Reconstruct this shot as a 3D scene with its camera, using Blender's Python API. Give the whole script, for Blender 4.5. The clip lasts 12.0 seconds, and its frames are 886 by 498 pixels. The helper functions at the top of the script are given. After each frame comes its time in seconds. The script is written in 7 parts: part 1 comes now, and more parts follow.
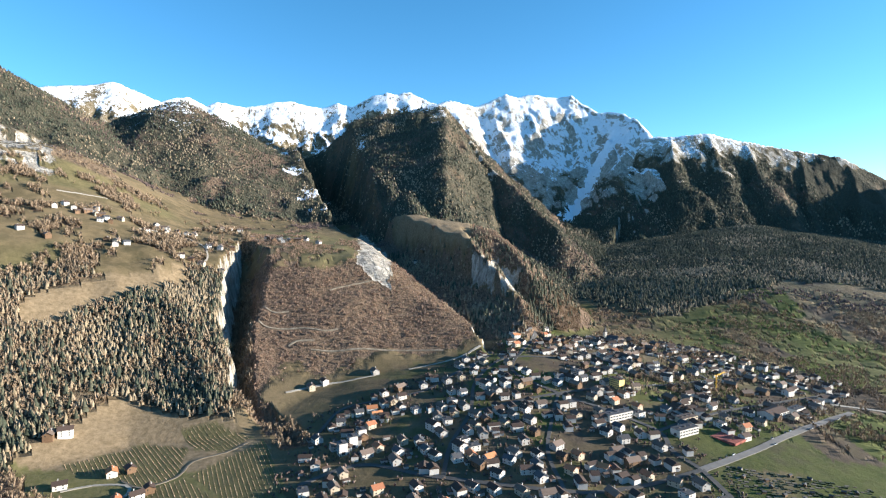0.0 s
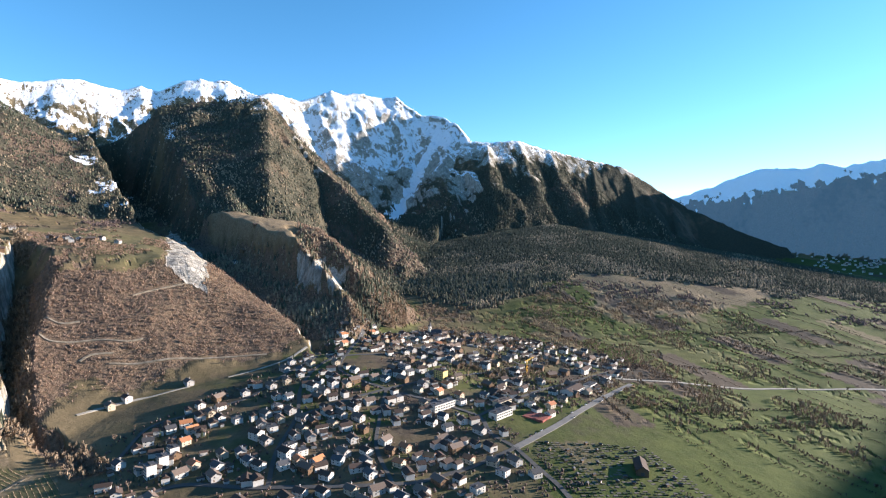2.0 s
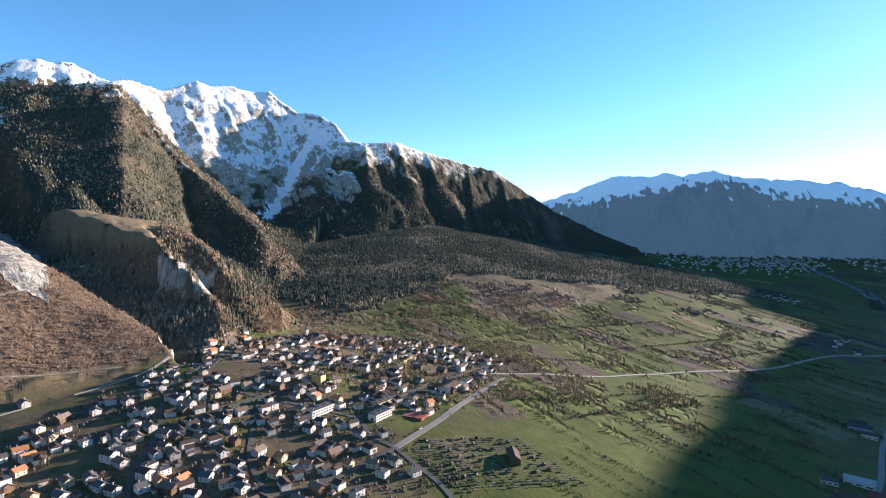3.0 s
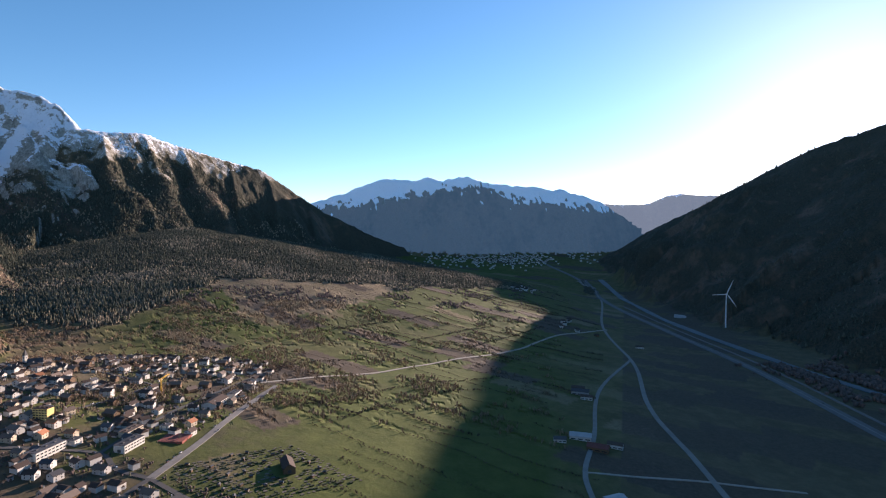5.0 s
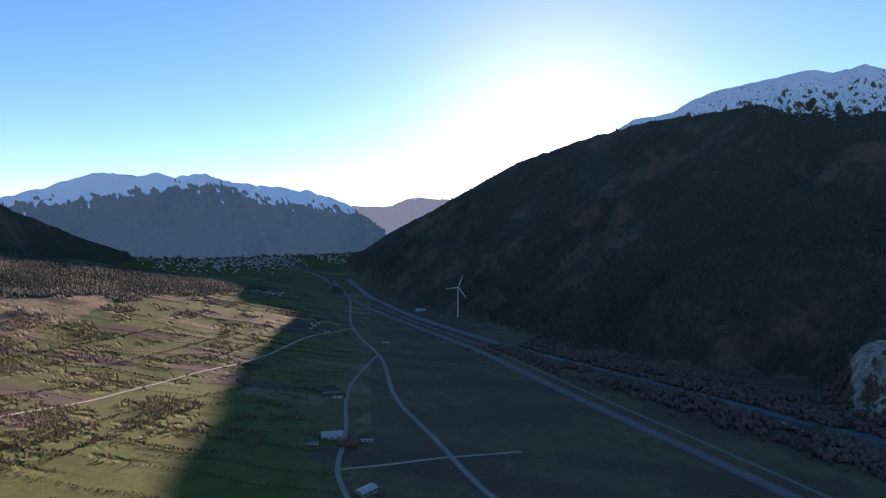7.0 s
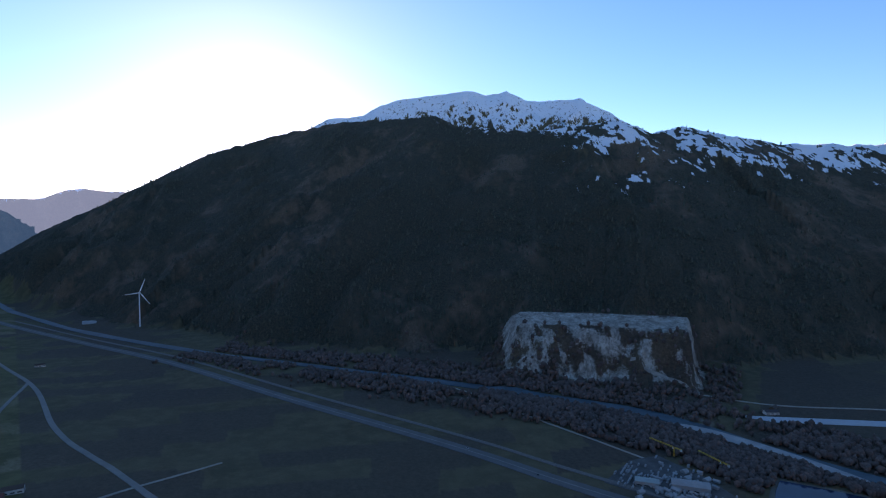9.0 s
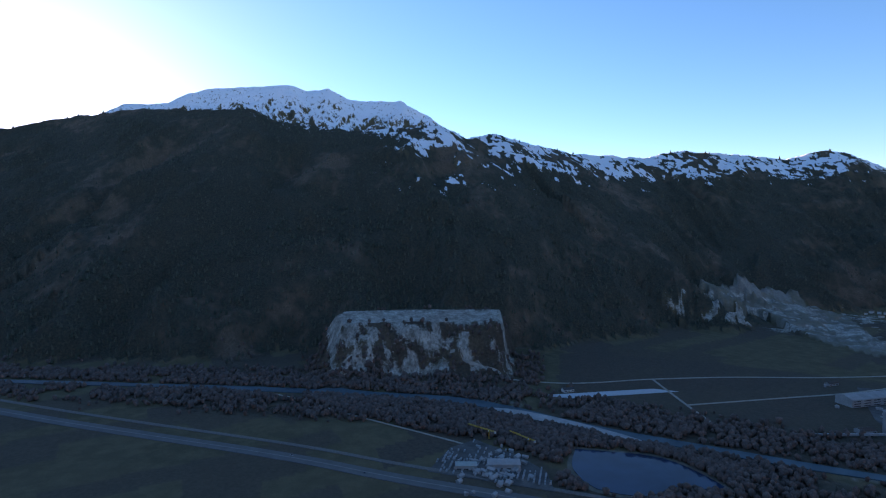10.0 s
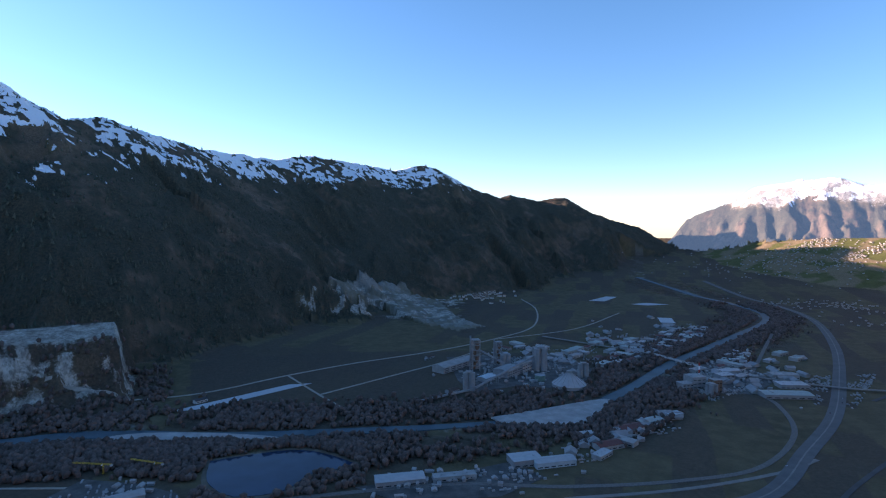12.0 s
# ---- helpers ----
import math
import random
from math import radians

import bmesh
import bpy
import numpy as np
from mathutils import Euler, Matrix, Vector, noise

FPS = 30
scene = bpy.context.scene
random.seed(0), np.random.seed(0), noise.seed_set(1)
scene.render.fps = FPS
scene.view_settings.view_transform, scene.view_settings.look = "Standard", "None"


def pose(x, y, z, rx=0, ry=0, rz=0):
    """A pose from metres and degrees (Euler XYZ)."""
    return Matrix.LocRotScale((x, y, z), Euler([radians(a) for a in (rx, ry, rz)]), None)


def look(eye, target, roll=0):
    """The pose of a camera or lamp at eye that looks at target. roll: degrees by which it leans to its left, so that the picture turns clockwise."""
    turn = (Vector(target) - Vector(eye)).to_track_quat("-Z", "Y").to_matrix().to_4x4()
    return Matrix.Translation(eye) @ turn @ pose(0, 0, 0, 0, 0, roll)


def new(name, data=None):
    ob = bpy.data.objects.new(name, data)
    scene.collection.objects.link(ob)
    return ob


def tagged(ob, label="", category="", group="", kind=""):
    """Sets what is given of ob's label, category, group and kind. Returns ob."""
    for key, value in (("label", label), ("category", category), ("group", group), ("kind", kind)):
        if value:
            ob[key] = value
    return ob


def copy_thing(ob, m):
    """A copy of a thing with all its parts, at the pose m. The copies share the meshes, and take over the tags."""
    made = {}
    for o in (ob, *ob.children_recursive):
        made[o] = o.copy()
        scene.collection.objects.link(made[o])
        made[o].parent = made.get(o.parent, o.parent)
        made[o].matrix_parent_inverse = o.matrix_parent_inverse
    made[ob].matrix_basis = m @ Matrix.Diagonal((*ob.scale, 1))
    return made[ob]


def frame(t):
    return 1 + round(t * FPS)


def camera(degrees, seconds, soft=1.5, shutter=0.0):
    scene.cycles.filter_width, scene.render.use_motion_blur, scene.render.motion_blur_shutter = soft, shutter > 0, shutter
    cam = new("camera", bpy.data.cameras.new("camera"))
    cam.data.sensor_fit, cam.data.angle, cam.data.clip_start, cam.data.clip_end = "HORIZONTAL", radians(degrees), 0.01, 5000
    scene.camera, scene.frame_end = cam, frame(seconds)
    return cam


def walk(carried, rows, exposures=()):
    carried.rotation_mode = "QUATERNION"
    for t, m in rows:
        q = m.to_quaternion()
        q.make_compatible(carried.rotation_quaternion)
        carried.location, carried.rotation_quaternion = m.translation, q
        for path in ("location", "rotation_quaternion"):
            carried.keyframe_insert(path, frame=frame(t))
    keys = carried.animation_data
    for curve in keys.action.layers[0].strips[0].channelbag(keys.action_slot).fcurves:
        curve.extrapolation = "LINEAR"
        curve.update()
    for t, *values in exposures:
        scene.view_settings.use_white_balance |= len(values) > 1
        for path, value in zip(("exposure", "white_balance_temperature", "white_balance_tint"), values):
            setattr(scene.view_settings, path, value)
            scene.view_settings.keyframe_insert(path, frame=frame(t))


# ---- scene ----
EYE = (0.0, 0.0, 350.0)
cam = camera(77.4, 12.0, soft=1.15)
PATH = [
    (0.0, pose(*EYE, 87.62, -0.07, 0.00)),
    (0.5, pose(*EYE, 87.64, -0.16, -4.49)),
    (1.0, pose(*EYE, 87.55, -0.24, -9.19)),
    (1.5, pose(*EYE, 87.48, -0.29, -13.05)),
    (2.0, pose(*EYE, 87.52, -0.35, -17.77)),
    (2.5, pose(*EYE, 87.59, -0.54, -23.22)),
    (3.0, pose(*EYE, 87.72, -0.63, -30.29)),
    (5.0, pose(*EYE, 88.04, -0.26, -53.72)),
    (5.5, pose(*EYE, 88.11, -0.23, -60.11)),
    (6.0, pose(*EYE, 88.19, -0.26, -65.93)),
    (6.5, pose(*EYE, 88.21, -0.21, -72.75)),
    (8.5, pose(*EYE, 87.78, 0.73, -100.66)),
    (9.0, pose(*EYE, 87.65, 0.49, -109.89)),
    (9.5, pose(*EYE, 87.53, 0.39, -119.67)),
    (10.0, pose(*EYE, 87.44, 0.35, -128.00)),
    (10.5, pose(*EYE, 87.38, 0.06, -136.88)),
    (11.0, pose(*EYE, 87.44, -0.14, -147.20)),
    (11.5, pose(*EYE, 87.57, -0.33, -157.50)),
    (12.0, pose(*EYE, 87.48, -0.35, -164.65)),
]
EXPOSURES = [(0.0, 1.66, 5850, 9), (2.5, 1.68, 6050, 18), (5.5, 1.24, 6600, 30), (9.0, 1.48, 6700, 40), (12.0, 1.8, 6700, 37)]
walk(cam, PATH, EXPOSURES)

# ---- light: low winter sun just over the western ridge ----
SUN_AZ, SUN_EL = 91.0, 11.6


def toward(az, el, r=1.0):
    """The point at compass angle az (0 is +y, 90 is +x), elevation el and ground distance r from the eye's foot."""
    a = radians(az)
    return (r * math.sin(a), r * math.cos(a), EYE[2] + r * math.tan(radians(el)))


world = bpy.data.worlds.new("sky")
scene.world = world
world.use_nodes = True
sky = world.node_tree.nodes.new("ShaderNodeTexSky")
sky.sky_type, sky.sun_disc = "NISHITA", False
sky.sun_elevation, sky.sun_rotation = radians(SUN_EL), radians(SUN_AZ)
sky.altitude, sky.air_density, sky.dust_density, sky.ozone_density = 2200, 1.0, 0.24, 2.6
backdrop = world.node_tree.nodes["Background"]
backdrop.inputs[1].default_value = 0.09
haze = world.node_tree.nodes.new("ShaderNodeTexSky")
haze.sky_type, haze.sun_disc = "NISHITA", False
haze.sun_elevation, haze.sun_rotation = radians(SUN_EL), radians(SUN_AZ)
haze.altitude, haze.air_density, haze.dust_density, haze.ozone_density = 400, 0.3, 3.0, 1.0
both = world.node_tree.nodes.new("ShaderNodeMix")
both.data_type, both.blend_type = "RGBA", "ADD"
both.inputs[0].default_value = 0.032
world.node_tree.links.new(sky.outputs[0], both.inputs[6])
world.node_tree.links.new(haze.outputs[0], both.inputs[7])
vivid = world.node_tree.nodes.new("ShaderNodeHueSaturation")
vivid.inputs["Hue"].default_value = 0.487
vivid.inputs["Saturation"].default_value = 1.16
world.node_tree.links.new(both.outputs[2], vivid.inputs["Color"])
world.node_tree.links.new(vivid.outputs[0], backdrop.inputs[0])
sun_data = bpy.data.lights.new("sun", "SUN")
sun_data.energy, sun_data.angle, sun_data.color = 5.0, radians(0.53), (1.0, 0.86, 0.68)
sun = new("sun", sun_data)
sx, sy, sz = toward(SUN_AZ, SUN_EL, 100)
sun.matrix_world = look((sx, sy, sz - EYE[2]), (0, 0, 0))

# ---- materials ----
class Mat:
    """A small builder of node materials."""

    def __init__(self, name, rough=0.8, metal=0.0, spec=0.3):
        self.m = bpy.data.materials.new(name)
        self.m.use_nodes = True
        self.t = self.m.node_tree
        self.b = self.t.nodes["Principled BSDF"]
        self.b.inputs["Roughness"].default_value = rough
        self.b.inputs["Metallic"].default_value = metal
        self.b.inputs["Specular IOR Level"].default_value = spec

    def node(self, kind, **sockets):
        n = self.t.nodes.new(kind)
        for k, v in sockets.items():
            self.put(n.inputs[k.replace("_", " ")], v)
        return n

    def put(self, socket, v):
        if isinstance(v, bpy.types.NodeSocket):
            self.t.links.new(v, socket)
        elif isinstance(v, tuple) and len(v) == 3 and socket.type == "RGBA":
            socket.default_value = (*v, 1)
        else:
            socket.default_value = v

    def at(self):
        return self.t.nodes.new("ShaderNodeNewGeometry").outputs["Position"]

    def local(self):
        return self.t.nodes.new("ShaderNodeTexCoord").outputs["Object"]

    def noise(self, where, scale, detail=4.0, rough=0.55):
        n = self.node("ShaderNodeTexNoise", Vector=where, Scale=scale, Detail=detail, Roughness=rough)
        return n.outputs[0]

    def ramp(self, v, lo, hi, a=0.0, b=1.0):
        n = self.node("ShaderNodeMapRange", Value=v)
        n.inputs[1].default_value, n.inputs[2].default_value = lo, hi
        n.inputs[3].default_value, n.inputs[4].default_value = a, b
        return n.outputs[0]

    def math(self, op, a, b=0.0):
        n = self.t.nodes.new("ShaderNodeMath")
        n.operation = op
        self.put(n.inputs[0], a)
        self.put(n.inputs[1], b)
        return n.outputs[0]

    def mix(self, f, a, b, blend="MIX"):
        n = self.t.nodes.new("ShaderNodeMix")
        n.data_type, n.blend_type = "RGBA", blend
        self.put(n.inputs[0], f)
        self.put(n.inputs[6], a)
        self.put(n.inputs[7], b)
        return n.outputs[2]

    def attr(self, name):
        n = self.t.nodes.new("ShaderNodeAttribute")
        n.attribute_name = name
        s = self.t.nodes.new("ShaderNodeSeparateColor")
        self.t.links.new(n.outputs["Color"], s.inputs[0])
        return s.outputs

    def fac(self, name):
        n = self.t.nodes.new("ShaderNodeAttribute")
        n.attribute_name = name
        return n.outputs["Fac"]

    def island(self):
        return self.t.nodes.new("ShaderNodeNewGeometry").outputs["Random Per Island"]

    def thing(self):
        return self.t.nodes.new("ShaderNodeObjectInfo").outputs["Random"]

    def bump(self, h, strength, distance):
        n = self.node("ShaderNodeBump", Height=h, Strength=strength, Distance=distance)
        self.t.links.new(n.outputs[0], self.b.inputs["Normal"])

    def color(self, c):
        self.put(self.b.inputs["Base Color"], c)
        return self


def surface(name, c, scale=0.6, spread=0.35, rough=0.8, metal=0.0, bump=0.0, vary=0.0, spec=0.3):
    """A worn surface: two scales of blotch round colour c, and a hue that varies from thing to thing."""
    k = Mat(name, rough, metal, spec)
    p = k.at()
    dark = tuple(v * (1 - spread) for v in c)
    light = tuple(min(0.95, v * (1 + spread * 0.6)) for v in c)
    col = k.mix(k.ramp(k.noise(p, scale), 0.3, 0.7), dark, light)
    col = k.mix(k.ramp(k.noise(p, scale * 9, 3), 0.35, 0.65, 0, 0.4), col, dark)
    if vary:
        col = k.mix(vary, col, k.mix(k.thing(), tuple(v * 0.45 for v in c), tuple(min(0.95, v * 1.6) for v in c)))
    if bump:
        k.bump(k.noise(p, scale * 6), 0.6, bump)
    return k.color(col).m


def terrain_material(name="land_cover", haze_glow=None, amount=0.0, steepness=1.1):
    """Ground cover by four masks: snow, rock, dark conifer floor, bare wood; and green, gravel, plough, straw."""
    k = Mat(name, 0.92, 0.0, 0.15)
    p = k.at()
    a, b = k.attr("cover"), k.attr("field")
    n_big, n_mid, n_fine = k.noise(p, 0.004, 5), k.noise(p, 0.03, 6, 0.65), k.noise(p, 0.16, 4, 0.7)
    n_micro = k.noise(p, 0.6, 3, 0.7)
    grass = k.mix(k.ramp(n_big, 0.35, 0.65), (0.092, 0.074, 0.04), (0.142, 0.109, 0.062))
    grass = k.mix(k.ramp(n_mid, 0.42, 0.62), grass, (0.185, 0.138, 0.078))
    grass = k.mix(k.ramp(n_micro, 0.3, 0.7, 0, 0.35), grass, (0.05, 0.05, 0.02))
    green = k.mix(k.ramp(n_mid, 0.35, 0.65), (0.054, 0.074, 0.014), (0.088, 0.106, 0.024))
    green = k.mix(k.ramp(n_fine, 0.45, 0.75, 0, 0.3), green, (0.105, 0.1, 0.04))
    straw = k.mix(k.ramp(n_fine, 0.35, 0.65), (0.16, 0.12, 0.07), (0.30, 0.225, 0.14))
    plough = k.mix(k.ramp(n_fine, 0.3, 0.7), (0.06, 0.047, 0.035), (0.105, 0.08, 0.058))
    wood = k.mix(k.ramp(n_fine, 0.35, 0.65), (0.105, 0.075, 0.053), (0.235, 0.162, 0.112))
    wood = k.mix(k.ramp(n_micro, 0.35, 0.65, 0, 0.5), wood, (0.07, 0.053, 0.036))
    dark = k.mix(k.ramp(n_fine, 0.38, 0.62), (0.04, 0.044, 0.032), (0.085, 0.074, 0.05))
    squash = k.node("ShaderNodeVectorMath", Vector=p)
    squash.operation = "MULTIPLY"
    squash.inputs[1].default_value = (1, 1, 0.6 if haze_glow else 0.22)
    n_strata = k.noise(squash.outputs[0], 0.018 if haze_glow else 0.05, 6, 0.7)
    rock = k.mix(k.ramp(n_mid, 0.35, 0.65), (0.30, 0.275, 0.235), (0.55, 0.515, 0.445))
    rock = k.mix(k.ramp(n_strata, 0.47, 0.62, 0, 0.7), rock, (0.16, 0.14, 0.115))
    rock = k.mix(k.ramp(k.noise(squash.outputs[0], 0.17, 4, 0.7), 0.48, 0.6, 0, 0.6), rock, (0.13, 0.115, 0.09))
    gravel = k.mix(k.ramp(n_fine, 0.3, 0.7), (0.2, 0.19, 0.17), (0.38, 0.36, 0.33))
    ragged = k.math("ADD", k.math("MULTIPLY", k.math("SUBTRACT", n_fine, 0.5), 0.7), k.math("MULTIPLY", k.math("SUBTRACT", n_mid, 0.5), 0.6))

    def edge(f):
        """A mask with a ragged outline."""
        return k.ramp(k.math("ADD", f, ragged), 0.4, 0.6)

    col = k.mix(edge(k.fac("wood")), grass, wood)
    col = k.mix(k.fac("straw"), col, straw)
    for f, c in ((b[0], green), (b[1], gravel), (b[2], plough)):
        col = k.mix(f, col, c)
    col = k.mix(edge(a[2]), col, dark)
    col = k.mix(edge(a[1]), col, rock)
    steep = k.t.nodes.new("ShaderNodeSeparateXYZ")
    k.t.links.new(k.t.nodes.new("ShaderNodeNewGeometry").outputs["Normal"], steep.inputs[0])
    snow_line = k.math("ADD", a[0], k.math("MULTIPLY", k.math("SUBTRACT", n_fine, 0.5), 0.9))
    snow_line = k.math("ADD", snow_line, k.math("MULTIPLY", k.math("SUBTRACT", n_strata, 0.5), 2.2))
    snow_line = k.math("ADD", snow_line, k.math("MULTIPLY", k.math("SUBTRACT", steep.outputs[2], 0.66), steepness))
    snow = k.math("MULTIPLY", k.ramp(snow_line, 0.47, 0.55), k.ramp(a[0], 0.02, 0.12))
    col = k.mix(snow, col, (0.82, 0.85, 0.9))
    if haze_glow:
        # haze of kilometres of air, painted as emission on the farthest backdrop
        k.put(k.b.inputs["Emission Color"], haze_glow)
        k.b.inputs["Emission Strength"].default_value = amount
    h = k.math("ADD", k.math("MULTIPLY", n_strata, 4.0), k.math("ADD", k.math("MULTIPLY", n_mid, 2.0), n_fine))
    rugged = k.math("MAXIMUM", k.math("MAXIMUM", a[1], a[2]), k.math("MAXIMUM", k.fac("wood"), a[0]))
    k.bump(k.math("MULTIPLY", h, k.math("ADD", 0.1, k.math("MULTIPLY", rugged, 0.9))), 0.8, 4.0)
    k.color(col)
    return k.m

# ---- the lie of the land ----
GRAD = np.random.RandomState(7).rand(256) * 2 * math.pi
PERM = np.random.RandomState(3).permutation(256)
RIDGED_MEAN = 0.95


def perlin(x, y):
    xi, yi = np.floor(x).astype(int), np.floor(y).astype(int)
    u, v = x - xi, y - yi

    def corner(i, j):
        g = GRAD[PERM[(PERM[(xi + i) & 255] + yi + j) & 255]]
        return np.cos(g) * (u - i) + np.sin(g) * (v - j)

    fu, fv = u * u * u * (u * (u * 6 - 15) + 10), v * v * v * (v * (v * 6 - 15) + 10)
    lo = corner(0, 0) * (1 - fu) + corner(1, 0) * fu
    hi = corner(0, 1) * (1 - fu) + corner(1, 1) * fu
    return (lo * (1 - fv) + hi * fv) * 1.5


def fbm(x, y, size, octaves=5, gain=0.5):
    out, amp, f = 0.0, 1.0, 1.0 / size
    for o in range(octaves):
        out = out + amp * perlin(x * f + 17.3 * o, y * f - 9.1 * o)
        amp, f = amp * gain, f * 2.03
    return out


def ridged(x, y, size, octaves=5, gain=0.5):
    out, amp, f = 0.0, 1.0, 1.0 / size
    for o in range(octaves):
        out = out + amp * (1 - 2 * np.abs(perlin(x * f + 31.7 * o, y * f + 5.9 * o)))
        amp, f = amp * gain, f * 2.1
    return out


def step(v, lo, hi):
    t = np.clip((v - lo) / (hi - lo), 0, 1)
    return t * t * (3 - 2 * t)


def along(px, py, line):
    """Distance to a polyline, the values carried along it at the nearest place, and the side (positive: to its left)."""
    pts = np.array(line, float)
    best = np.full(px.shape, 1e18)
    value = np.zeros(px.shape + (pts.shape[1] - 2,))
    side = np.zeros(px.shape)
    for p, q in zip(pts[:-1], pts[1:]):
        d = q[:2] - p[:2]
        t = np.clip(((px - p[0]) * d[0] + (py - p[1]) * d[1]) / max(d @ d, 1e-9), 0, 1)
        ex, ey = px - p[0] - t * d[0], py - p[1] - t * d[1]
        e = ex * ex + ey * ey
        m = e < best
        best = np.where(m, e, best)
        side = np.where(m, np.sign(d[0] * ey - d[1] * ex), side)
        value = np.where(m[..., None], p[2:] + t[..., None] * (q[2:] - p[2:]), value)
    return np.sqrt(best), value, side


def crest_height(px, py, line, slope):
    """Height of a ridge whose flanks fall at slope from its crest line, the distance to the crest and the way along it."""
    pts = np.array(line, float)
    high, far, way, gone = np.full(px.shape, -1e9), np.full(px.shape, 1e9), np.zeros(px.shape), 0.0
    for p, q in zip(pts[:-1], pts[1:]):
        d = q[:2] - p[:2]
        t = np.clip(((px - p[0]) * d[0] + (py - p[1]) * d[1]) / max(d @ d, 1e-9), 0, 1)
        e = np.hypot(px - p[0] - t * d[0], py - p[1] - t * d[1])
        high = np.maximum(high, p[2] + t * (q[2] - p[2]) - slope * e)
        way = np.where(e < far, gone + t * math.hypot(*d), way)
        far = np.minimum(far, e)
        gone += math.hypot(*d)
    return high, far, way


def smax(a, b, k):
    h = np.clip(0.5 + 0.5 * (a - b) / k, 0, 1)
    return b * (1 - h) + a * h + k * h * (1 - h)


def polar(rows):
    """Rows of (compass angle, elevation seen from the eye, distance) as points x, y, z."""
    return [toward(a, e, r) for a, e, r in rows]


def flat(rows):
    """Rows of (compass angle, distance) as points x, y."""
    return [(r * math.sin(radians(a)), r * math.cos(radians(a))) for a, r in rows]


def within(x, y, outline):
    """1 inside the outline, else 0."""
    hit = np.zeros(x.shape, bool)
    for (ax, ay), (bx, by) in zip(outline, outline[1:] + outline[:1]):
        hit ^= ((ay > y) != (by > y)) & (x < (bx - ax) * (y - ay) / (by - ay + 1e-9) + ax)
    return hit * 1.0


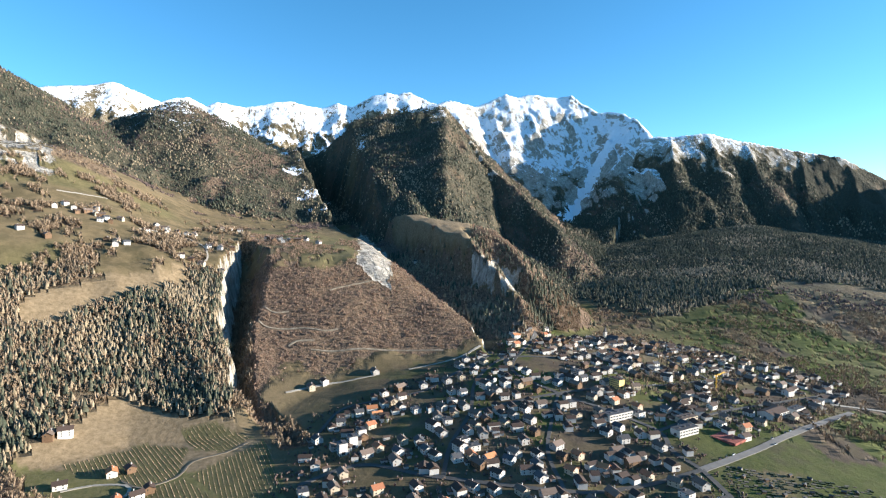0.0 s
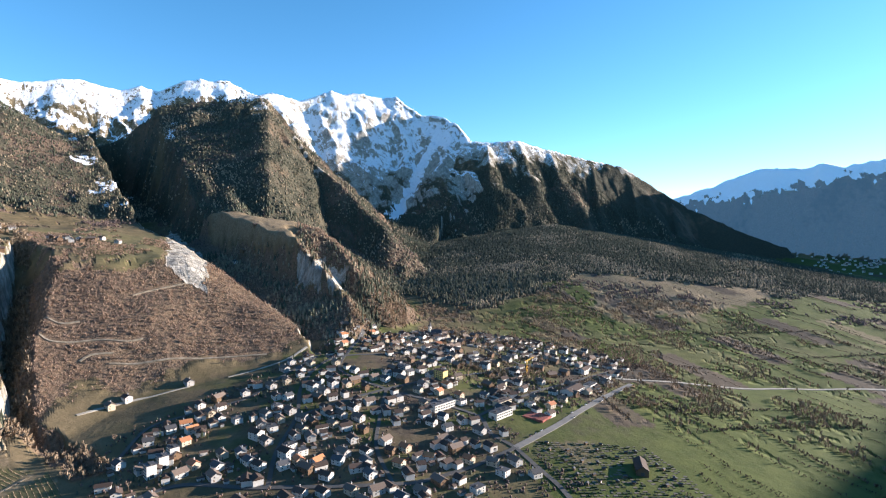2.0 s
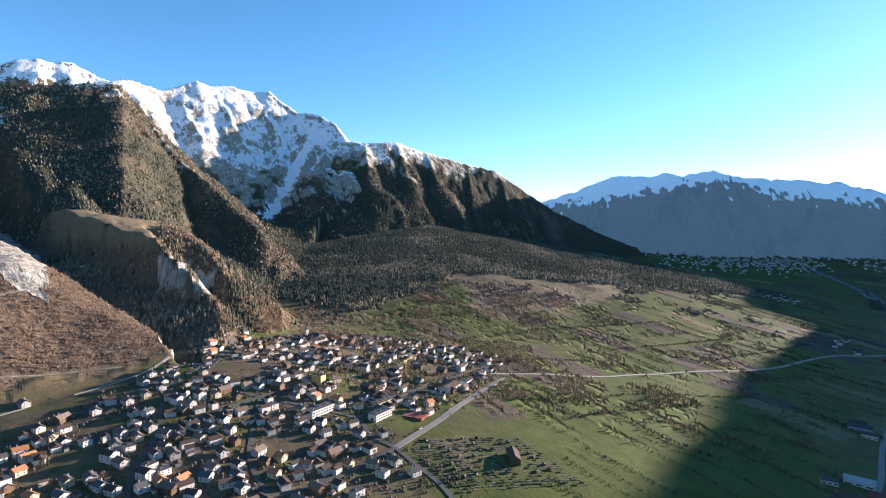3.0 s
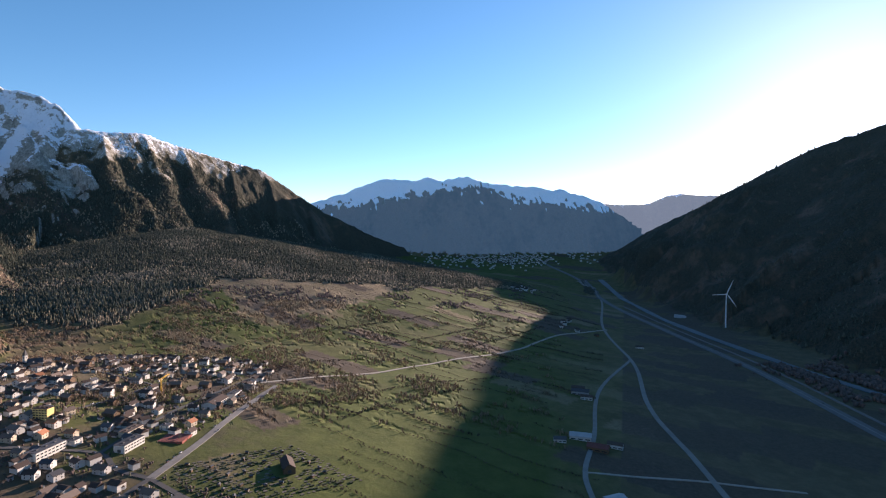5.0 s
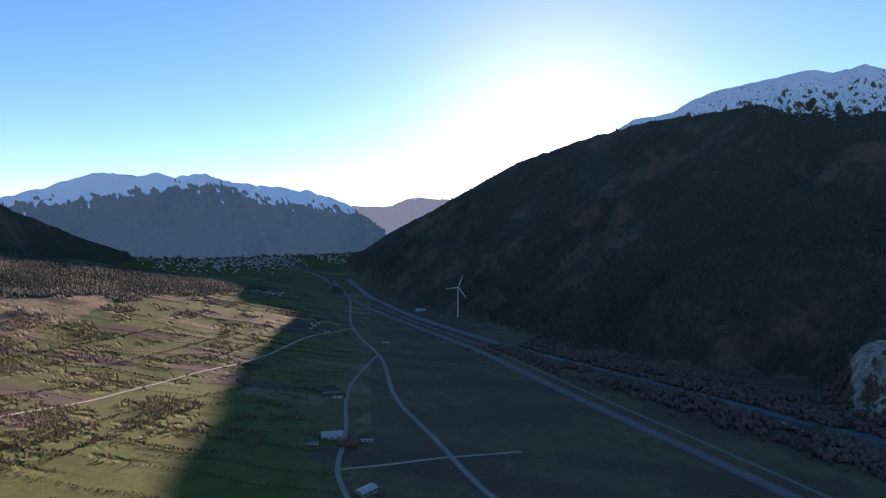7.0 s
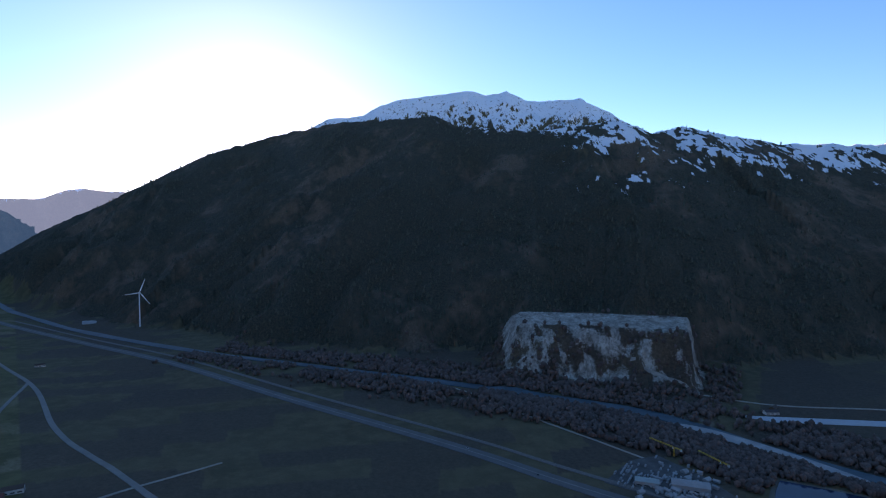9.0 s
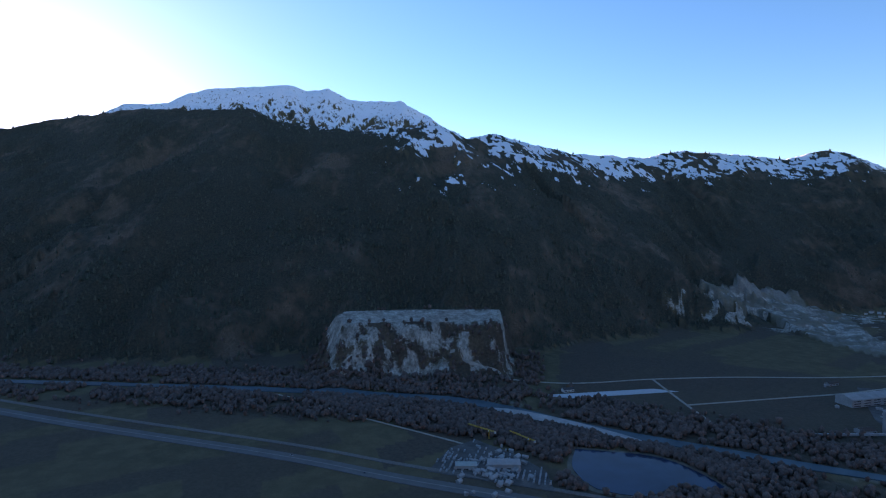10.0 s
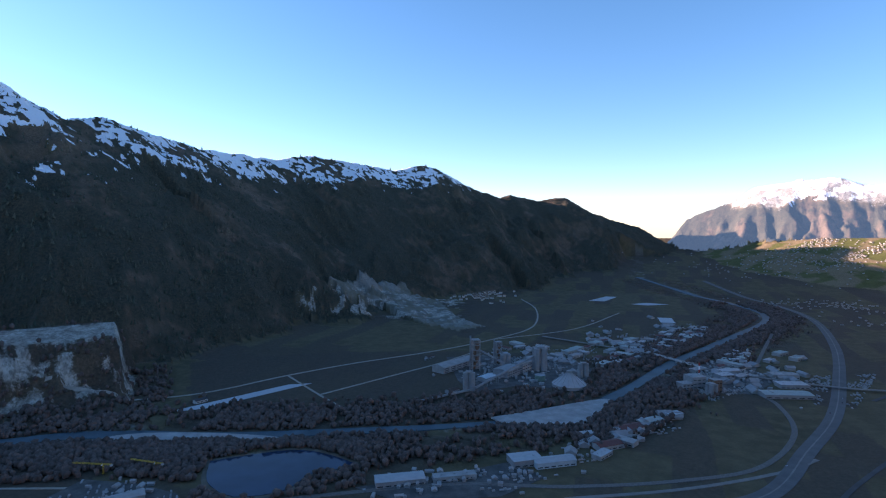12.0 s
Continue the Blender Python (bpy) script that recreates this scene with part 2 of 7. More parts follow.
# crests: compass angle, elevation, distance
CRESTS = {
    "left_mountain": (0.62, [(-75, 18, 3000), (-55, 17, 3000), (-43.2, 15, 3000), (-41.2, 14, 3000), (-39.3, 13.0, 2950), (-38.2, 12.4, 2920), (-37.2, 11.8, 2880), (-36.2, 10.7, 2830), (-34.6, 8.9, 2740), (-33, 7.0, 2660), (-31, 3.5, 2560)]),
    "snow_ridge": (1.0, [(-42, 10.6, 4400), (-37, 11.0, 4400), (-34.7, 11.6, 4400), (-32.7, 12.0, 4400), (-30.5, 12.5, 4400), (-29.7, 12.2, 4420), (-28.3, 11.8, 4450), (-26.6, 11.1, 4480)]),
    "cone_mountain": (0.62, [(-33, 6.2, 3050), (-31.4, 8.0, 3030), (-29.1, 9.9, 3000), (-27, 10.9, 2980), (-24.9, 11.4, 2950), (-22.8, 10.7, 2920), (-21.2, 9.7, 2890), (-19.5, 8.5, 2850), (-17.4, 6.7, 2800), (-15.7, 5.2, 2750), (-13.5, 2.9, 2680), (-11.9, 0.5, 2600)]),
    "far_snow_ridge": (1.3, [(-29.7, 12.0, 4700), (-27, 11.2, 4700), (-24.6, 11.9, 4700), (-23, 11.2, 4700), (-22, 11.7, 4700), (-19.5, 11.4, 4700), (-16.9, 12.0, 4700), (-15.4, 12.1, 4700), (-12.2, 11.6, 4700), (-10.6, 12.2, 4700), (-9.2, 11.9, 4700), (-7.2, 13.0, 4700), (-5.7, 13.4, 4700), (-4.6, 13.2, 4700), (-3.3, 13.5, 4700), (-2.3, 13.0, 4700), (-0.8, 12.4, 4650), (1, 11.7, 4600)]),
    "forest_mountain": (0.6, [(-15.7, 7.4, 2960), (-12.8, 9.1, 3000), (-9.4, 10.5, 3030), (-4.9, 11.4, 3070), (-2, 12.0, 3090), (-0.4, 12.3, 3090), (0.5, 11.7, 3060)]),
    "rock_rib": (1.0, [(0.5, 11.7, 3060), (2.6, 9.1, 2900), (4.8, 6, 2680), (7.6, 3.8, 2500), (10.3, 1, 2350), (12, -0.6, 2250)]),
    "foothill": (0.95, [(-4.2, 1.2, 1880), (-1.5, 0.8, 1780), (1.5, -0.9, 1680), (3.9, -2.6, 1620), (6.5, -4.8, 1570), (8.6, -7.8, 1480), (9.6, -10, 1380)]),
    "rock_massif": (1.2, [(-1.5, 12.2, 3900), (0.9, 12.7, 3970), (2.1, 12.4, 4000), (3.2, 12.1, 4030), (4.5, 12.4, 4080), (6.4, 13.2, 4140), (7.4, 12.8, 4165), (8.9, 13.1, 4210), (11.8, 12.8, 4270), (12.9, 12.8, 4280), (14, 12.0, 4240), (15.6, 11.1, 4190), (17.7, 10.9, 4080), (18.8, 10.5, 4010), (19.8, 9.5, 3930), (20.4, 8.7, 3890)]),
    "rock_spur": (1.0, [(16.6, 8.6, 3920), (17.6, 6.2, 3700), (18.4, 3.2, 3480), (18.8, 0.6, 3300)]),
    "long_mountain": (1.25, [(20.1, 8.6, 3850), (22.3, 8.5, 3870), (25.4, 8.6, 3960), (27.5, 7.9, 4030), (30.6, 7, 4130), (32.7, 6.5, 4200), (35.8, 5.7, 4280), (38.3, 3.9, 4330), (41.6, 1.8, 4370), (46, -0.4, 4400), (49.7, -1.9, 4420)]),
    "town_mountain": (2.2, [(38, 2.2, 4820), (41, 2.9, 4800), (43.8, 3.8, 4780), (46, 4.8, 4770), (48, 5.3, 4760), (50.6, 5.05, 4750), (52.2, 5.5, 4750), (53.4, 5.1, 4750), (56.2, 5.6, 4720), (57.7, 5.0, 4730), (59.9, 4.7, 4740), (62.3, 4.5, 4760), (66.2, 4.1, 4780), (69.6, 2.9, 4800), (73, 0.5, 4820)]),
    "last_mountain": (4.0, [(66, 2.0, 4890), (70, 2.8, 4890), (74.1, 2.8, 4890), (75.7, 3.5, 4890), (76.9, 3.7, 4890), (79.8, 3.5, 4890), (86, 3, 4890)]),
    "shade_mountain": (0.66, [(66, -4.5, 4650), (69.1, -3.4, 4550), (74.1, 0, 4350), (80.6, 3.3, 4050), (86, 6.5, 3800), (88.2, 7.4, 3700), (94, 9.2, 3750), (99.2, 10.4, 3550), (104, 10.8, 3250), (109.2, 11.2, 3000), (111.4, 10.2, 2900), (118.7, 9.5, 2680), (127.5, 10.1, 2680), (130.6, 8.7, 2750), (133, 9.2, 2840), (138.2, 7.8, 3000), (140.9, 7, 3120), (147.8, 6.3, 3420), (151.4, 6.8, 3580), (155, 6.3, 3700), (159.7, 5.5, 3880), (162.6, 6.1, 3980), (164, 5.7, 4030), (167.3, 3.9, 4140), (170.5, 2.8, 4250), (171.4, 3.1, 4290), (174.2, 2.5, 4360), (177, 2.8, 4420), (179.8, 1.2, 4500), (182.5, 0.3, 4560), (184.1, -0.1, 4600), (186.4, -1.4, 4650), (190, -3.2, 4750)]),
    "shade_peak": (0.8, [(97, 10.0, 4250), (98.3, 10.8, 4250), (99.9, 10.9, 4250), (101.8, 11.2, 4250), (103.6, 12.2, 4250), (105.3, 12.7, 4230), (107.6, 13.0, 4170), (110.4, 13.3, 4110), (112.6, 13.6, 4100), (114.3, 13.1, 4080), (116.5, 13.4, 4060), (118.9, 12.4, 4020), (120.7, 12.3, 3990), (123.9, 12.4, 3950), (126.4, 11.0, 3870), (128, 10, 3830), (131, 8.4, 3750)]),
    "bright_mountain": (1.4, [(186.9, -1.4, 4820), (188.5, 0.8, 4760), (192.1, 2.2, 4720), (194.2, 3.7, 4700), (197.3, 4.1, 4700), (199.8, 4.2, 4700), (202.4, 3.5, 4700), (206.7, 3.8, 4700), (215, 4.5, 4700)]),
    "sunny_slope": (0.34, [(189.5, -2.2, 4600), (193, -1.6, 4480), (196, -1.25, 4360), (199, -1.0, 4260), (204, -0.8, 4160), (216, -0.6, 4100)]),
    "back_mountain": (0.8, [(215, 4.5, 4700), (235, 6, 4500), (260, 9, 4300), (285, 15, 3300)]),
}
# side ridges that run down from the crests
SPURS = {
    "long_mountain": (1.0, [[(22.2, 8.3, 3820), (22.6, 5.4, 3600), (22.9, 2.0, 3400), (23.2, -0.3, 3250)], [(25.6, 8.2, 3930), (26.4, 5.6, 3750), (27.2, 3.0, 3580), (27.8, 0.6, 3420)], [(28.6, 7.3, 4030), (29.6, 4.6, 3820), (30.4, 1.6, 3600)],
                            [(32.7, 6.3, 4180), (33.2, 3.4, 3950), (33.6, 0.8, 3700)], [(36.2, 5.2, 4280), (36.8, 2.8, 4080), (37.2, 0.4, 3860)], [(40, 2.7, 4340), (40.4, 1.0, 4180), (40.8, -0.8, 4000)]]),
    "foothill": (1.2, [[(-0.8, -0.4, 1640), (0.0, -1.6, 1500), (1.6, -3.6, 1400), (3.6, -6.2, 1290), (5.4, -8.8, 1190), (6.4, -11.0, 1110)]]),
    "rock_massif": (1.15, [[(6.8, 12.5, 4130), (7.6, 9.0, 3900), (8.4, 5.0, 3650), (9.2, 1.5, 3400)], [(10.6, 12.3, 4230), (11.2, 8.8, 4000), (11.6, 5.4, 3760), (12.0, 2.0, 3480)], [(14.2, 11.2, 4200), (14.6, 8.6, 4030), (14.9, 5.8, 3850)], [(3.9, 11.2, 4040), (4.6, 8.5, 3850), (5.6, 5.5, 3600)]]),
    "cone_mountain": (0.75, [[(-24.9, 11.2, 2930), (-25.5, 8.5, 2650), (-26.0, 5.0, 2400), (-26.5, 1.5, 2100)], [(-21.2, 9.5, 2870), (-20.6, 7.0, 2600), (-20.2, 3.8, 2300)], [(-16.5, 5.7, 2770), (-16.8, 3.2, 2480), (-17.2, 1.0, 2200)], [(-29.1, 9.7, 2980), (-29.8, 6.5, 2700), (-30.2, 3.6, 2450)]]),
    "forest_mountain": (0.72, [[(-12.8, 8.9, 2980), (-12.2, 5.6, 2650), (-11.6, 2.6, 2350)], [(-9.4, 10.3, 3010), (-8.8, 7.0, 2700), (-8.2, 3.6, 2350)], [(-4.7, 11.2, 3050), (-4.2, 7.4, 2650), (-3.6, 3.6, 2250), (-2.4, 0.9, 1850)]]),
    "left_mountain": (0.7, [[(-41.2, 13.8, 2980), (-40.4, 9.5, 2600), (-39.6, 6.4, 2300)]]),
    "shade_mountain": (0.85, [[(104, 10.6, 3230), (106, 5.0, 2750), (107, -1.0, 2250), (108, -6.0, 1850)], [(118.7, 9.3, 2660), (119, 4.0, 2200), (119.5, -2.5, 1800)], [(133, 9, 2820), (134.5, 3.6, 2350), (135.5, -2.5, 1900)], [(147.8, 6, 3400), (146.5, 1.5, 2800), (145.5, -4.0, 2200)], [(94, 9, 3730), (95, 4, 3300), (96, -1.5, 2850)], [(159.9, 5.1, 3860), (158.5, 1.0, 3300), (157.5, -4.0, 2650)], [(86, 6.2, 3780), (86.6, 2.0, 3350), (87, -2.5, 2950)]]),
    "town_mountain": (2.6, [[(48, 5, 4760), (48.4, 2.0, 4640), (48.6, -0.8, 4540)], [(56.2, 5.3, 4720), (56.6, 2.0, 4600), (57.0, -1.0, 4500)], [(62.3, 4, 4760), (62.7, 1.2, 4640), (63, -1.2, 4540)]]),
}
# height of the roughness on each mountain, and its grain
ROUGH = {"rock_massif": (80, 420), "rock_spur": (45, 300), "rock_rib": (30, 160), "foothill": (20, 130), "long_mountain": (60, 380), "forest_mountain": (40, 420), "far_snow_ridge": (70, 380), "snow_ridge": (50, 420),
         "town_mountain": (26, 260), "last_mountain": (30, 220), "bright_mountain": (60, 260), "sunny_slope": (6, 260), "cone_mountain": (34, 300), "left_mountain": (34, 300), "shade_peak": (45, 300), "shade_mountain": (34, 380)}
# depth of the gullies and the gap between them
GULLIES = {"rock_massif": (95, 300), "rock_spur": (40, 200), "long_mountain": (70, 330), "forest_mountain": (55, 360), "cone_mountain": (48, 320), "left_mountain": (40, 340), "shade_mountain": (62, 420), "shade_peak": (55, 260),
           "far_snow_ridge": (60, 240), "snow_ridge": (50, 300), "town_mountain": (70, 420), "bright_mountain": (85, 300), "rock_rib": (26, 160)}
RIVER = [(4300, 2050), (3319, 1230), (2535, 746), (2185, 517), (1700, 120), (1250, -330), (900, -650), (749, -730), (633, -760), (495, -807), (234, -920), (51, -1032), (-55, -1198), (-212, -1532), (-456, -1972), (-640, -2364), (-600, -2750), (-250, -3500), (-300, -4300), (-700, -4900)]
FOOT = flat([(-110, 900), (-75, 720), (-45, 740), (-30, 770), (-20, 740), (-16.5, 800), (-13, 860), (-10, 880), (0, 930), (6, 985), (10, 1300), (13, 1750), (15, 2300), (17, 3000)])
GORGE_1 = [(*q, z) for q, z in zip(flat([(-15.2, 690), (-17.4, 770), (-20.2, 850), (-20.8, 960), (-20.8, 1100), (-20.6, 1210), (-20.2, 1330), (-19.7, 1460)]), (72, 76, 86, 98, 120, 150, 205, 300))]
GORGE_2 = [(*q, z) for q, z in zip(flat([(5.2, 960), (3.0, 1080), (-1.5, 1230), (-5.5, 1420), (-7.8, 1650), (-10.5, 2050), (-12.5, 2500), (-14, 3000)]), (118, 130, 150, 175, 205, 260, 330, 430))]


def land(x, y):
    """Height of the land at x, y, and which mountain stands there (-1: none)."""
    r = np.hypot(x, y)
    az = np.degrees(np.arctan2(x, y))
    # the plain; far off the valley is drawn in, and its floor with it
    far = np.clip((r - 3000) / 1950, 0, 0.985)
    z = EYE[2] * (1 - np.where(r > 3000, r / (3000 - 3400 * np.log(1 - far)), 1.0))
    # the fan on which the village and the fir forest stand
    d_river, _, side = along(x, y, RIVER)
    east = np.where(side < 0, d_river, -d_river)
    ax, ay = flat([(29, 3250)])[0]
    rise = np.clip(np.minimum(east, 1250 + 0.3 * (east - 1250)) - 230, 0, None)
    plane = 0.082 * rise ** 2 / (rise + 220)
    cone = 352 - 0.16 * np.hypot(x - ax, y - ay)
    mouth = 140 - 0.12 * np.hypot(x - 110, y - 1010)
    fan = smax(smax(cone, plane, 45), mouth, 15) + 4 * fbm(x, y, 300, 3) * step(east, 200, 700)
    fan = np.where(east > 0, np.maximum(fan, 0), 0) * step(east, 60, 400)
    z = smax(z, np.where(r < 4300, fan, fan * (1 - step(r, 4300, 4650))), 8)
    # hillside with its shelf, above the gorge mouths
    d_foot, _, s2 = along(x, y, FOOT)
    up = np.where(s2 > 0, d_foot, -d_foot) + 22 * fbm(x, y, 330, 3) * step(d_foot, 0, 60)
    left = step(-az, -8, 6) * (r < 4000)
    wob = 40 * fbm(x, y, 260, 3)
    hill = np.interp(up + wob * step(up, 150, 380), [-50, 0, 60, 380, 460, 900, 1300, 1700, 2600], [0, 0, 22, 185, 205, 240, 300, 420, 700])
    hill = hill + 0.30 * step(-az, 20, 37) * np.clip(up - 400, 0, 640) * (1 - step(r, 1950, 2450))
    z = z + hill * np.where(az > 30, 0, np.where(az < -140, 0, 1)) * (1 - step(r, 3300, 4200))
    z = z + 4 * fbm(x, y, 120, 4) * step(up, 30, 200) * (az < 30)
    # mountains
    which = np.full(x.shape, -1)
    floor = z.copy()
    for i, (name, (slope, rows)) in enumerate(CRESTS.items()):
        line = [(p[0], p[1], p[2]) for p in polar(rows)]
        h, d, s = crest_height(x, y, line, slope)
        if name in SPURS:
            for spur in SPURS[name][1]:
                h2, d2, _ = crest_height(x, y, polar(spur), SPURS[name][0])
                h, d = smax(h2, h, 12), np.minimum(d, d2 + 60)
        amp, grain = ROUGH.get(name, (26, 360))
        if name == "foothill":
            h = np.minimum(h + 95, crest_height(x, y, line, 0.14)[0])
        if name == "forest_mountain":
            h = h - 0.9 * np.clip((az - 0.3) * r * 0.01745, 0, None)
        # the roughness is worked out only where this mountain can show
        on = h > z - 320
        mx, my, md = x[on], y[on], d[on]
        rise = amp * (ridged(mx + 40 * i, my, grain, 5, 0.52) - RIDGED_MEAN) * (0.12 + 0.88 * step(md, 0, 300))
        if name in GULLIES:
            # ribs and gullies that run down from the crest
            deep, wide = GULLIES[name]
            ms = s[on] + 0.28 * wide * fbm(mx, my, 1.4 * wide, 3)
            rise = rise + deep * (ridged(ms + 90 * i, 0.2 * md, wide, 5, 0.55) - RIDGED_MEAN) * step(md, 10, 420)
            rise = rise + 0.12 * deep * fbm(ms, 3 * md, 90, 3) * (1 - step(md, 0, 120))
        h[on] += rise
        which = np.where(h > z, i, which)
        z = smax(h, z, 22)
    # slot gorges cut by the streams
    for line, wide, steep, shallow in ((GORGE_1, 6, 6.0, 1.8), (GORGE_2, 5, 6.0, 0.4)):
        d, v, flank = along(x, y, line)
        off = np.clip(d + 11 * fbm(x, y, 60, 4) - wide, 0, None)
        cut = v[..., 0] + np.where(flank > 0, steep * off, shallow * np.minimum(off, 130) + 4 * np.clip(off - 130, 0, None))
        z = np.minimum(z, cut)
    # flat strip along the river
    level = EYE[2] * (1 - np.where(r > 3000, r / (3000 - 3400 * np.log(1 - far)), 1.0))
    near_bank = 1 - step(d_river, 60, 170)
    z = np.where(r < 4300, z * (1 - near_bank) + np.minimum(z, level + 3) * near_bank, z)
    which = np.where((d_river < 115) & (r < 4300), -1, which)
    # quarry face in the shaded mountain, and the river bed
    rq = r + 14 * fbm(x, y, 70, 3) + 0.12 * (az - 127) ** 2
    face = np.interp(rq, [1225, 1262, 1280, 1292, 1306, 1318, 1332, 1350, 1450], [2, 22, 52, 55, 84, 87, 108, 114, 130]) + 8 * ridged(x, y, 55, 4) * (1 - step(rq, 1320, 1350))
    here = step(az + 1.1 * fbm(x, y, 120, 3), 114.8, 118.0) * (1 - step(az + 0.5 * fbm(x, y, 60, 3), 133.9, 135.0)) * (1 - step(rq, 1440, 1560)) * step(r, 1150, 1200)
    z = z * (1 - here) + face * here
    pit = within(x + 12 * fbm(x, y, 90, 3), y + 12 * fbm(x, y, 70, 3), FAR_QUARRY)
    z = z + pit * (6 * ridged(x, y, 70, 4) + 34 * step(x, 560, 900))
    z = z - 3.5 * (1 - step(d_river, 34, 58)) * (r < 4800)
    return z, which, east, up, d_river


def lie(x, y):
    """Height of the built ground at any x, y, from the grid of the land."""
    x, y = np.asarray(x, float), np.asarray(y, float)
    a = np.degrees(np.arctan2(x, y))
    a = np.where(a < -52, a + 360, a)
    r = np.clip(np.hypot(x, y), 61, 4930)
    fa = np.interp(a, GRID_ANG, np.arange(len(GRID_ANG)))
    fr = np.interp(r, GRID_RAD, np.arange(len(GRID_RAD)))
    i, j = np.minimum(fr.astype(int), len(GRID_RAD) - 2), np.minimum(fa.astype(int), len(GRID_ANG) - 2)
    u, v = fr - i, fa - j
    return GZ[i, j] * (1 - u) * (1 - v) + GZ[i + 1, j] * u * (1 - v) + GZ[i, j + 1] * (1 - u) * v + GZ[i + 1, j + 1] * u * v


def window(v, a, b, soft):
    return step(v, a - soft, a + soft) * (1 - step(v, b - soft, b + soft))


FAR_QUARRY = [(1010, -1960), (985, -2240), (850, -2420), (640, -2330), (480, -1980), (360, -1850), (400, -1740), (560, -1830), (700, -1960), (830, -2080), (920, -1930)]
SLOPE_MEADOW = [(-481, 605), (-468, 651), (-453, 700), (-436, 743), (-386, 739), (-328, 723), (-278, 719), (-218, 661), (-176, 573), (-153, 511), (-160, 440), (-290, 430), (-330, 484), (-382, 530), (-452, 585)]
HIGH_MEADOW = [(-655, 855), (-592, 949), (-529, 1021), (-495, 1080), (-486, 1042), (-523, 933), (-556, 888), (-596, 818), (-625, 802)]
STRAW_FIELD = [(1110, 1830), (1467, 1557), (1690, 1442), (1400, 1330), (1089, 1270), (935, 1440)]
VINEYARDS = [([(-431, 613), (-368, 673), (-308, 660), (-287, 587), (-313, 563), (-342, 578), (-406, 595)], -0.86), ([(-334, 698), (-301, 715), (-241, 688), (-257, 646), (-300, 657)], -0.8),
             ([(-307, 559), (-278, 584), (-211, 527), (-274, 499)], -0.98), ([(-252, 633), (-221, 677), (-158, 550), (-203, 525), (-272, 589)], -1.1)]
NAMES = list(CRESTS)
INDEX = {n: i for i, n in enumerate(NAMES)}
# snow begins at this elevation above the eye's level, in degrees, and by how much it thins out
SNOW = {"left_mountain": (14.5, 2.0), "snow_ridge": (10.0, 1.6), "cone_mountain": (11.2, 2.5), "far_snow_ridge": (7.5, 1.5), "forest_mountain": (13.0, 3.0), "rock_massif": (4.8, 3.0),
        "rock_spur": (8.2, 2.0), "long_mountain": (7.6, 3.0), "town_mountain": (2.9, 1.8), "last_mountain": (1.5, 1.5), "shade_mountain": (6.7, 2.6), "shade_peak": (9.3, 1.5), "bright_mountain": (2.5, 1.5)}


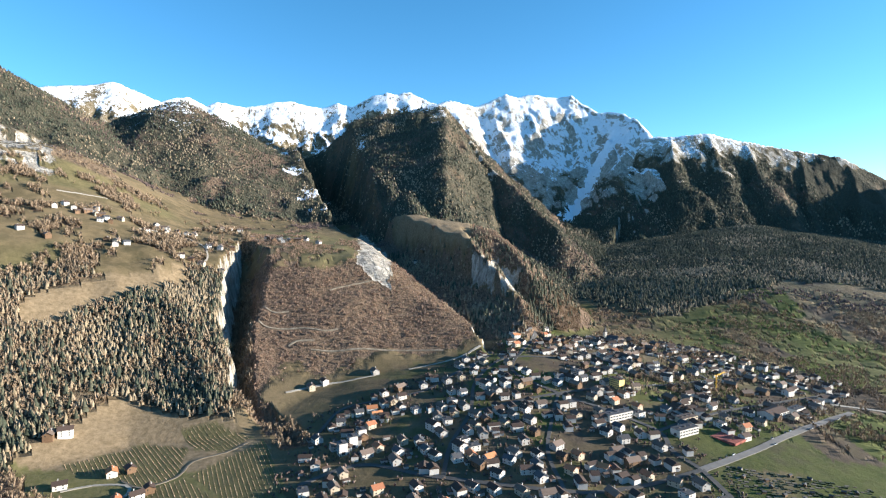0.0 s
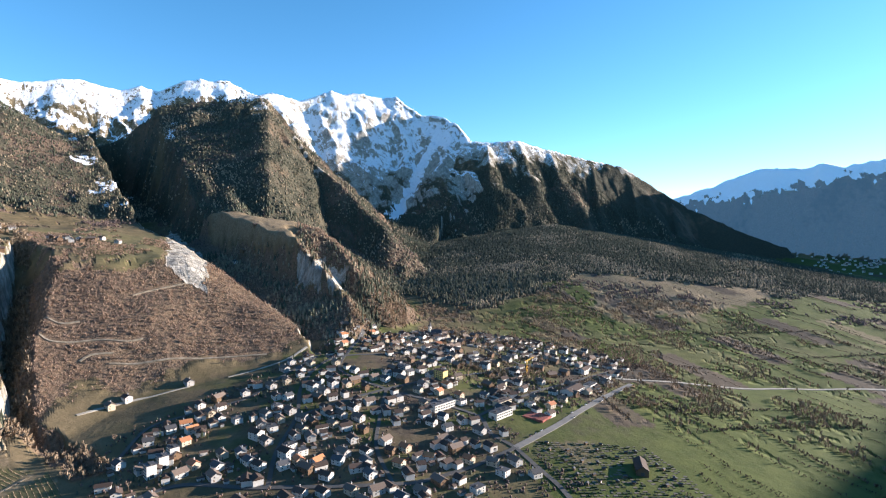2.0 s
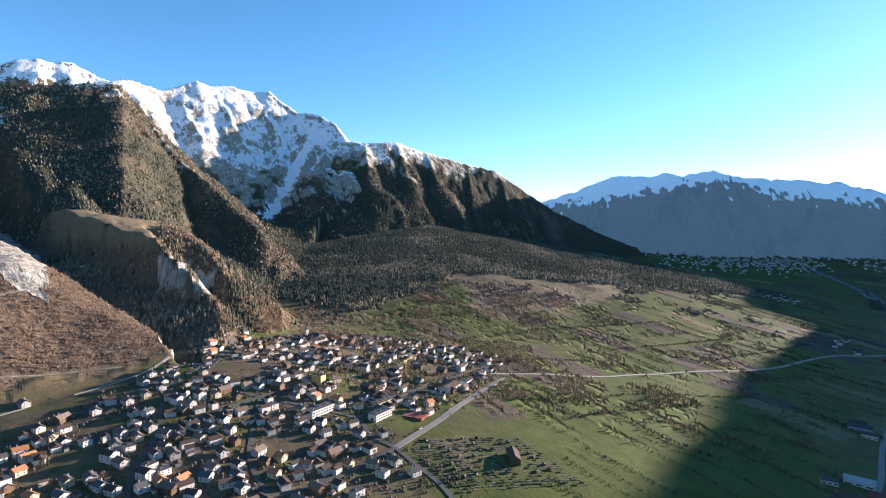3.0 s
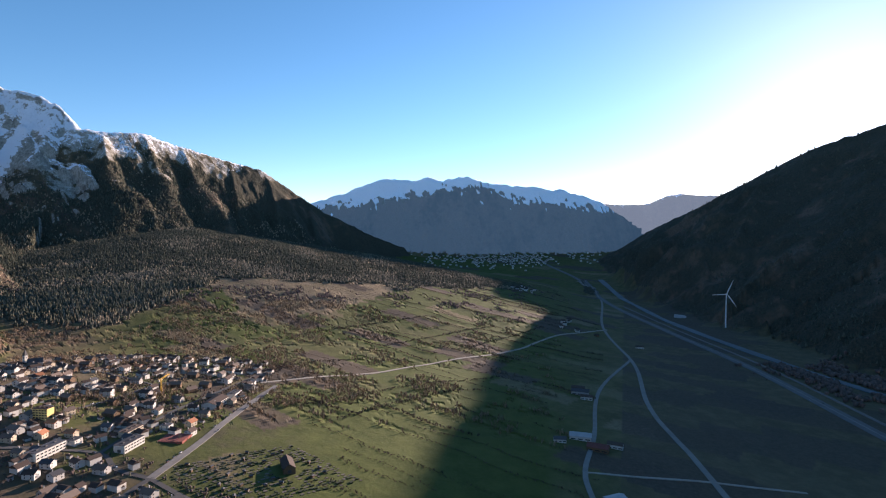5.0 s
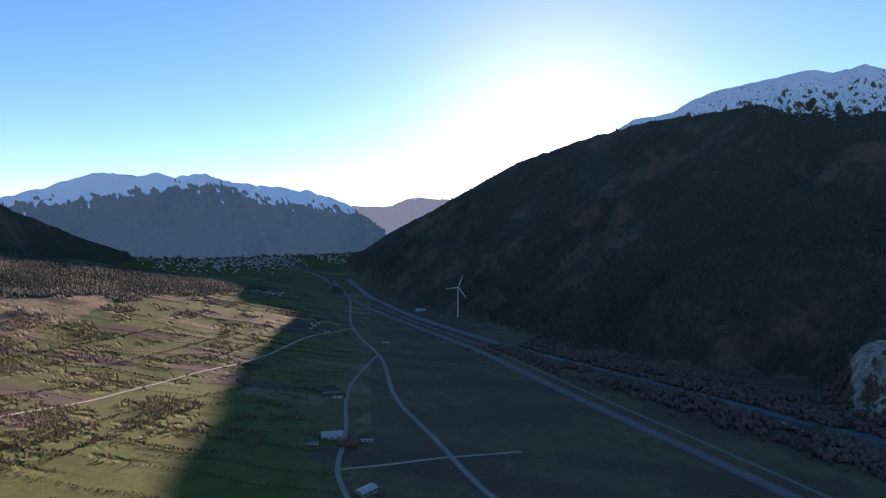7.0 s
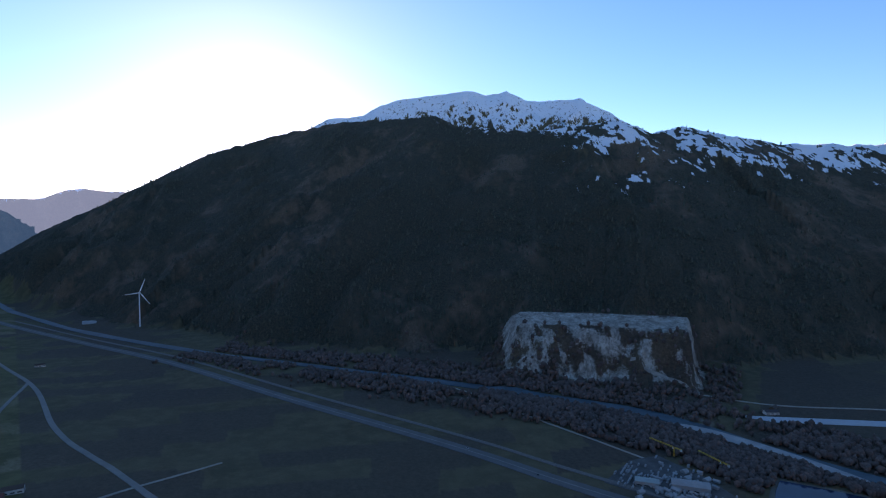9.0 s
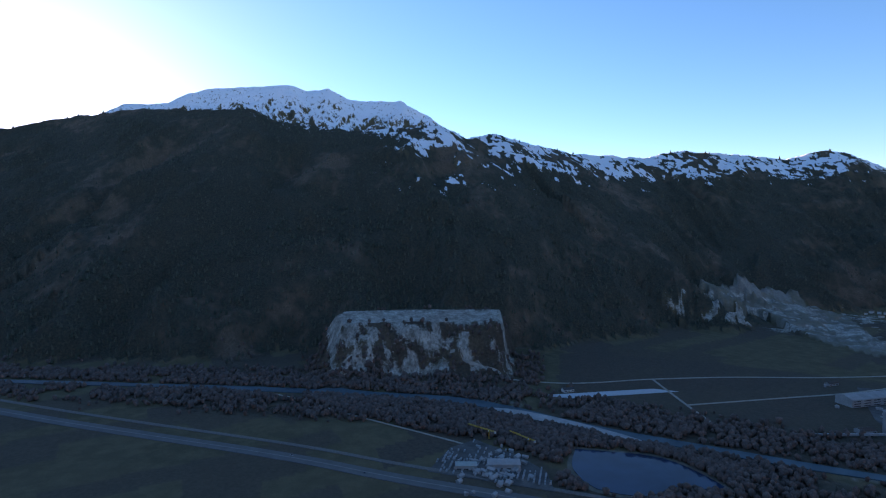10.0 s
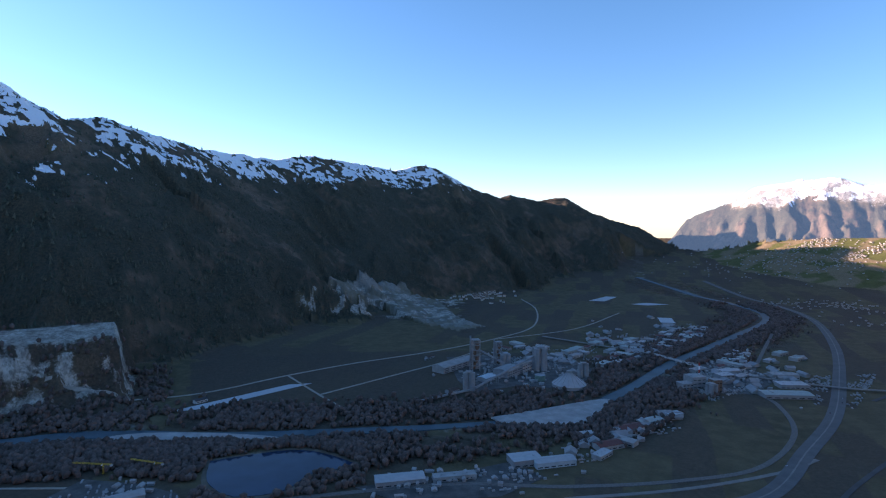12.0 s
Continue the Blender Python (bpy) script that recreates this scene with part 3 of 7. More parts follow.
def cover(x, y, z, which, east, up, nz, d_river):
    """What grows or lies where: masks from 0 to 1."""
    r = np.hypot(x, y)
    az = np.degrees(np.arctan2(x, y))
    az = np.where(az < -150, az + 360, az)
    el = np.degrees(np.arctan2(z - EYE[2], r))
    big, mid, small = fbm(x, y, 420, 4), fbm(x, y, 130, 4), fbm(x, y, 34, 3)
    mountain = which >= 0
    hillside = (az < 16) & (up > 8) & ~mountain
    m = {}
    snow = np.zeros(x.shape)
    sh = which == INDEX["shade_mountain"]
    massif = (which == INDEX["rock_massif"]) | (which == INDEX["rock_spur"])
    for n, (lo, soft) in SNOW.items():
        on = which == INDEX[n]
        snow = np.where(on, np.where(sh, 0.85, np.where((which == INDEX["far_snow_ridge"]) | massif, 0.74, 0.66)) * step(el + 1.3 * big + 1.2 * mid + 2.4 * sh * window(az, 120, 170, 4), lo - soft, lo + soft) * step(nz + 0.12 * small, *((0.38, 0.64) if n in ("rock_massif", "bright_mountain", "rock_spur") else (0.05, 0.2) if n == "town_mountain" else (0.05, 0.3) if n == "snow_ridge" else (0.25, 0.6))), snow)
    town = which == INDEX["town_mountain"]
    speck = fbm(az * 9, el * 24, 9, 5, 0.6)
    line = np.interp(az, [38, 43, 46, 50, 54, 58, 61, 66, 70], [1.9, 2.3, 2.7, 3.4, 4.2, 4.4, 3.2, 2.6, 2.0])
    snow = np.where(town, np.maximum(step(el + 0.7 * speck, line - 0.25, line + 0.35), 0.9 * step(speck + 0.25 * (el - line), 0.55, 0.75) * step(el, 0.6, 1.5)), snow)
    bright = which == INDEX["bright_mountain"]
    snow = np.where(bright, step(el + 1.1 * speck, 2.2, 3.0) * (0.45 + 0.55 * step(speck, -0.25, 0.2)), snow)
    sh = which == INDEX["shade_mountain"]
    line = np.interp(az, [100, 120, 130, 140, 150, 160, 170], [11.5, 9.6, 8.0, 5.4, 4.4, 4.2, 4.5])
    patch = step(0.8 * mid + small + 0.5 * big, -0.1, 0.25)
    snow = np.where(sh, step(el + 0.5 * big, line - 0.8, line + 0.8) * patch * window(az, 112, 168, 4) * (1 - 0.8 * step(el, 6.2, 7) * step(az, 140, 146)), snow)
    fm = (which == INDEX["forest_mountain"]) & (az < -7)
    snow = np.where(fm, 0.6 * window(el, 2, 9, 2) * step(mid + 0.6 * small, 0.0, 0.5) + snow * 0.3, snow)
    # the long avalanche gully of the massif
    d_g, _, _ = along(x, y, flat([(17.2, 3960), (15.6, 3780), (14.0, 3600), (12.9, 3450), (12.6, 3300)]))
    snow = np.where(d_g < 150, np.maximum(snow, (1 - step(d_g + 30 * small, 22, 60)) * 1.2), snow)
    snow = np.maximum(snow, sh * window(az, 124, 170, 4) * window(el, 3.6, 9.0, 1.2) * step(mid + 0.8 * small + 0.12 * (el - 6), 0.46, 0.66) * 0.95)
    m["snow"] = np.clip(snow, 0, 1)
    # rock on what is steep
    rock = step(-nz, -0.72, -0.5) * np.where(massif, 1.0, 0.2) * mountain
    rib = which == INDEX["rock_rib"]
    rock = np.where(rib, step(small + mid, 0.1, 0.7) * step(el, 2, 6) * 0.9, rock)
    rock = np.maximum(rock, massif * step(el + mid * 3, 1.5, 6))
    rock = np.maximum(rock, ((which == INDEX["far_snow_ridge"]) | (which == INDEX["snow_ridge"])) * 0.4)
    rock = np.maximum(rock, np.where(which == INDEX["long_mountain"], step(el + 2 * mid + small, 4.4, 7.6) * 0.7, (which == INDEX["forest_mountain"]) * step(el + 2 * mid + small + 0.3 * az, 9.5, 13) * 0.6))
    rock = np.maximum(rock, (which == INDEX["bright_mountain"]) * step(el + big, 1.0, 3.6) * 0.9)
    d_1, _, flank_1 = along(x, y, [p[:2] for p in GORGE_1])
    d_2, _, flank_2 = along(x, y, [p[:2] for p in GORGE_2])
    cliff = hillside & (nz < 0.60) & (el > -17) & ~((d_1 < 130) & (flank_1 < 0)) & ~((d_2 < 220) & (flank_2 < 0))
    rock = np.maximum(rock, cliff * step(-nz, -0.58, -0.42) * 0.9)
    crag_1 = window(az + 0.5 * small, -8.7, -5.4, 0.12) * window(el + 0.9 * (az + 7) + 0.6 * small, -5.6, -2.0, 0.15) * (0.6 + 0.4 * step(small, -0.4, 0.2))
    crag_2 = window(az + 0.7 * small, 3.0, 7.8, 0.15) * window(el + 0.35 * (az - 5) + 0.8 * small, -6.8, -3.4, 0.2) * (0.6 + 0.4 * step(small + 0.8 * mid, -0.5, 0.1)) * step(np.abs(az - 5.9 + 0.5 * small), 0.1, 0.4)
    crag_3 = step(small, -0.5, 0.1) * window(az, -43.5, -35, 1.0) * window(el + 0.35 * (az + 40), 5.8, 8.6, 0.5)
    rock = np.maximum(rock, np.maximum(np.maximum(crag_1, crag_2), crag_3))
    quarry = window(az, 116, 135.5, 0.7) * window(r, 1225, 1440, 20)
    rock = np.maximum(rock, quarry * np.where(r > 1345, 0.8, 0.2 + 0.45 * step(small + 0.5 * mid, -0.5, 0.25)))
    scar = window(az, 150, 167, 2.0) * window(el + 0.10 * (az - 158), -9.5, -6.6, 0.7) * step(mid + small, -0.1, 0.35)
    rock = np.maximum(rock, scar * 0.8)
    m["rock"] = np.clip(rock, 0, 1)
    # firs
    fan_forest = (~mountain) & (east > 300)
    edge = np.interp(az, [9, 12, 18, 23, 28, 32, 37, 41, 46, 50, 55, 61, 66], [1850, 1850, 1750, 1620, 1900, 2120, 2100, 2120, 2120, 2160, 2330, 2600, 3300])
    fir = fan_forest * step(az + 3 * mid + 2 * small, 6, 12) * (az < 70) * step(r + 90 * mid + 60 * small, edge - 40, edge + 60) * (r < np.interp(az, [38, 44, 50, 56, 62], [4300, 3900, 3300, 2950, 2850]))
    sunny = which == INDEX["sunny_slope"]
    on_slopes = mountain & (which != INDEX["far_snow_ridge"]) & ~sunny
    lean = np.where(which == INDEX["long_mountain"], 0.86, np.where(sh, 0.72, np.where(which == INDEX["town_mountain"], 0.45, np.where(which == INDEX["foothill"], 0.08, np.where(rib, 0.6, np.where((which == INDEX["cone_mountain"]) | (which == INDEX["left_mountain"]), 0.62, 0.74))))))
    mixed = np.clip(lean + 0.35 * big + 0.22 * mid + 0.12 * small, 0, 0.95)
    fir = np.maximum(fir, on_slopes * mixed * (1 - m["snow"]) * (1 - m["rock"]))
    fir = np.maximum(fir, hillside * step(az, -7, -2) * step(up, 330, 700) * step(mid + 0.6 * small + 0.5 * big, -0.3, 0.2) * 0.9)
    wx, wy = x + 14 * small, y + 14 * mid
    low_meadow, high_meadow, straw_field = within(wx, wy, SLOPE_MEADOW), within(wx, wy, HIGH_MEADOW), within(x + 40 * mid, y + 40 * small, STRAW_FIELD)
    left_low = hillside * (az < -21) * (1 - low_meadow) * (1 - high_meadow) * (1 - step(up, 330, 420)) * (0.5 + 0.42 * step(mid + 0.4 * small, -0.2, 0.3))
    top = np.interp(az, [-48, -40, -34, -26, -20, -8], [6.2, 5.8, 5.4, 1.2, 0.2, 0.0])
    shelf = window(az, -60, -8.5, 1.0) * step(el, -4.6 + 0.8 * mid, -3.6 + 0.8 * mid) * (1 - step(el + 0.5 * mid, top - 0.3, top + 0.5)) * (r < 2900)
    m["fir"] = np.clip(np.maximum(fir * (1 - straw_field), left_low), 0, 1) * (1 - shelf)
    # bare broadleaved wood
    meadow_1 = np.maximum(low_meadow, high_meadow)
    begin = np.interp(az, [-60, -40, -34, -22, -18, -14, -8, 0], [-80, -60, 0, 20, 60, 60, 45, 40])
    wood = hillside * step(up + 50 * mid - begin, -20, 20) * (1 - step(up + 60 * mid, 415, 465)) * (1 - meadow_1)
    wood = np.maximum(wood, hillside * (up > 430) * step(mid + 0.5 * big, 0.16, 0.4))
    wood = np.maximum(wood, hillside * (up > 400) * (az > -6.5) * (1 - window(az, -4.5, 3.2, 0.8) * window(el, -1.6, 1.2, 0.5)))
    wood = np.maximum(wood, mountain * ~sunny * (1 - m["snow"]) * 0.75)
    wood = np.maximum(wood, fan_forest * window(az, 9, 44, 2) * window(r, 1180, 2000, 60) * step(mid + small, -0.1, 0.25))
    wood = np.maximum(wood, (~mountain) * window(np.abs(east), 45, 150, 25) * window(az, 100, 215, 5) * (r < 3400) * step(mid + small, -0.5, 0))
    wood = wood * (1 - shelf) + shelf * step(mid + 0.7 * small + 0.35 * step(-el, 1.0, 2.6), 0.3, 0.5)
    glade = window(az + 0.5 * small, 8.6, 15.2, 0.4) * window(r, 1075, 1800, 25) * (~mountain)
    m["fir"] = m["fir"] * (1 - glade)
    wood = wood * (1 - glade)
    wood = np.maximum(wood, (az < -28) * (r < 1100) * (1 - low_meadow) * (1 - high_meadow) * (up < 330) * (~mountain) * step(r, 420, 520)) * (1 - meadow_1)
    bench = (which == INDEX["foothill"]) * window(az, -5, 3.0, 0.4) * window(el + 0.5 * mid, -1.8, 2.5, 0.2)
    wood = np.maximum(wood * (1 - bench), window(az, 20, 62, 2) * window(r, 880, 2500, 40) * (~mountain) * (~hillside) * (1 - straw_field) * step(mid + 0.7 * small + 0.3 * step(-r, -1250, -950), 0.42, 0.6))
    m["fir"] = m["fir"] * (1 - bench)
    d_stream, _, _ = along(x, y, [p[:2] for p in GORGE_1[:4]])
    wood = np.maximum(wood, (1 - step(d_stream + 8 * small, 12, 22)) * (r > 500))
    wood = np.maximum(wood, window(az, 114, 138, 1) * window(r, 1200, 1480, 20))
    m["fir"] = m["fir"] * (1 - window(az, 115, 136.5, 0.5) * window(r, 1215, 1440, 10))
    m["wood"] = np.clip(wood * (1 - m["rock"]), 0, 1)
    # fields of the plain: strips along the valley
    fx, fy = y + 0.05 * x, x - 0.05 * y
    cell = np.floor(fx / 190 + 0.3 * fbm(x, y, 500, 2) + 0.37 * np.floor(fy / 62 + 0.3 * fbm(x, y, 380, 2))) * 13.7 + np.floor(fy / 62 + 0.3 * fbm(x, y, 380, 2)) * 7.1
    pick = np.abs(np.sin(cell * 12.9898) * 43758.5453) % 1.0
    plain = (~mountain) & ~hillside & (fir < 0.5)
    strip = (fy / 62 + 0.3 * fbm(x, y, 380, 2)) % 1.0
    cross = (fx / 190 + 0.3 * fbm(x, y, 500, 2)) % 1.0
    balk = np.maximum(1 - step(np.abs(strip - 0.5 + 0.1 * small), 0.05, 0.14), 0.6 * (1 - step(np.abs(cross - 0.5 + 0.06 * small), 0.015, 0.05))) * step(mid + 0.4 * big, 0.0, 0.25)
    balk = balk * plain * window(az, 26, 66, 2) * window(r, 820, 2700, 60) * (1 - straw_field)
    m["wood"] = np.maximum(m["wood"], np.clip(balk, 0, 1))
    meadow = plain * (r > 500)
    # green fades past bearing 60: the mountain's shade painted into the cover
    m["green"] = meadow * np.where(pick < 0.55, 1.0, np.where(pick < 0.76, 0.75, 0.3)) * step(az, 14, 30) * (1 - 0.9 * step(az, 60, 78))
    near_green = window(az, 33, 66, 2) * window(r, 480, 960, 20) * plain
    m["green"] = np.maximum(m["green"], near_green * (pick < 0.86))
    m["green"] = np.maximum(m["green"], glade * (0.55 + 0.3 * step(mid, -0.3, 0.3)))
    vines = np.maximum.reduce([within(x + 3 * small, y + 3 * mid, v) for v, _ in VINEYARDS])
    m["green"] = np.maximum(m["green"], vines * 0.45 + low_meadow * (1 - vines) * (y < 600) * 0.6)
    m["green"] = np.maximum(m["green"], shelf * 0.35 * step(big, -0.2, 0.3))
    # tilled strips; past bearing 72 plough also paints the plain's shade darker
    m["plough"] = meadow * (pick > 0.86) * (az > 30) * 0.95 + meadow * (az > 72) * (0.3 + 0.55 * (pick > 0.5)) + meadow * (az > 140) * (r < 1500) * (east < 0) * 0.6
    town = np.exp(-((x - 200) ** 2 / 330 ** 2 + (y - 800) ** 2 / 290 ** 2) ** 2)
    m["plough"] = np.maximum(m["plough"], town * plain * (0.45 + 0.5 * step(small, -0.1, 0.3)))
    m["green"] = np.maximum(m["green"], town * plain * 0.75 * step(mid + 0.5 * small, -0.05, 0.2))
    m["plough"] = m["plough"] * (1 - town * step(mid + 0.5 * small, -0.05, 0.2))
    m["straw"] = straw_field * (0.75 + 0.25 * step(small, -0.3, 0.3))
    m["green"] = m["green"] * (1 - 0.85 * straw_field)
    m["straw"] = np.maximum(m["straw"], meadow * (pick > 0.74) * (pick < 0.86) * (az > 20) * (az < 75) * 0.6 * (1 - near_green))
    m["straw"] = np.maximum(m["straw"], np.maximum(meadow_1 * (1 - 0.5 * vines), bench) * 0.8)
    m["straw"] = np.maximum(m["straw"], hillside * 0.3 * step(big, -0.3, 0.4))
    m["green"] = np.maximum(m["green"], sunny * step(mid + 0.4 * big, -0.1, 0.2) * 0.8)
    m["gravel"] = (~mountain) * (d_river < 40) * (az > 125) * step(mid + small, 0.15, 0.5) * 0.8
    pit = within(x + 12 * mid, y + 12 * small, FAR_QUARRY)
    for key in ("wood", "fir", "green", "plough"):
        m[key] = m[key] * (1 - pit)
    m["gravel"] = np.maximum(m["gravel"], pit * (0.3 + 0.4 * step(small + mid, -0.3, 0.3)))
    m["straw"] = np.maximum(m["straw"], sunny * 0.7)
    return m


def terrain_grid():
    fine = np.arange(-52, 216.01, 0.18)
    rest = np.arange(217.5, 307.0, 1.5)
    ang = np.radians(np.concatenate([fine, rest]))
    rad = np.concatenate([[0.02, 30, 60, 120, 180], np.geomspace(230, 2200, 195), np.linspace(2217, 3000, 47), np.linspace(3012, 4940, 165)])
    a, r = np.meshgrid(ang, rad)
    return r * np.sin(a), r * np.cos(a), np.degrees(ang), rad


GX, GY, GRID_ANG, GRID_RAD = terrain_grid()
GZ, WHICH, EAST, UP, D_RIVER = land(GX, GY)


def grid_normals(x, y, z):
    p = np.stack([x, y, z], -1)
    da = np.roll(p, -1, 1) - np.roll(p, 1, 1)
    dr = np.gradient(p, axis=0)
    n = np.cross(da, dr)
    n /= np.maximum(np.linalg.norm(n, axis=-1, keepdims=True), 1e-9)
    return np.abs(n[..., 2])


NZ = grid_normals(GX, GY, GZ)
COVER = cover(GX, GY, GZ, WHICH, EAST, UP, NZ, D_RIVER)


def build_terrain():
    rows, cols = GX.shape
    i, j = np.meshgrid(np.arange(rows - 1), np.arange(cols), indexing="ij")
    j2 = (j + 1) % cols
    quads = np.stack([i * cols + j, i * cols + j2, (i + 1) * cols + j2, (i + 1) * cols + j], -1).reshape(-1, 4)[:, ::-1]
    owner = WHICH[:-1].reshape(-1)
    land_mat = terrain_material()
    # the three farthest mountains glow faintly blue in place of real haze
    FAR_MATS = {"town_mountain": terrain_material("far_haze_land", (0.13, 0.31, 0.54), 0.085, 0.0), "last_mountain": terrain_material("farthest_haze_land", (0.45, 0.58, 0.75), 0.16, 0.0), "bright_mountain": terrain_material("bright_haze_land", (0.20, 0.40, 0.66), 0.09, 0.35)}
    made = {}
    groups = [("ground", -1)] + [(n, k) for n, k in INDEX.items()]
    for name, k in groups:
        q = quads[owner == k]
        if not len(q):
            continue
        used, inv = np.unique(q, return_inverse=True)
        inv = inv.reshape(q.shape)
        me = bpy.data.meshes.new(name)
        me.vertices.add(len(used))
        co = np.stack([GX.ravel()[used], GY.ravel()[used], GZ.ravel()[used]], -1)
        me.vertices.foreach_set("co", co.ravel())
        me.loops.add(q.size)
        me.loops.foreach_set("vertex_index", inv.ravel().astype(np.int32))
        me.polygons.add(len(q))
        me.polygons.foreach_set("loop_start", np.arange(0, q.size, 4, dtype=np.int32))
        me.polygons.foreach_set("use_smooth", np.ones(len(q), bool))
        me.update(calc_edges=True)

        def rgb(label, *keys):
            at = me.attributes.new(label, "FLOAT_COLOR", "POINT")
            cols4 = np.ones((len(used), 4), np.float32)
            for c, key in enumerate(keys):
                cols4[:, c] = COVER[key].ravel()[used]
            at.data.foreach_set("color", cols4.ravel())

        rgb("cover", "snow", "rock", "fir")
        rgb("field", "green", "gravel", "plough")
        for key in ("wood", "straw"):
            at = me.attributes.new(key, "FLOAT", "POINT")
            at.data.foreach_set("value", COVER[key].ravel()[used].astype(np.float32))
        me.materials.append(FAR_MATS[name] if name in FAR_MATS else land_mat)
        made[name] = new(name, me)
    return made


TERRAIN = build_terrain()
LABELS = {"ground": "valley floor of green and straw meadows, fields and gravel", "left_mountain": "forested mountainside with a dusting of snow", "snow_ridge": "high snow-covered ridge with dark tree slopes",
          "cone_mountain": "dark fir-covered conical mountain", "far_snow_ridge": "distant bright snow-covered mountain ridge", "foothill": "brown wooded foothill with pale crags and a meadow bench", "forest_mountain": "dark forest mountain with a rocky rib and snow patches",
          "rock_rib": "sunlit rocky rib with scattered trees", "rock_massif": "grey rock massif streaked with snow", "rock_spur": "dark wooded spur below the rock massif", "long_mountain": "long rocky mountain falling to the fir forest",
          "town_mountain": "distant hazy mountain with snowy top behind the town", "last_mountain": "pale snowy mountain range at the far end of the valley", "shade_mountain": "steep dark forested mountainside in shade",
          "shade_peak": "backlit snow-covered peak above the shaded forest", "bright_mountain": "sunlit rocky mountain with snow beyond the valley", "sunny_slope": "sunlit gentle slope of meadows below the rocky mountain", "back_mountain": "wooded mountainside closing the valley"}
for n, ob in TERRAIN.items():
    tagged(ob, LABELS[n], "ground" if n == "ground" else "mountain", kind="structure")

# ---- roads, rails and water, laid on the land ----
def part(name, bm, material, parent=None, label=""):
    """Links a bmesh as one mesh object, under parent if given."""
    me = bpy.data.meshes.new(name)
    bm.to_mesh(me)
    bm.free()
    if material:
        me.materials.append(material)
    ob = new(name, me)
    if parent is not None:
        ob.parent = parent
    if label:
        tagged(ob, label)
    return ob


def mesh_from(name, verts, faces, material, smooth=False):
    me = bpy.data.meshes.new(name)
    me.from_pydata([tuple(v) for v in verts], [], [tuple(f) for f in faces])
    me.materials.append(material)
    if smooth:
        me.polygons.foreach_set("use_smooth", [True] * len(me.polygons))
    return new(name, me)


def smooth_line(pts, gap=12.0):
    """A polyline rounded through its corners, with a point every gap metres."""
    p = np.array(pts, float)
    p = np.vstack([2 * p[0] - p[1], p, 2 * p[-1] - p[-2]])
    out = []
    for i in range(1, len(p) - 2):
        n = max(2, int(np.linalg.norm(p[i + 1] - p[i]) / gap))
        for t in np.linspace(0, 1, n, endpoint=False):
            out.append(0.5 * (2 * p[i] + (p[i + 1] - p[i - 1]) * t + (2 * p[i - 1] - 5 * p[i] + 4 * p[i + 1] - p[i + 2]) * t * t + (3 * p[i] - p[i - 1] - 3 * p[i + 1] + p[i + 2]) * t ** 3))
    out.append(p[-2])
    return np.array(out)


def ribbon(name, line, width, material, lift=0.8, level=None, gap=10.0, across=2, offset=0.0, wobble=0.0):
    c = smooth_line(line, gap)
    t = np.gradient(c, axis=0)
    t /= np.linalg.norm(t, axis=1, keepdims=True)
    n = np.stack([-t[:, 1], t[:, 0]], 1)
    w = width * (1 + wobble * np.sin(np.arange(len(c)) * 0.37) + wobble * np.sin(np.arange(len(c)) * 0.11 + 1))
    verts, faces = [], []
    for k in range(across + 1):
        o = offset + (k / across - 0.5) * w
        q = c + n * np.reshape(o, (-1, 1))
        z = (lie(q[:, 0], q[:, 1]) + lift) if level is None else np.full(len(q), level)
        verts.append(np.column_stack([q, z]))
    # a skirt gives the strip its thickness
    lo = [v - (0, 0, 1.2) for v in (verts[0], verts[-1])]
    rows = [lo[0]] + verts + [lo[1]]
    m = len(c)
    for a in range(len(rows) - 1):
        for i in range(m - 1):
            faces.append((a * m + i, a * m + i + 1, (a + 1) * m + i + 1, (a + 1) * m + i))
    return mesh_from(name, np.vstack(rows), faces, material)


asphalt = surface("asphalt", (0.085, 0.083, 0.08), 0.05, 0.2, 0.9)
pale_road = surface("pale_road", (0.22, 0.21, 0.19), 0.05, 0.2, 0.9)
worn_road = surface("worn_road", (0.19, 0.18, 0.165), 0.08, 0.25, 0.9)
ledge_earth = surface("ledge_earth", (0.27, 0.225, 0.165), 0.12, 0.55, 0.95)
bank_earth = surface("bank_earth", (0.15, 0.13, 0.10), 0.06, 0.4, 0.95)
track_gravel = surface("track_gravel", (0.34, 0.31, 0.26), 0.08, 0.25, 0.95)
ballast = surface("ballast", (0.17, 0.155, 0.14), 0.3, 0.3, 0.95)
road_paint = surface("road_paint", (0.6, 0.6, 0.58), 0.2, 0.2, 0.7)
yard_ground = surface("yard_ground", (0.11, 0.107, 0.1), 0.05, 0.5, 0.9)
gravel_bar = surface("gravel_bar", (0.35, 0.34, 0.325), 0.05, 0.3, 0.95, bump=0.3)


def water_material(name, c, rough):
    k = Mat(name, rough, 0.0, 0.35)
    k.b.inputs["IOR"].default_value = 1.25
    p = k.at()
    k.color(k.mix(k.ramp(k.noise(p, 0.02), 0.35, 0.65), c, tuple(v * 1.5 for v in c)))
    k.bump(k.noise(p, 0.35, 4), 0.08, 0.3)
    return k.m


river_water = water_material("river_water", (0.04, 0.075, 0.09), 0.45)
pond_water = water_material("pond_water", (0.012, 0.03, 0.055), 0.03)

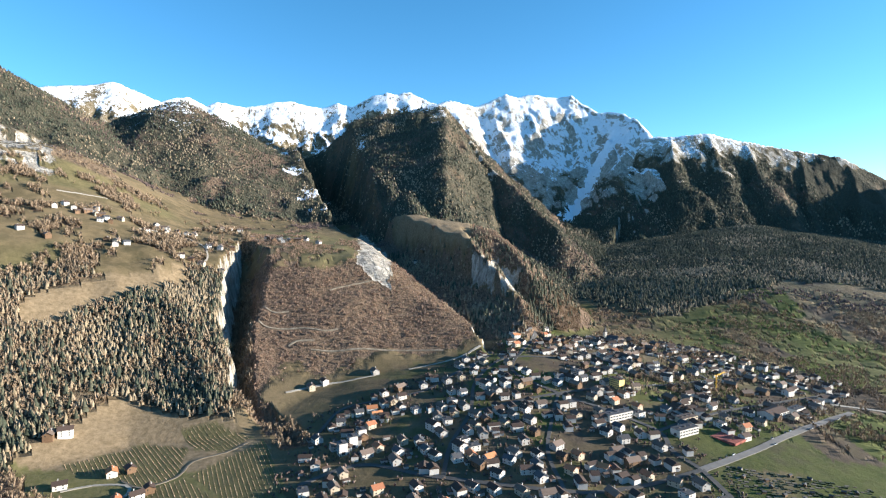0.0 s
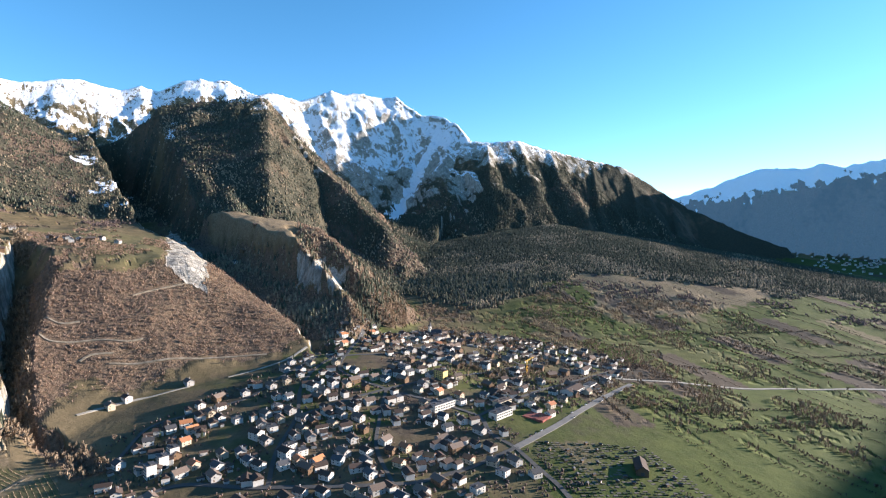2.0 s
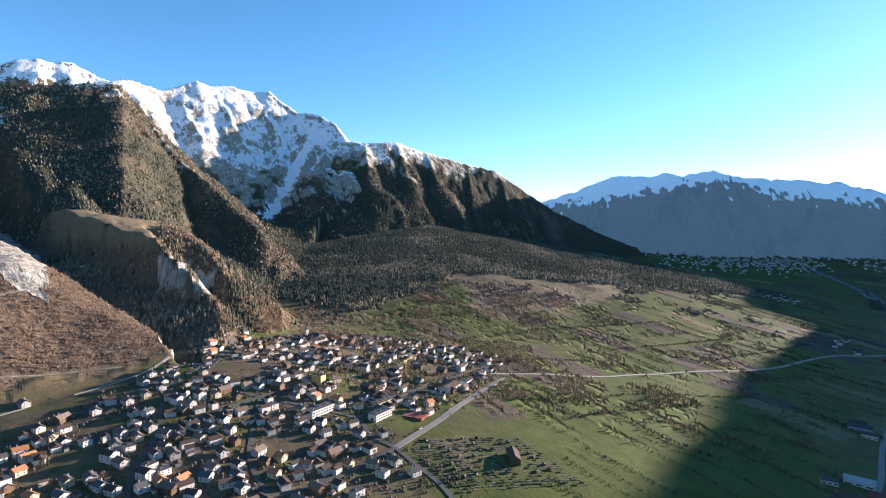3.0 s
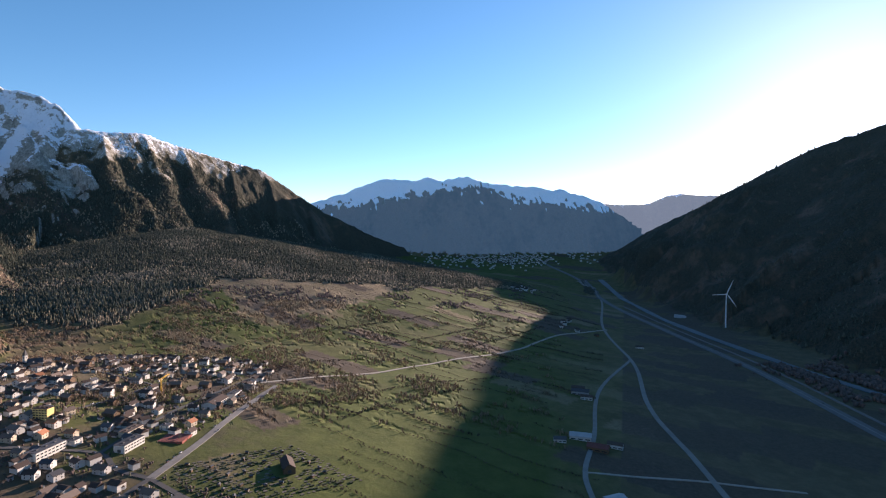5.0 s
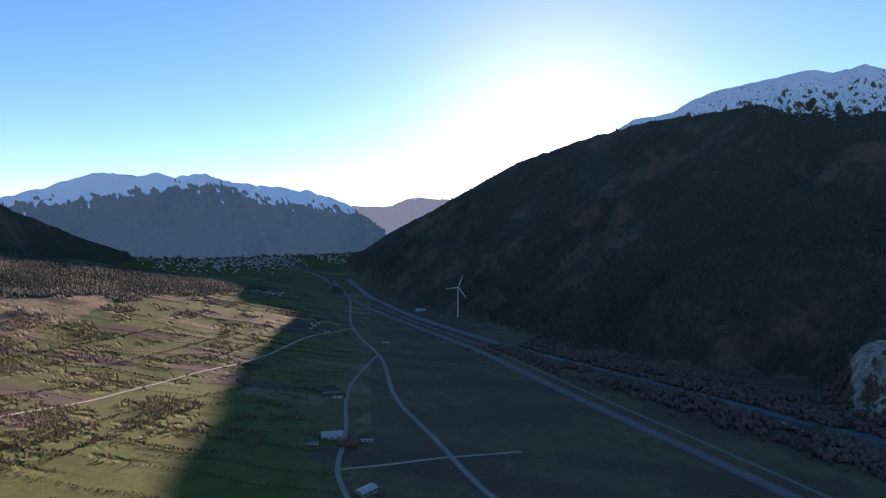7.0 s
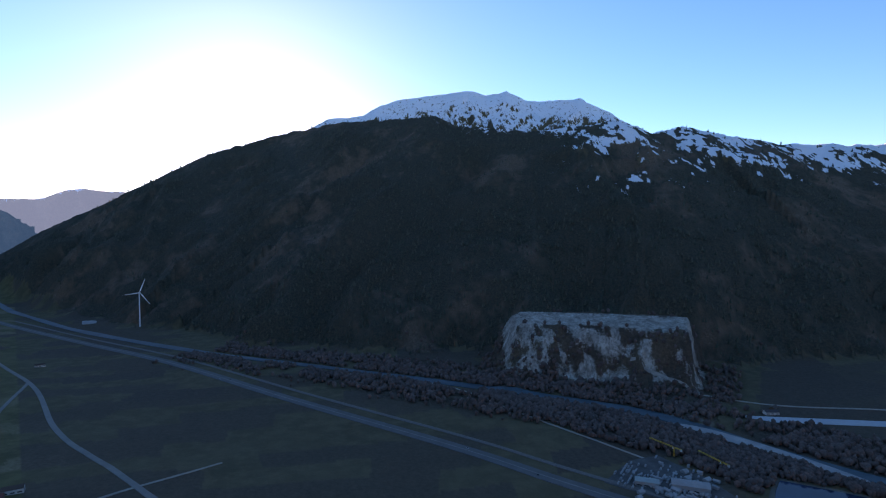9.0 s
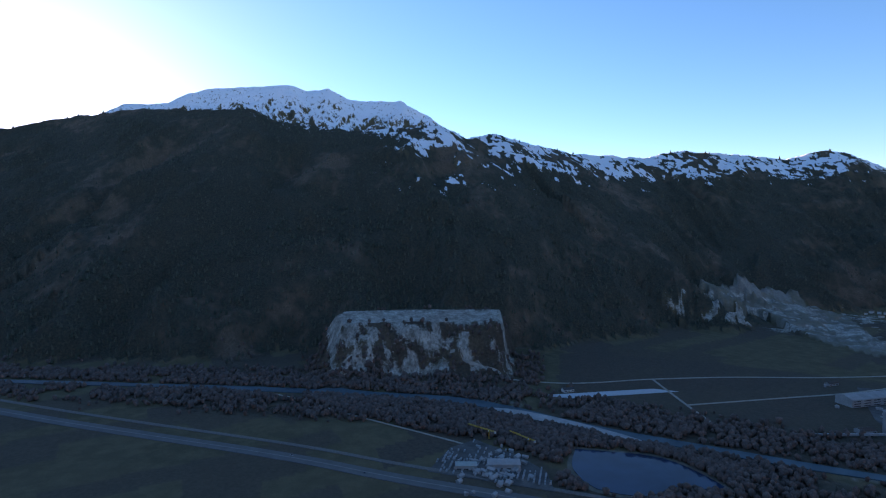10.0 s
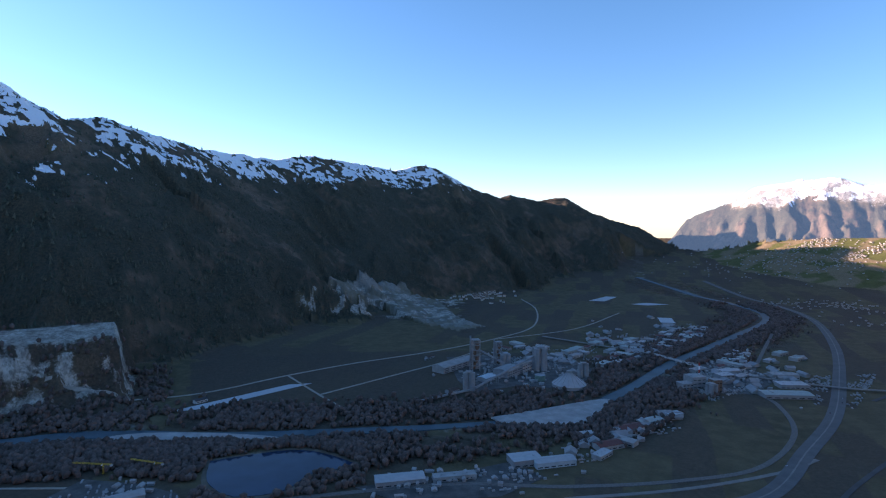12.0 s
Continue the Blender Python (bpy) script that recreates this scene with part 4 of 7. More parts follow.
VILLAGE_ROADS = [
    ([(281, 588), (351, 629), (496, 729), (555, 771), (600, 800)], 9),
    ([(281, 588), (203, 556), (122, 541), (0, 570), (-90, 600), (-150, 560)], 6),
    ([(281, 588), (266, 630), (269, 680), (225, 730), (165, 780), (110, 860), (140, 960), (180, 1060)], 6),
    ([(36, 720), (100, 750), (165, 780), (300, 830), (440, 900), (560, 960)], 5),
    ([(-157, 680), (-140, 750), (-96, 772), (-26, 798), (30, 870), (80, 930)], 5),
    ([(0, 570), (10, 640), (36, 720), (50, 820), (100, 910), (220, 940), (330, 1060)], 5),
    ([(281, 588), (286, 540), (290, 490), (280, 400)], 6),
    ([(122, 541), (120, 620), (140, 700), (165, 780)], 4.5),
    ([(269, 680), (360, 740), (450, 790), (560, 850), (660, 900)], 5),
    ([(440, 900), (420, 990), (400, 1100), (380, 1180)], 5),
]
ROADS = []


def road(line, width, material, label, name="road", **more):
    ob = ribbon(name, line, width, material, **more)
    tagged(ob, label, "road", kind="structure")
    ROADS.append((line, width))
    return ob


for line, width in VILLAGE_ROADS:
    road(line, width, asphalt if width < 8 else worn_road, "grey asphalt village street between the houses")
road([(590, 830), (675, 814), (816, 784), (1027, 764), (1293, 710), (1554, 718), (1737, 681), (1850, 660)], 7, track_gravel, "pale farm road through the meadows")
road([(3200, 1330), (2741, 1016), (1893, 690), (1443, 445), (1079, 302), (868, 186), (696, 81), (520, -60)], 9, pale_road, "pale country road across the shaded plain")
road([(1469, 460), (1107, 408), (825, 312), (684, 270), (607, 228), (500, 160)], 7, pale_road, "pale lane past the farms in shade")
road([(681, 266), (762, 154), (835, 35)], 4, track_gravel, "gravel farm track between shaded fields")
HIGHWAY = [(3700, 1780), (3200, 1300), (2500, 860), (2000, 500), (1594, 195), (1164, -73), (806, -303), (632, -400), (400, -540), (150, -640), (-60, -700), (-212, -774), (-323, -959), (-425, -1145), (-527, -1398), (-665, -1791), (-768, -2200), (-800, -2480), (-770, -2760), (-680, -3080), (-600, -3400)]
highway_grey = surface("highway_grey", (0.13, 0.128, 0.125), 0.05, 0.2, 0.9)
road(HIGHWAY, 26, highway_grey, "grey four-lane highway along the valley")
road(HIGHWAY, 2.2, pale_road, "pale central strip of the highway", name="median", lift=1.0)
RAIL = [(x + 28, y - 34) for x, y in HIGHWAY[2:9]] + [(190, -700), (30, -740), (-120, -800), (-240, -880), (-330, -1040), (-350, -1200), (-330, -1330), (-420, -1600), (-560, -2000)]
road(RAIL, 9, ballast, "grey gravel railway bed along the highway", name="railway")
road([(1363, -150), (1266, -300), (1116, -420), (1010, -450), (897, -479), (752, -526), (640, -560)], 4, track_gravel, "pale gravel track by the riverside wood")
road([(30, -705), (-120, -774), (-261, -864), (-324, -924)], 7, pale_road, "pale slip road beside the dark field")
road([(-268, -728), (-333, -826), (-447, -969), (-560, -1100)], 7, asphalt, "grey side road next to the highway")
road([(-537, -1267), (-755, -1471), (-1100, -1650)], 8, asphalt, "grey road crossing from the highway")
road([(669, -1112), (540, -1010), (422, -920)], 5, track_gravel, "straight gravel field track")
road([(535, -1006), (436, -1197), (368, -1329), (300, -1500)], 5, track_gravel, "gravel track along the dark fields")
road([(1000, -800), (787, -930), (676, -1112), (576, -1260), (429, -1437), (300, -1640), (200, -1900), (230, -2300), (330, -2600)], 6, track_gravel, "pale road along the foot of the shaded mountain")
road([(300, -1640), (60, -1900), (-100, -2300)], 5, track_gravel, "pale lane through the fields beyond the works")
road([(150, -1720), (-212, -1534), (-269, -1437), (-500, -1350), (-660, -1330)], 9, pale_road, "pale road over the river bridge", lift=5.5)
tagged(ribbon("river", RIVER[1:-2], 27, river_water, level=None, lift=1.4, wobble=0.12, gap=25), "pale blue-green river between wooded banks", "river", kind="structure")


for line in ([(-340, 1030), (-313, 1015), (-286, 1021)], [(-329, 982), (-307, 972), (-254, 979), (-211, 978), (-189, 987)], [(-263, 934), (-252, 946), (-223, 951)], [(-224, 930), (-168, 935), (-90, 948), (1, 955)], [(-227, 1103), (-188, 1134), (-147, 1157)]):
    ROADS.append((line, 9))
    tagged(ribbon("rock_ledge", line, 3.0, ledge_earth, lift=1.2, gap=6), "pale bare ledge across the brown hillside", "ledge", kind="structure")
road([(-235, 817), (-191, 849), (-141, 864), (-108, 877)], 4, track_gravel, "pale lane up the lower hillside")
road([(-342, 578), (-313, 563), (-287, 587), (-286, 623), (-257, 646), (-241, 672)], 2.5, bank_earth, "earth path between the vineyards")
road([(-390, 553), (-366, 567), (-332, 568), (-320, 552), (-322, 525)], 3.5, track_gravel, "pale drive to the house by the vineyard")
road([(-56, 895), (14, 924), (74, 981)], 4, track_gravel, "pale track along the foot of the hill")
road([(-869, 1247), (-829, 1284), (-800, 1321)], 5, track_gravel, "pale lane on the meadow slope above the hamlet")
road([(-663, 1204), (-640, 1240), (-610, 1280), (-550, 1250), (-490, 1150), (-487, 1096)], 3.5, track_gravel, "pale lane between the hamlets on the shelf")
SHEETS = []


def inside(x, y, poly):
    """True where x, y lies within the outline."""
    hit = np.zeros(len(x), bool)
    for (ax, ay), (bx, by) in zip(poly, np.roll(poly, -1, 0)):
        hit ^= ((ay > y) != (by > y)) & (x < (bx - ax) * (y - ay) / (by - ay + 1e-9) + ax)
    return hit


def sheet(name, outline, material, lift, label, category, kind="structure", wob=0.0, grid=0):
    """A flat area of ground with a soft outline, with an edge below the turf."""
    p = smooth_line(list(outline) + [outline[0]], 15) if wob >= 0 else np.array(outline + [outline[0]], float)
    p = p[:-1]
    SHEETS.append(p)
    z = lie(p[:, 0], p[:, 1]).max() + lift
    bm = bmesh.new()
    top = [bm.verts.new((x, y, z)) for x, y in p]
    low = [bm.verts.new((x, y, z - 3)) for x, y in p]
    bm.faces.new(top)
    for i in range(len(p)):
        k = (i + 1) % len(p)
        bm.faces.new((top[i], low[i], low[k], top[k]))
    bmesh.ops.triangulate(bm, faces=[f for f in bm.faces if len(f.verts) > 4])
    bmesh.ops.recalc_face_normals(bm, faces=bm.faces)
    return tagged(part(name, bm, material), label, category, kind=kind)


sheet("pond_shore", [(545, -679), (512, -706), (450, -751), (392, -757), (313, -722), (366, -684), (378, -620), (436, -585), (484, -600), (514, -629)], bank_earth, 0.3, "brown earth shore round the pond", "shore")
sheet("pond", [(536, -675), (509, -698), (449, -742), (395, -748), (323, -720), (372, -685), (385, -626), (436, -594), (478, -607), (506, -629)], pond_water, 0.9, "dark blue gravel-pit pond with pale shores", "pond")
sheet("gravel_bank", [(175, -972), (90, -1045), (0, -1125), (-35, -1140), (-24, -1095), (4, -1000), (58, -955), (140, -950)], gravel_bar, 1.6, "pale gravel bank in the river bend", "gravel bank")
sheet("gravel_bank", [(800, -660), (700, -715), (600, -745), (480, -775), (500, -790), (630, -770), (740, -730)], gravel_bar, 1.6, "pale gravel bank along the river", "gravel bank")
sheet("yard", [(616, -451), (661, -528), (660, -579), (582, -589), (511, -581), (465, -545)], yard_ground, 0.5, "pale concrete storage yard of the gravel works", "yard", wob=-1)
sheet("yard", [(300, -660), (180, -740), (110, -800), (60, -760), (110, -690), (230, -640)], yard_ground, 0.5, "grey concrete yard between low halls", "yard", wob=-1)
sheet("yard", [(370, -1390), (280, -1440), (130, -1440), (0, -1380), (20, -1190), (150, -1190), (240, -1110), (290, -1190)], yard_ground, 0.5, "grey concrete ground of the cement works", "yard", wob=-1)
sheet("yard", [(-170, -1240), (-320, -1260), (-420, -1420), (-300, -1560), (-230, -1440)], yard_ground, 0.5, "grey paved ground of the mill", "yard", wob=-1)
fleece = surface("crop_fleece", (0.42, 0.45, 0.47), 0.2, 0.15, 0.6)
for line in ([(755, -830), (633, -1052), (590, -1075), (700, -870)], [(-235, -2120), (-285, -2120), (-285, -2230), (-235, -2230)], [(20, -2640), (-50, -2640), (-110, -2820), (-60, -2820)], [(-160, -2580), (-230, -2560), (-320, -2620), (-230, -2640)]):
    sheet("crop_cover", line, fleece, 0.6, "white fleece sheet spread over a field", "crop cover", wob=-1)
turf_red = surface("red_turf", (0.28, 0.09, 0.07), 0.2, 0.2, 0.9)
sheet("sports_court", [(330, 672), (352, 688), (370, 663), (348, 647)], turf_red, 0.5, "red hard-surfaced sports court by the school", "sports court", wob=-1)
# pale gravel colour stands in for sky mirrored in the basin's water
sheet("basin", [(2425, 580), (2415, 535), (2352, 522), (2340, 558)], gravel_bar, 0.8, "pale silted basin near the wind turbine", "basin")

# ---- woods: many trees joined into stands ----
def stand(name, x, y, height, template, faces, material, label, rng, lean=0.08, wide=(0.8, 1.25), kind="stuff", sink=0.4):
    """One mesh of many trees: the template (n, 3 in units of height) put at each place, turned and scaled."""
    n, v = len(x), len(template)
    z = lie(x, y) - sink
    turn = rng.rand(n) * 2 * math.pi
    w = height * rng.uniform(*wide, n)
    t = template[None] * (1 + 0.22 * (rng.rand(n, v, 1) - 0.5))
    c, s = np.cos(turn)[:, None], np.sin(turn)[:, None]
    px = (t[..., 0] * c - t[..., 1] * s) * w[:, None] + x[:, None] + t[..., 2] * height[:, None] * lean * rng.randn(n, 1)
    py = (t[..., 0] * s + t[..., 1] * c) * w[:, None] + y[:, None] + t[..., 2] * height[:, None] * lean * rng.randn(n, 1)
    pz = t[..., 2] * height[:, None] + z[:, None]
    co = np.stack([px, py, pz], -1).reshape(-1, 3).astype(np.float32)
    f = (np.array(faces)[None] + (np.arange(n) * v)[:, None, None]).reshape(-1, 3).astype(np.int32)
    me = bpy.data.meshes.new(name)
    me.vertices.add(len(co))
    me.vertices.foreach_set("co", co.ravel())
    me.loops.add(f.size)
    me.loops.foreach_set("vertex_index", f.ravel())
    me.polygons.add(len(f))
    me.polygons.foreach_set("loop_start", np.arange(0, f.size, 3, dtype=np.int32))
    me.update(calc_edges=True)
    tint = me.attributes.new("tint", "FLOAT", "POINT")
    tint.data.foreach_set("value", np.repeat(rng.rand(n), v).astype(np.float32))
    me.materials.append(material)
    return tagged(new(name, me), label, "trees", kind=kind)


def leaf_material(name, a, b, rough=0.85):
    k = Mat(name, rough, 0.0, 0.15)
    col = k.mix(k.fac("tint"), a, b)
    k.color(k.mix(k.ramp(k.noise(k.at(), 0.5, 2), 0.35, 0.65, 0, 0.45), col, tuple(v * 0.5 for v in a)))
    return k.m


def fir_template(tiers=((0.10, 0.55, 0.20, 5), (0.36, 0.80, 0.145, 5), (0.62, 1.0, 0.085, 4))):
    verts, faces = [], []
    for lo, hi, rad, n in tiers:
        k = len(verts)
        verts.append((0, 0, hi))
        for i in range(n):
            a = 2 * math.pi * (i + 0.3 * lo * 10) / n
            verts.append((rad * math.cos(a), rad * math.sin(a), lo - 0.05 * (i % 2)))
        faces += [(k, k + 1 + i, k + 1 + (i + 1) % n) for i in range(n)]
    return np.array(verts), faces


def bare_template(n=11, seed=2, slim=0.40, low=0.55):
    rng = random.Random(seed)
    verts, faces = [], []
    for i in range(n):
        a, up = 2 * math.pi * (i + rng.random() * 0.8) / n * 2.4, rng.uniform(low, 1.0)
        out = slim * math.sin(up * 2.6) * rng.uniform(0.6, 1.1)
        b = a + 0.5
        k = len(verts)
        verts += [(0.02 * math.cos(a), 0.02 * math.sin(a), rng.uniform(0.05, 0.3)), (out * math.cos(a), out * math.sin(a), up), (0.75 * out * math.cos(b), 0.75 * out * math.sin(b), up * rng.uniform(0.72, 0.95))]
        faces.append((k, k + 1, k + 2))
    return np.array(verts), faces


def round_template(n=5):
    """A domed leafless crown."""
    low = [(0.24 * math.cos(2 * math.pi * i / n), 0.24 * math.sin(2 * math.pi * i / n), 0.12 + 0.08 * (i % 2)) for i in range(n)]
    mid = [(0.36 * math.cos(2 * math.pi * (i + 0.5) / n), 0.36 * math.sin(2 * math.pi * (i + 0.5) / n), 0.62 + 0.1 * (i % 2)) for i in range(n)]
    faces = []
    for i in range(n):
        k = (i + 1) % n
        faces += [(i, k, n + i), (k, n + k, n + i), (n + i, n + k, 2 * n)]
    return np.array(low + mid + [(0.05, 0, 1.0)]), faces


def far_template(rad, low, n=5):
    """One ragged crown for a tree on a distant slope."""
    verts = [(0, 0, 1.0)] + [(rad * (0.8 + 0.4 * (i % 2)) * math.cos(2 * math.pi * i / n), rad * (1.2 - 0.4 * (i % 2)) * math.sin(2 * math.pi * i / n), low + 0.08 * (i % 3)) for i in range(n)]
    return np.array(verts), [(0, 1 + i, 1 + (i + 1) % n) for i in range(n)]


FIR, FIR_F = fir_template()
LARCH, LARCH_F = fir_template(((0.12, 0.72, 0.19, 5), (0.34, 0.9, 0.16, 5), (0.6, 1.0, 0.1, 4)))
FAR_FIR, FAR_FIR_F = far_template(0.21, 0.06)
FAR_BARE, FAR_BARE_F = far_template(0.3, 0.12, 6)
BARE, BARE_F = bare_template()
ROUND, ROUND_F = round_template()
TALL, TALL_F = bare_template(13, 5, 0.36, 0.36)
fir_green = leaf_material("fir_needles", (0.055, 0.066, 0.045), (0.125, 0.122, 0.082))
larch_brown = leaf_material("larch_twigs", (0.23, 0.187, 0.12), (0.37, 0.293, 0.195))
bush_brown = leaf_material("bush_twigs", (0.27, 0.185, 0.132), (0.42, 0.295, 0.215))
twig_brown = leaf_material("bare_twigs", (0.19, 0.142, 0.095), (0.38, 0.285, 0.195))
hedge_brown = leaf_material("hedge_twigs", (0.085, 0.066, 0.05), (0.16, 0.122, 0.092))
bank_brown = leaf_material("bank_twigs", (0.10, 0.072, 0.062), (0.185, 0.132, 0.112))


def sample(field, x, y):
    a = np.degrees(np.arctan2(x, y))
    a = np.where(a < -52, a + 360, a)
    i = np.clip(np.round(np.interp(np.hypot(x, y), GRID_RAD, np.arange(len(GRID_RAD)))).astype(int), 0, len(GRID_RAD) - 1)
    j = np.clip(np.round(np.interp(a, GRID_ANG, np.arange(len(GRID_ANG)))).astype(int), 0, len(GRID_ANG) - 1)
    return field[i, j]


def road_gap(x, y, extra=3.0):
    """True where no road runs."""
    free = np.ones(len(x), bool)
    for line, width in ROADS:
        d, _, _ = along(x, y, line)
        free &= d > width / 2 + extra
    for poly in SHEETS:
        free &= ~inside(x, y, poly)
    return free


def plant_woods():
    rng = np.random.RandomState(11)
    n = 148000
    az = np.radians(np.where(rng.rand(n) < 0.58, rng.uniform(-52, 72, n), rng.uniform(72, 196, n)))
    r = 480 * np.exp(rng.rand(n) * math.log(4000 / 480))
    more, fan, high = 74000, 50000, 82000
    az = np.concatenate([az, np.radians(rng.uniform(-50, 14, more)), np.radians(rng.uniform(7, 62, fan)), np.radians(rng.uniform(-46, 44, high))])
    r = np.concatenate([r, 700 + 1050 * np.sqrt(rng.rand(more)), np.sqrt(rng.uniform(1600 ** 2, 3500 ** 2, fan)), np.sqrt(rng.uniform(1900 ** 2, 4000 ** 2, high))])
    n += more + fan + high
    x, y = r * np.sin(az), r * np.cos(az)
    fir, wood, snow, rock = (sample(COVER[k], x, y) for k in ("fir", "wood", "snow", "rock"))
    which, up = sample(WHICH, x, y), sample(UP, x, y)
    shade = which == INDEX["shade_mountain"]
    far = (which == INDEX["far_snow_ridge"]) | (which == INDEX["town_mountain"]) | (which == INDEX["last_mountain"]) | (which == INDEX["bright_mountain"])
    ok = (r < 4000) & (snow < 0.55) & (rock < 0.5) & ~far & road_gap(x, y)
    dice = rng.rand(n)
    is_fir = ok & (dice < fir * np.where(shade, 0.8, 0.95))
    is_bare = ok & ~is_fir & (dice < np.maximum(wood, 0) * np.where(shade, 0.6, 0.97))
    grow = np.maximum(1.0, (r / 2200)) ** 0.6
    size = rng.uniform(0.65, 1.25, n) * grow
    low = is_fir & (r < 1700) & (np.degrees(az) < 9) & (rng.rand(n) + 0.3 * fbm(x, y, 150, 2) < 0.8)
    low |= is_fir & (r > 1500) & (r < 4000) & ~shade & (np.degrees(az) > 6) & (fbm(x, y, 240, 3) + 0.4 * rng.randn(n) > 0.62)
    low |= is_fir & (r > 1700) & ~shade & (np.degrees(az) < 6) & (fbm(x, y, 300, 3) + 0.5 * rng.randn(n) > 0.35)
    low |= is_fir & (r < 2260) & (r > 1500) & (np.degrees(az) > 9) & (np.degrees(az) < 60) & (rng.rand(n) < 0.4)
    real_fir = is_fir & ~low
    distant = r > 1850
    for pick, crown, faces, wide in ((real_fir & ~distant, FIR, FIR_F, (1.0, 1.6)), (real_fir & distant, FAR_FIR, FAR_FIR_F, (1.0, 1.5))):
        stand("fir_forest", x[pick], y[pick], 15 * size[pick] * np.where(r[pick] > 2100, np.where(shade[pick], 0.8, 0.68), 1.0), crown, faces, fir_green, "dark green fir forest covering the slopes", rng, wide=wide)
    far_low = low & distant
    low = low & ~distant
    stand("larch_wood", x[far_low], y[far_low], 9.5 * size[far_low], FAR_BARE, FAR_BARE_F, larch_brown, "brown leafless larch wood on the upper slope", rng, wide=(0.8, 1.2))
    stand("larch_wood", x[low], y[low], 10.5 * size[low], LARCH, LARCH_F, larch_brown, "brown leafless larch wood on the lower slope", rng, wide=(1.05, 1.6))
    near = is_bare & (up > 0) & ~shade
    rest = is_bare & ~near
    far_rest = (rest | near) & distant
    rest, near = rest & ~distant, near & ~distant
    stand("mountain_wood", x[far_rest], y[far_rest], 7.5 * size[far_rest], FAR_BARE, FAR_BARE_F, bank_brown, "brown leafless wood on the mountain slopes", rng, wide=(0.8, 1.3))
    thin = rng.rand(n) < 0.68
    scrub = near & thin & (np.degrees(az) > -19.2) & (np.degrees(az) < 12) & (r < 1900)
    near = near & ~scrub & ~((np.degrees(az) > -19.2) & (np.degrees(az) < 12) & (r < 1900))
    stand("bare_wood", x[near], y[near], 12 * size[near], TALL, TALL_F, twig_brown, "brown leafless broadleaved wood on the hillside", rng, wide=(0.8, 1.25))
    stand("scrub_wood", x[scrub], y[scrub], 5.6 * size[scrub] * rng.uniform(0.6, 1.3, scrub.sum()), TALL, TALL_F, bush_brown, "reddish brown leafless scrub on the hillside", rng, wide=(0.8, 1.4))
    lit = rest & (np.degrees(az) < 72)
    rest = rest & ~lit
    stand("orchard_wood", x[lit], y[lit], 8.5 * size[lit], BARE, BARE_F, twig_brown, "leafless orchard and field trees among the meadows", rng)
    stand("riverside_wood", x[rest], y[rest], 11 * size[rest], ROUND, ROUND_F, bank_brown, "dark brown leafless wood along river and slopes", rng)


plant_woods()


def plant_banks():
    """The dense bare wood on both river banks and round the pond."""
    rng = np.random.RandomState(23)
    c = smooth_line(RIVER[4:17], 4.0)
    i = rng.randint(0, len(c), 15000)
    d = np.gradient(c, axis=0)
    d /= np.linalg.norm(d, axis=1, keepdims=True)
    off = rng.choice((-1, 1), len(i)) * (19 + np.abs(rng.randn(len(i))) * 55)
    x = c[i, 0] - d[i, 1] * off + rng.randn(len(i)) * 4
    y = c[i, 1] + d[i, 0] * off + rng.randn(len(i)) * 4
    thick = fbm(x, y, 120, 3) > -0.35 + np.clip(np.abs(off) - 80, 0, 200) / 160
    ok = thick & road_gap(x, y, 3) & (along(x, y, RIVER)[0] > 18)
    ok &= ~((x < 300) & (x > -120) & (y > -900) & (y < -620)) & ~((np.hypot(x - 150, y + 1290) < 170))
    x, y = x[ok], y[ok]
    # the brown wood between the river, the pond and the highway
    px, py = rng.uniform(240, 1180, 9000), rng.uniform(-830, -430, 9000)
    grove = [(1009, -439), (848, -490), (738, -542), (594, -602), (531, -601), (459, -553), (402, -581), (290, -670), (335, -811), (672, -693), (1153, -514)]
    keep = (within(px, py, grove) > 0.5) & road_gap(px, py, 3) & (along(px, py, RIVER)[0] > 30) & (fbm(px, py, 90, 3) > -0.4)
    x, y = np.concatenate([x, px[keep]]), np.concatenate([y, py[keep]])
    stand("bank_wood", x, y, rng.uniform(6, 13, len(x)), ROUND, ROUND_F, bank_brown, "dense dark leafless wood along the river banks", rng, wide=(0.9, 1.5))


plant_banks()


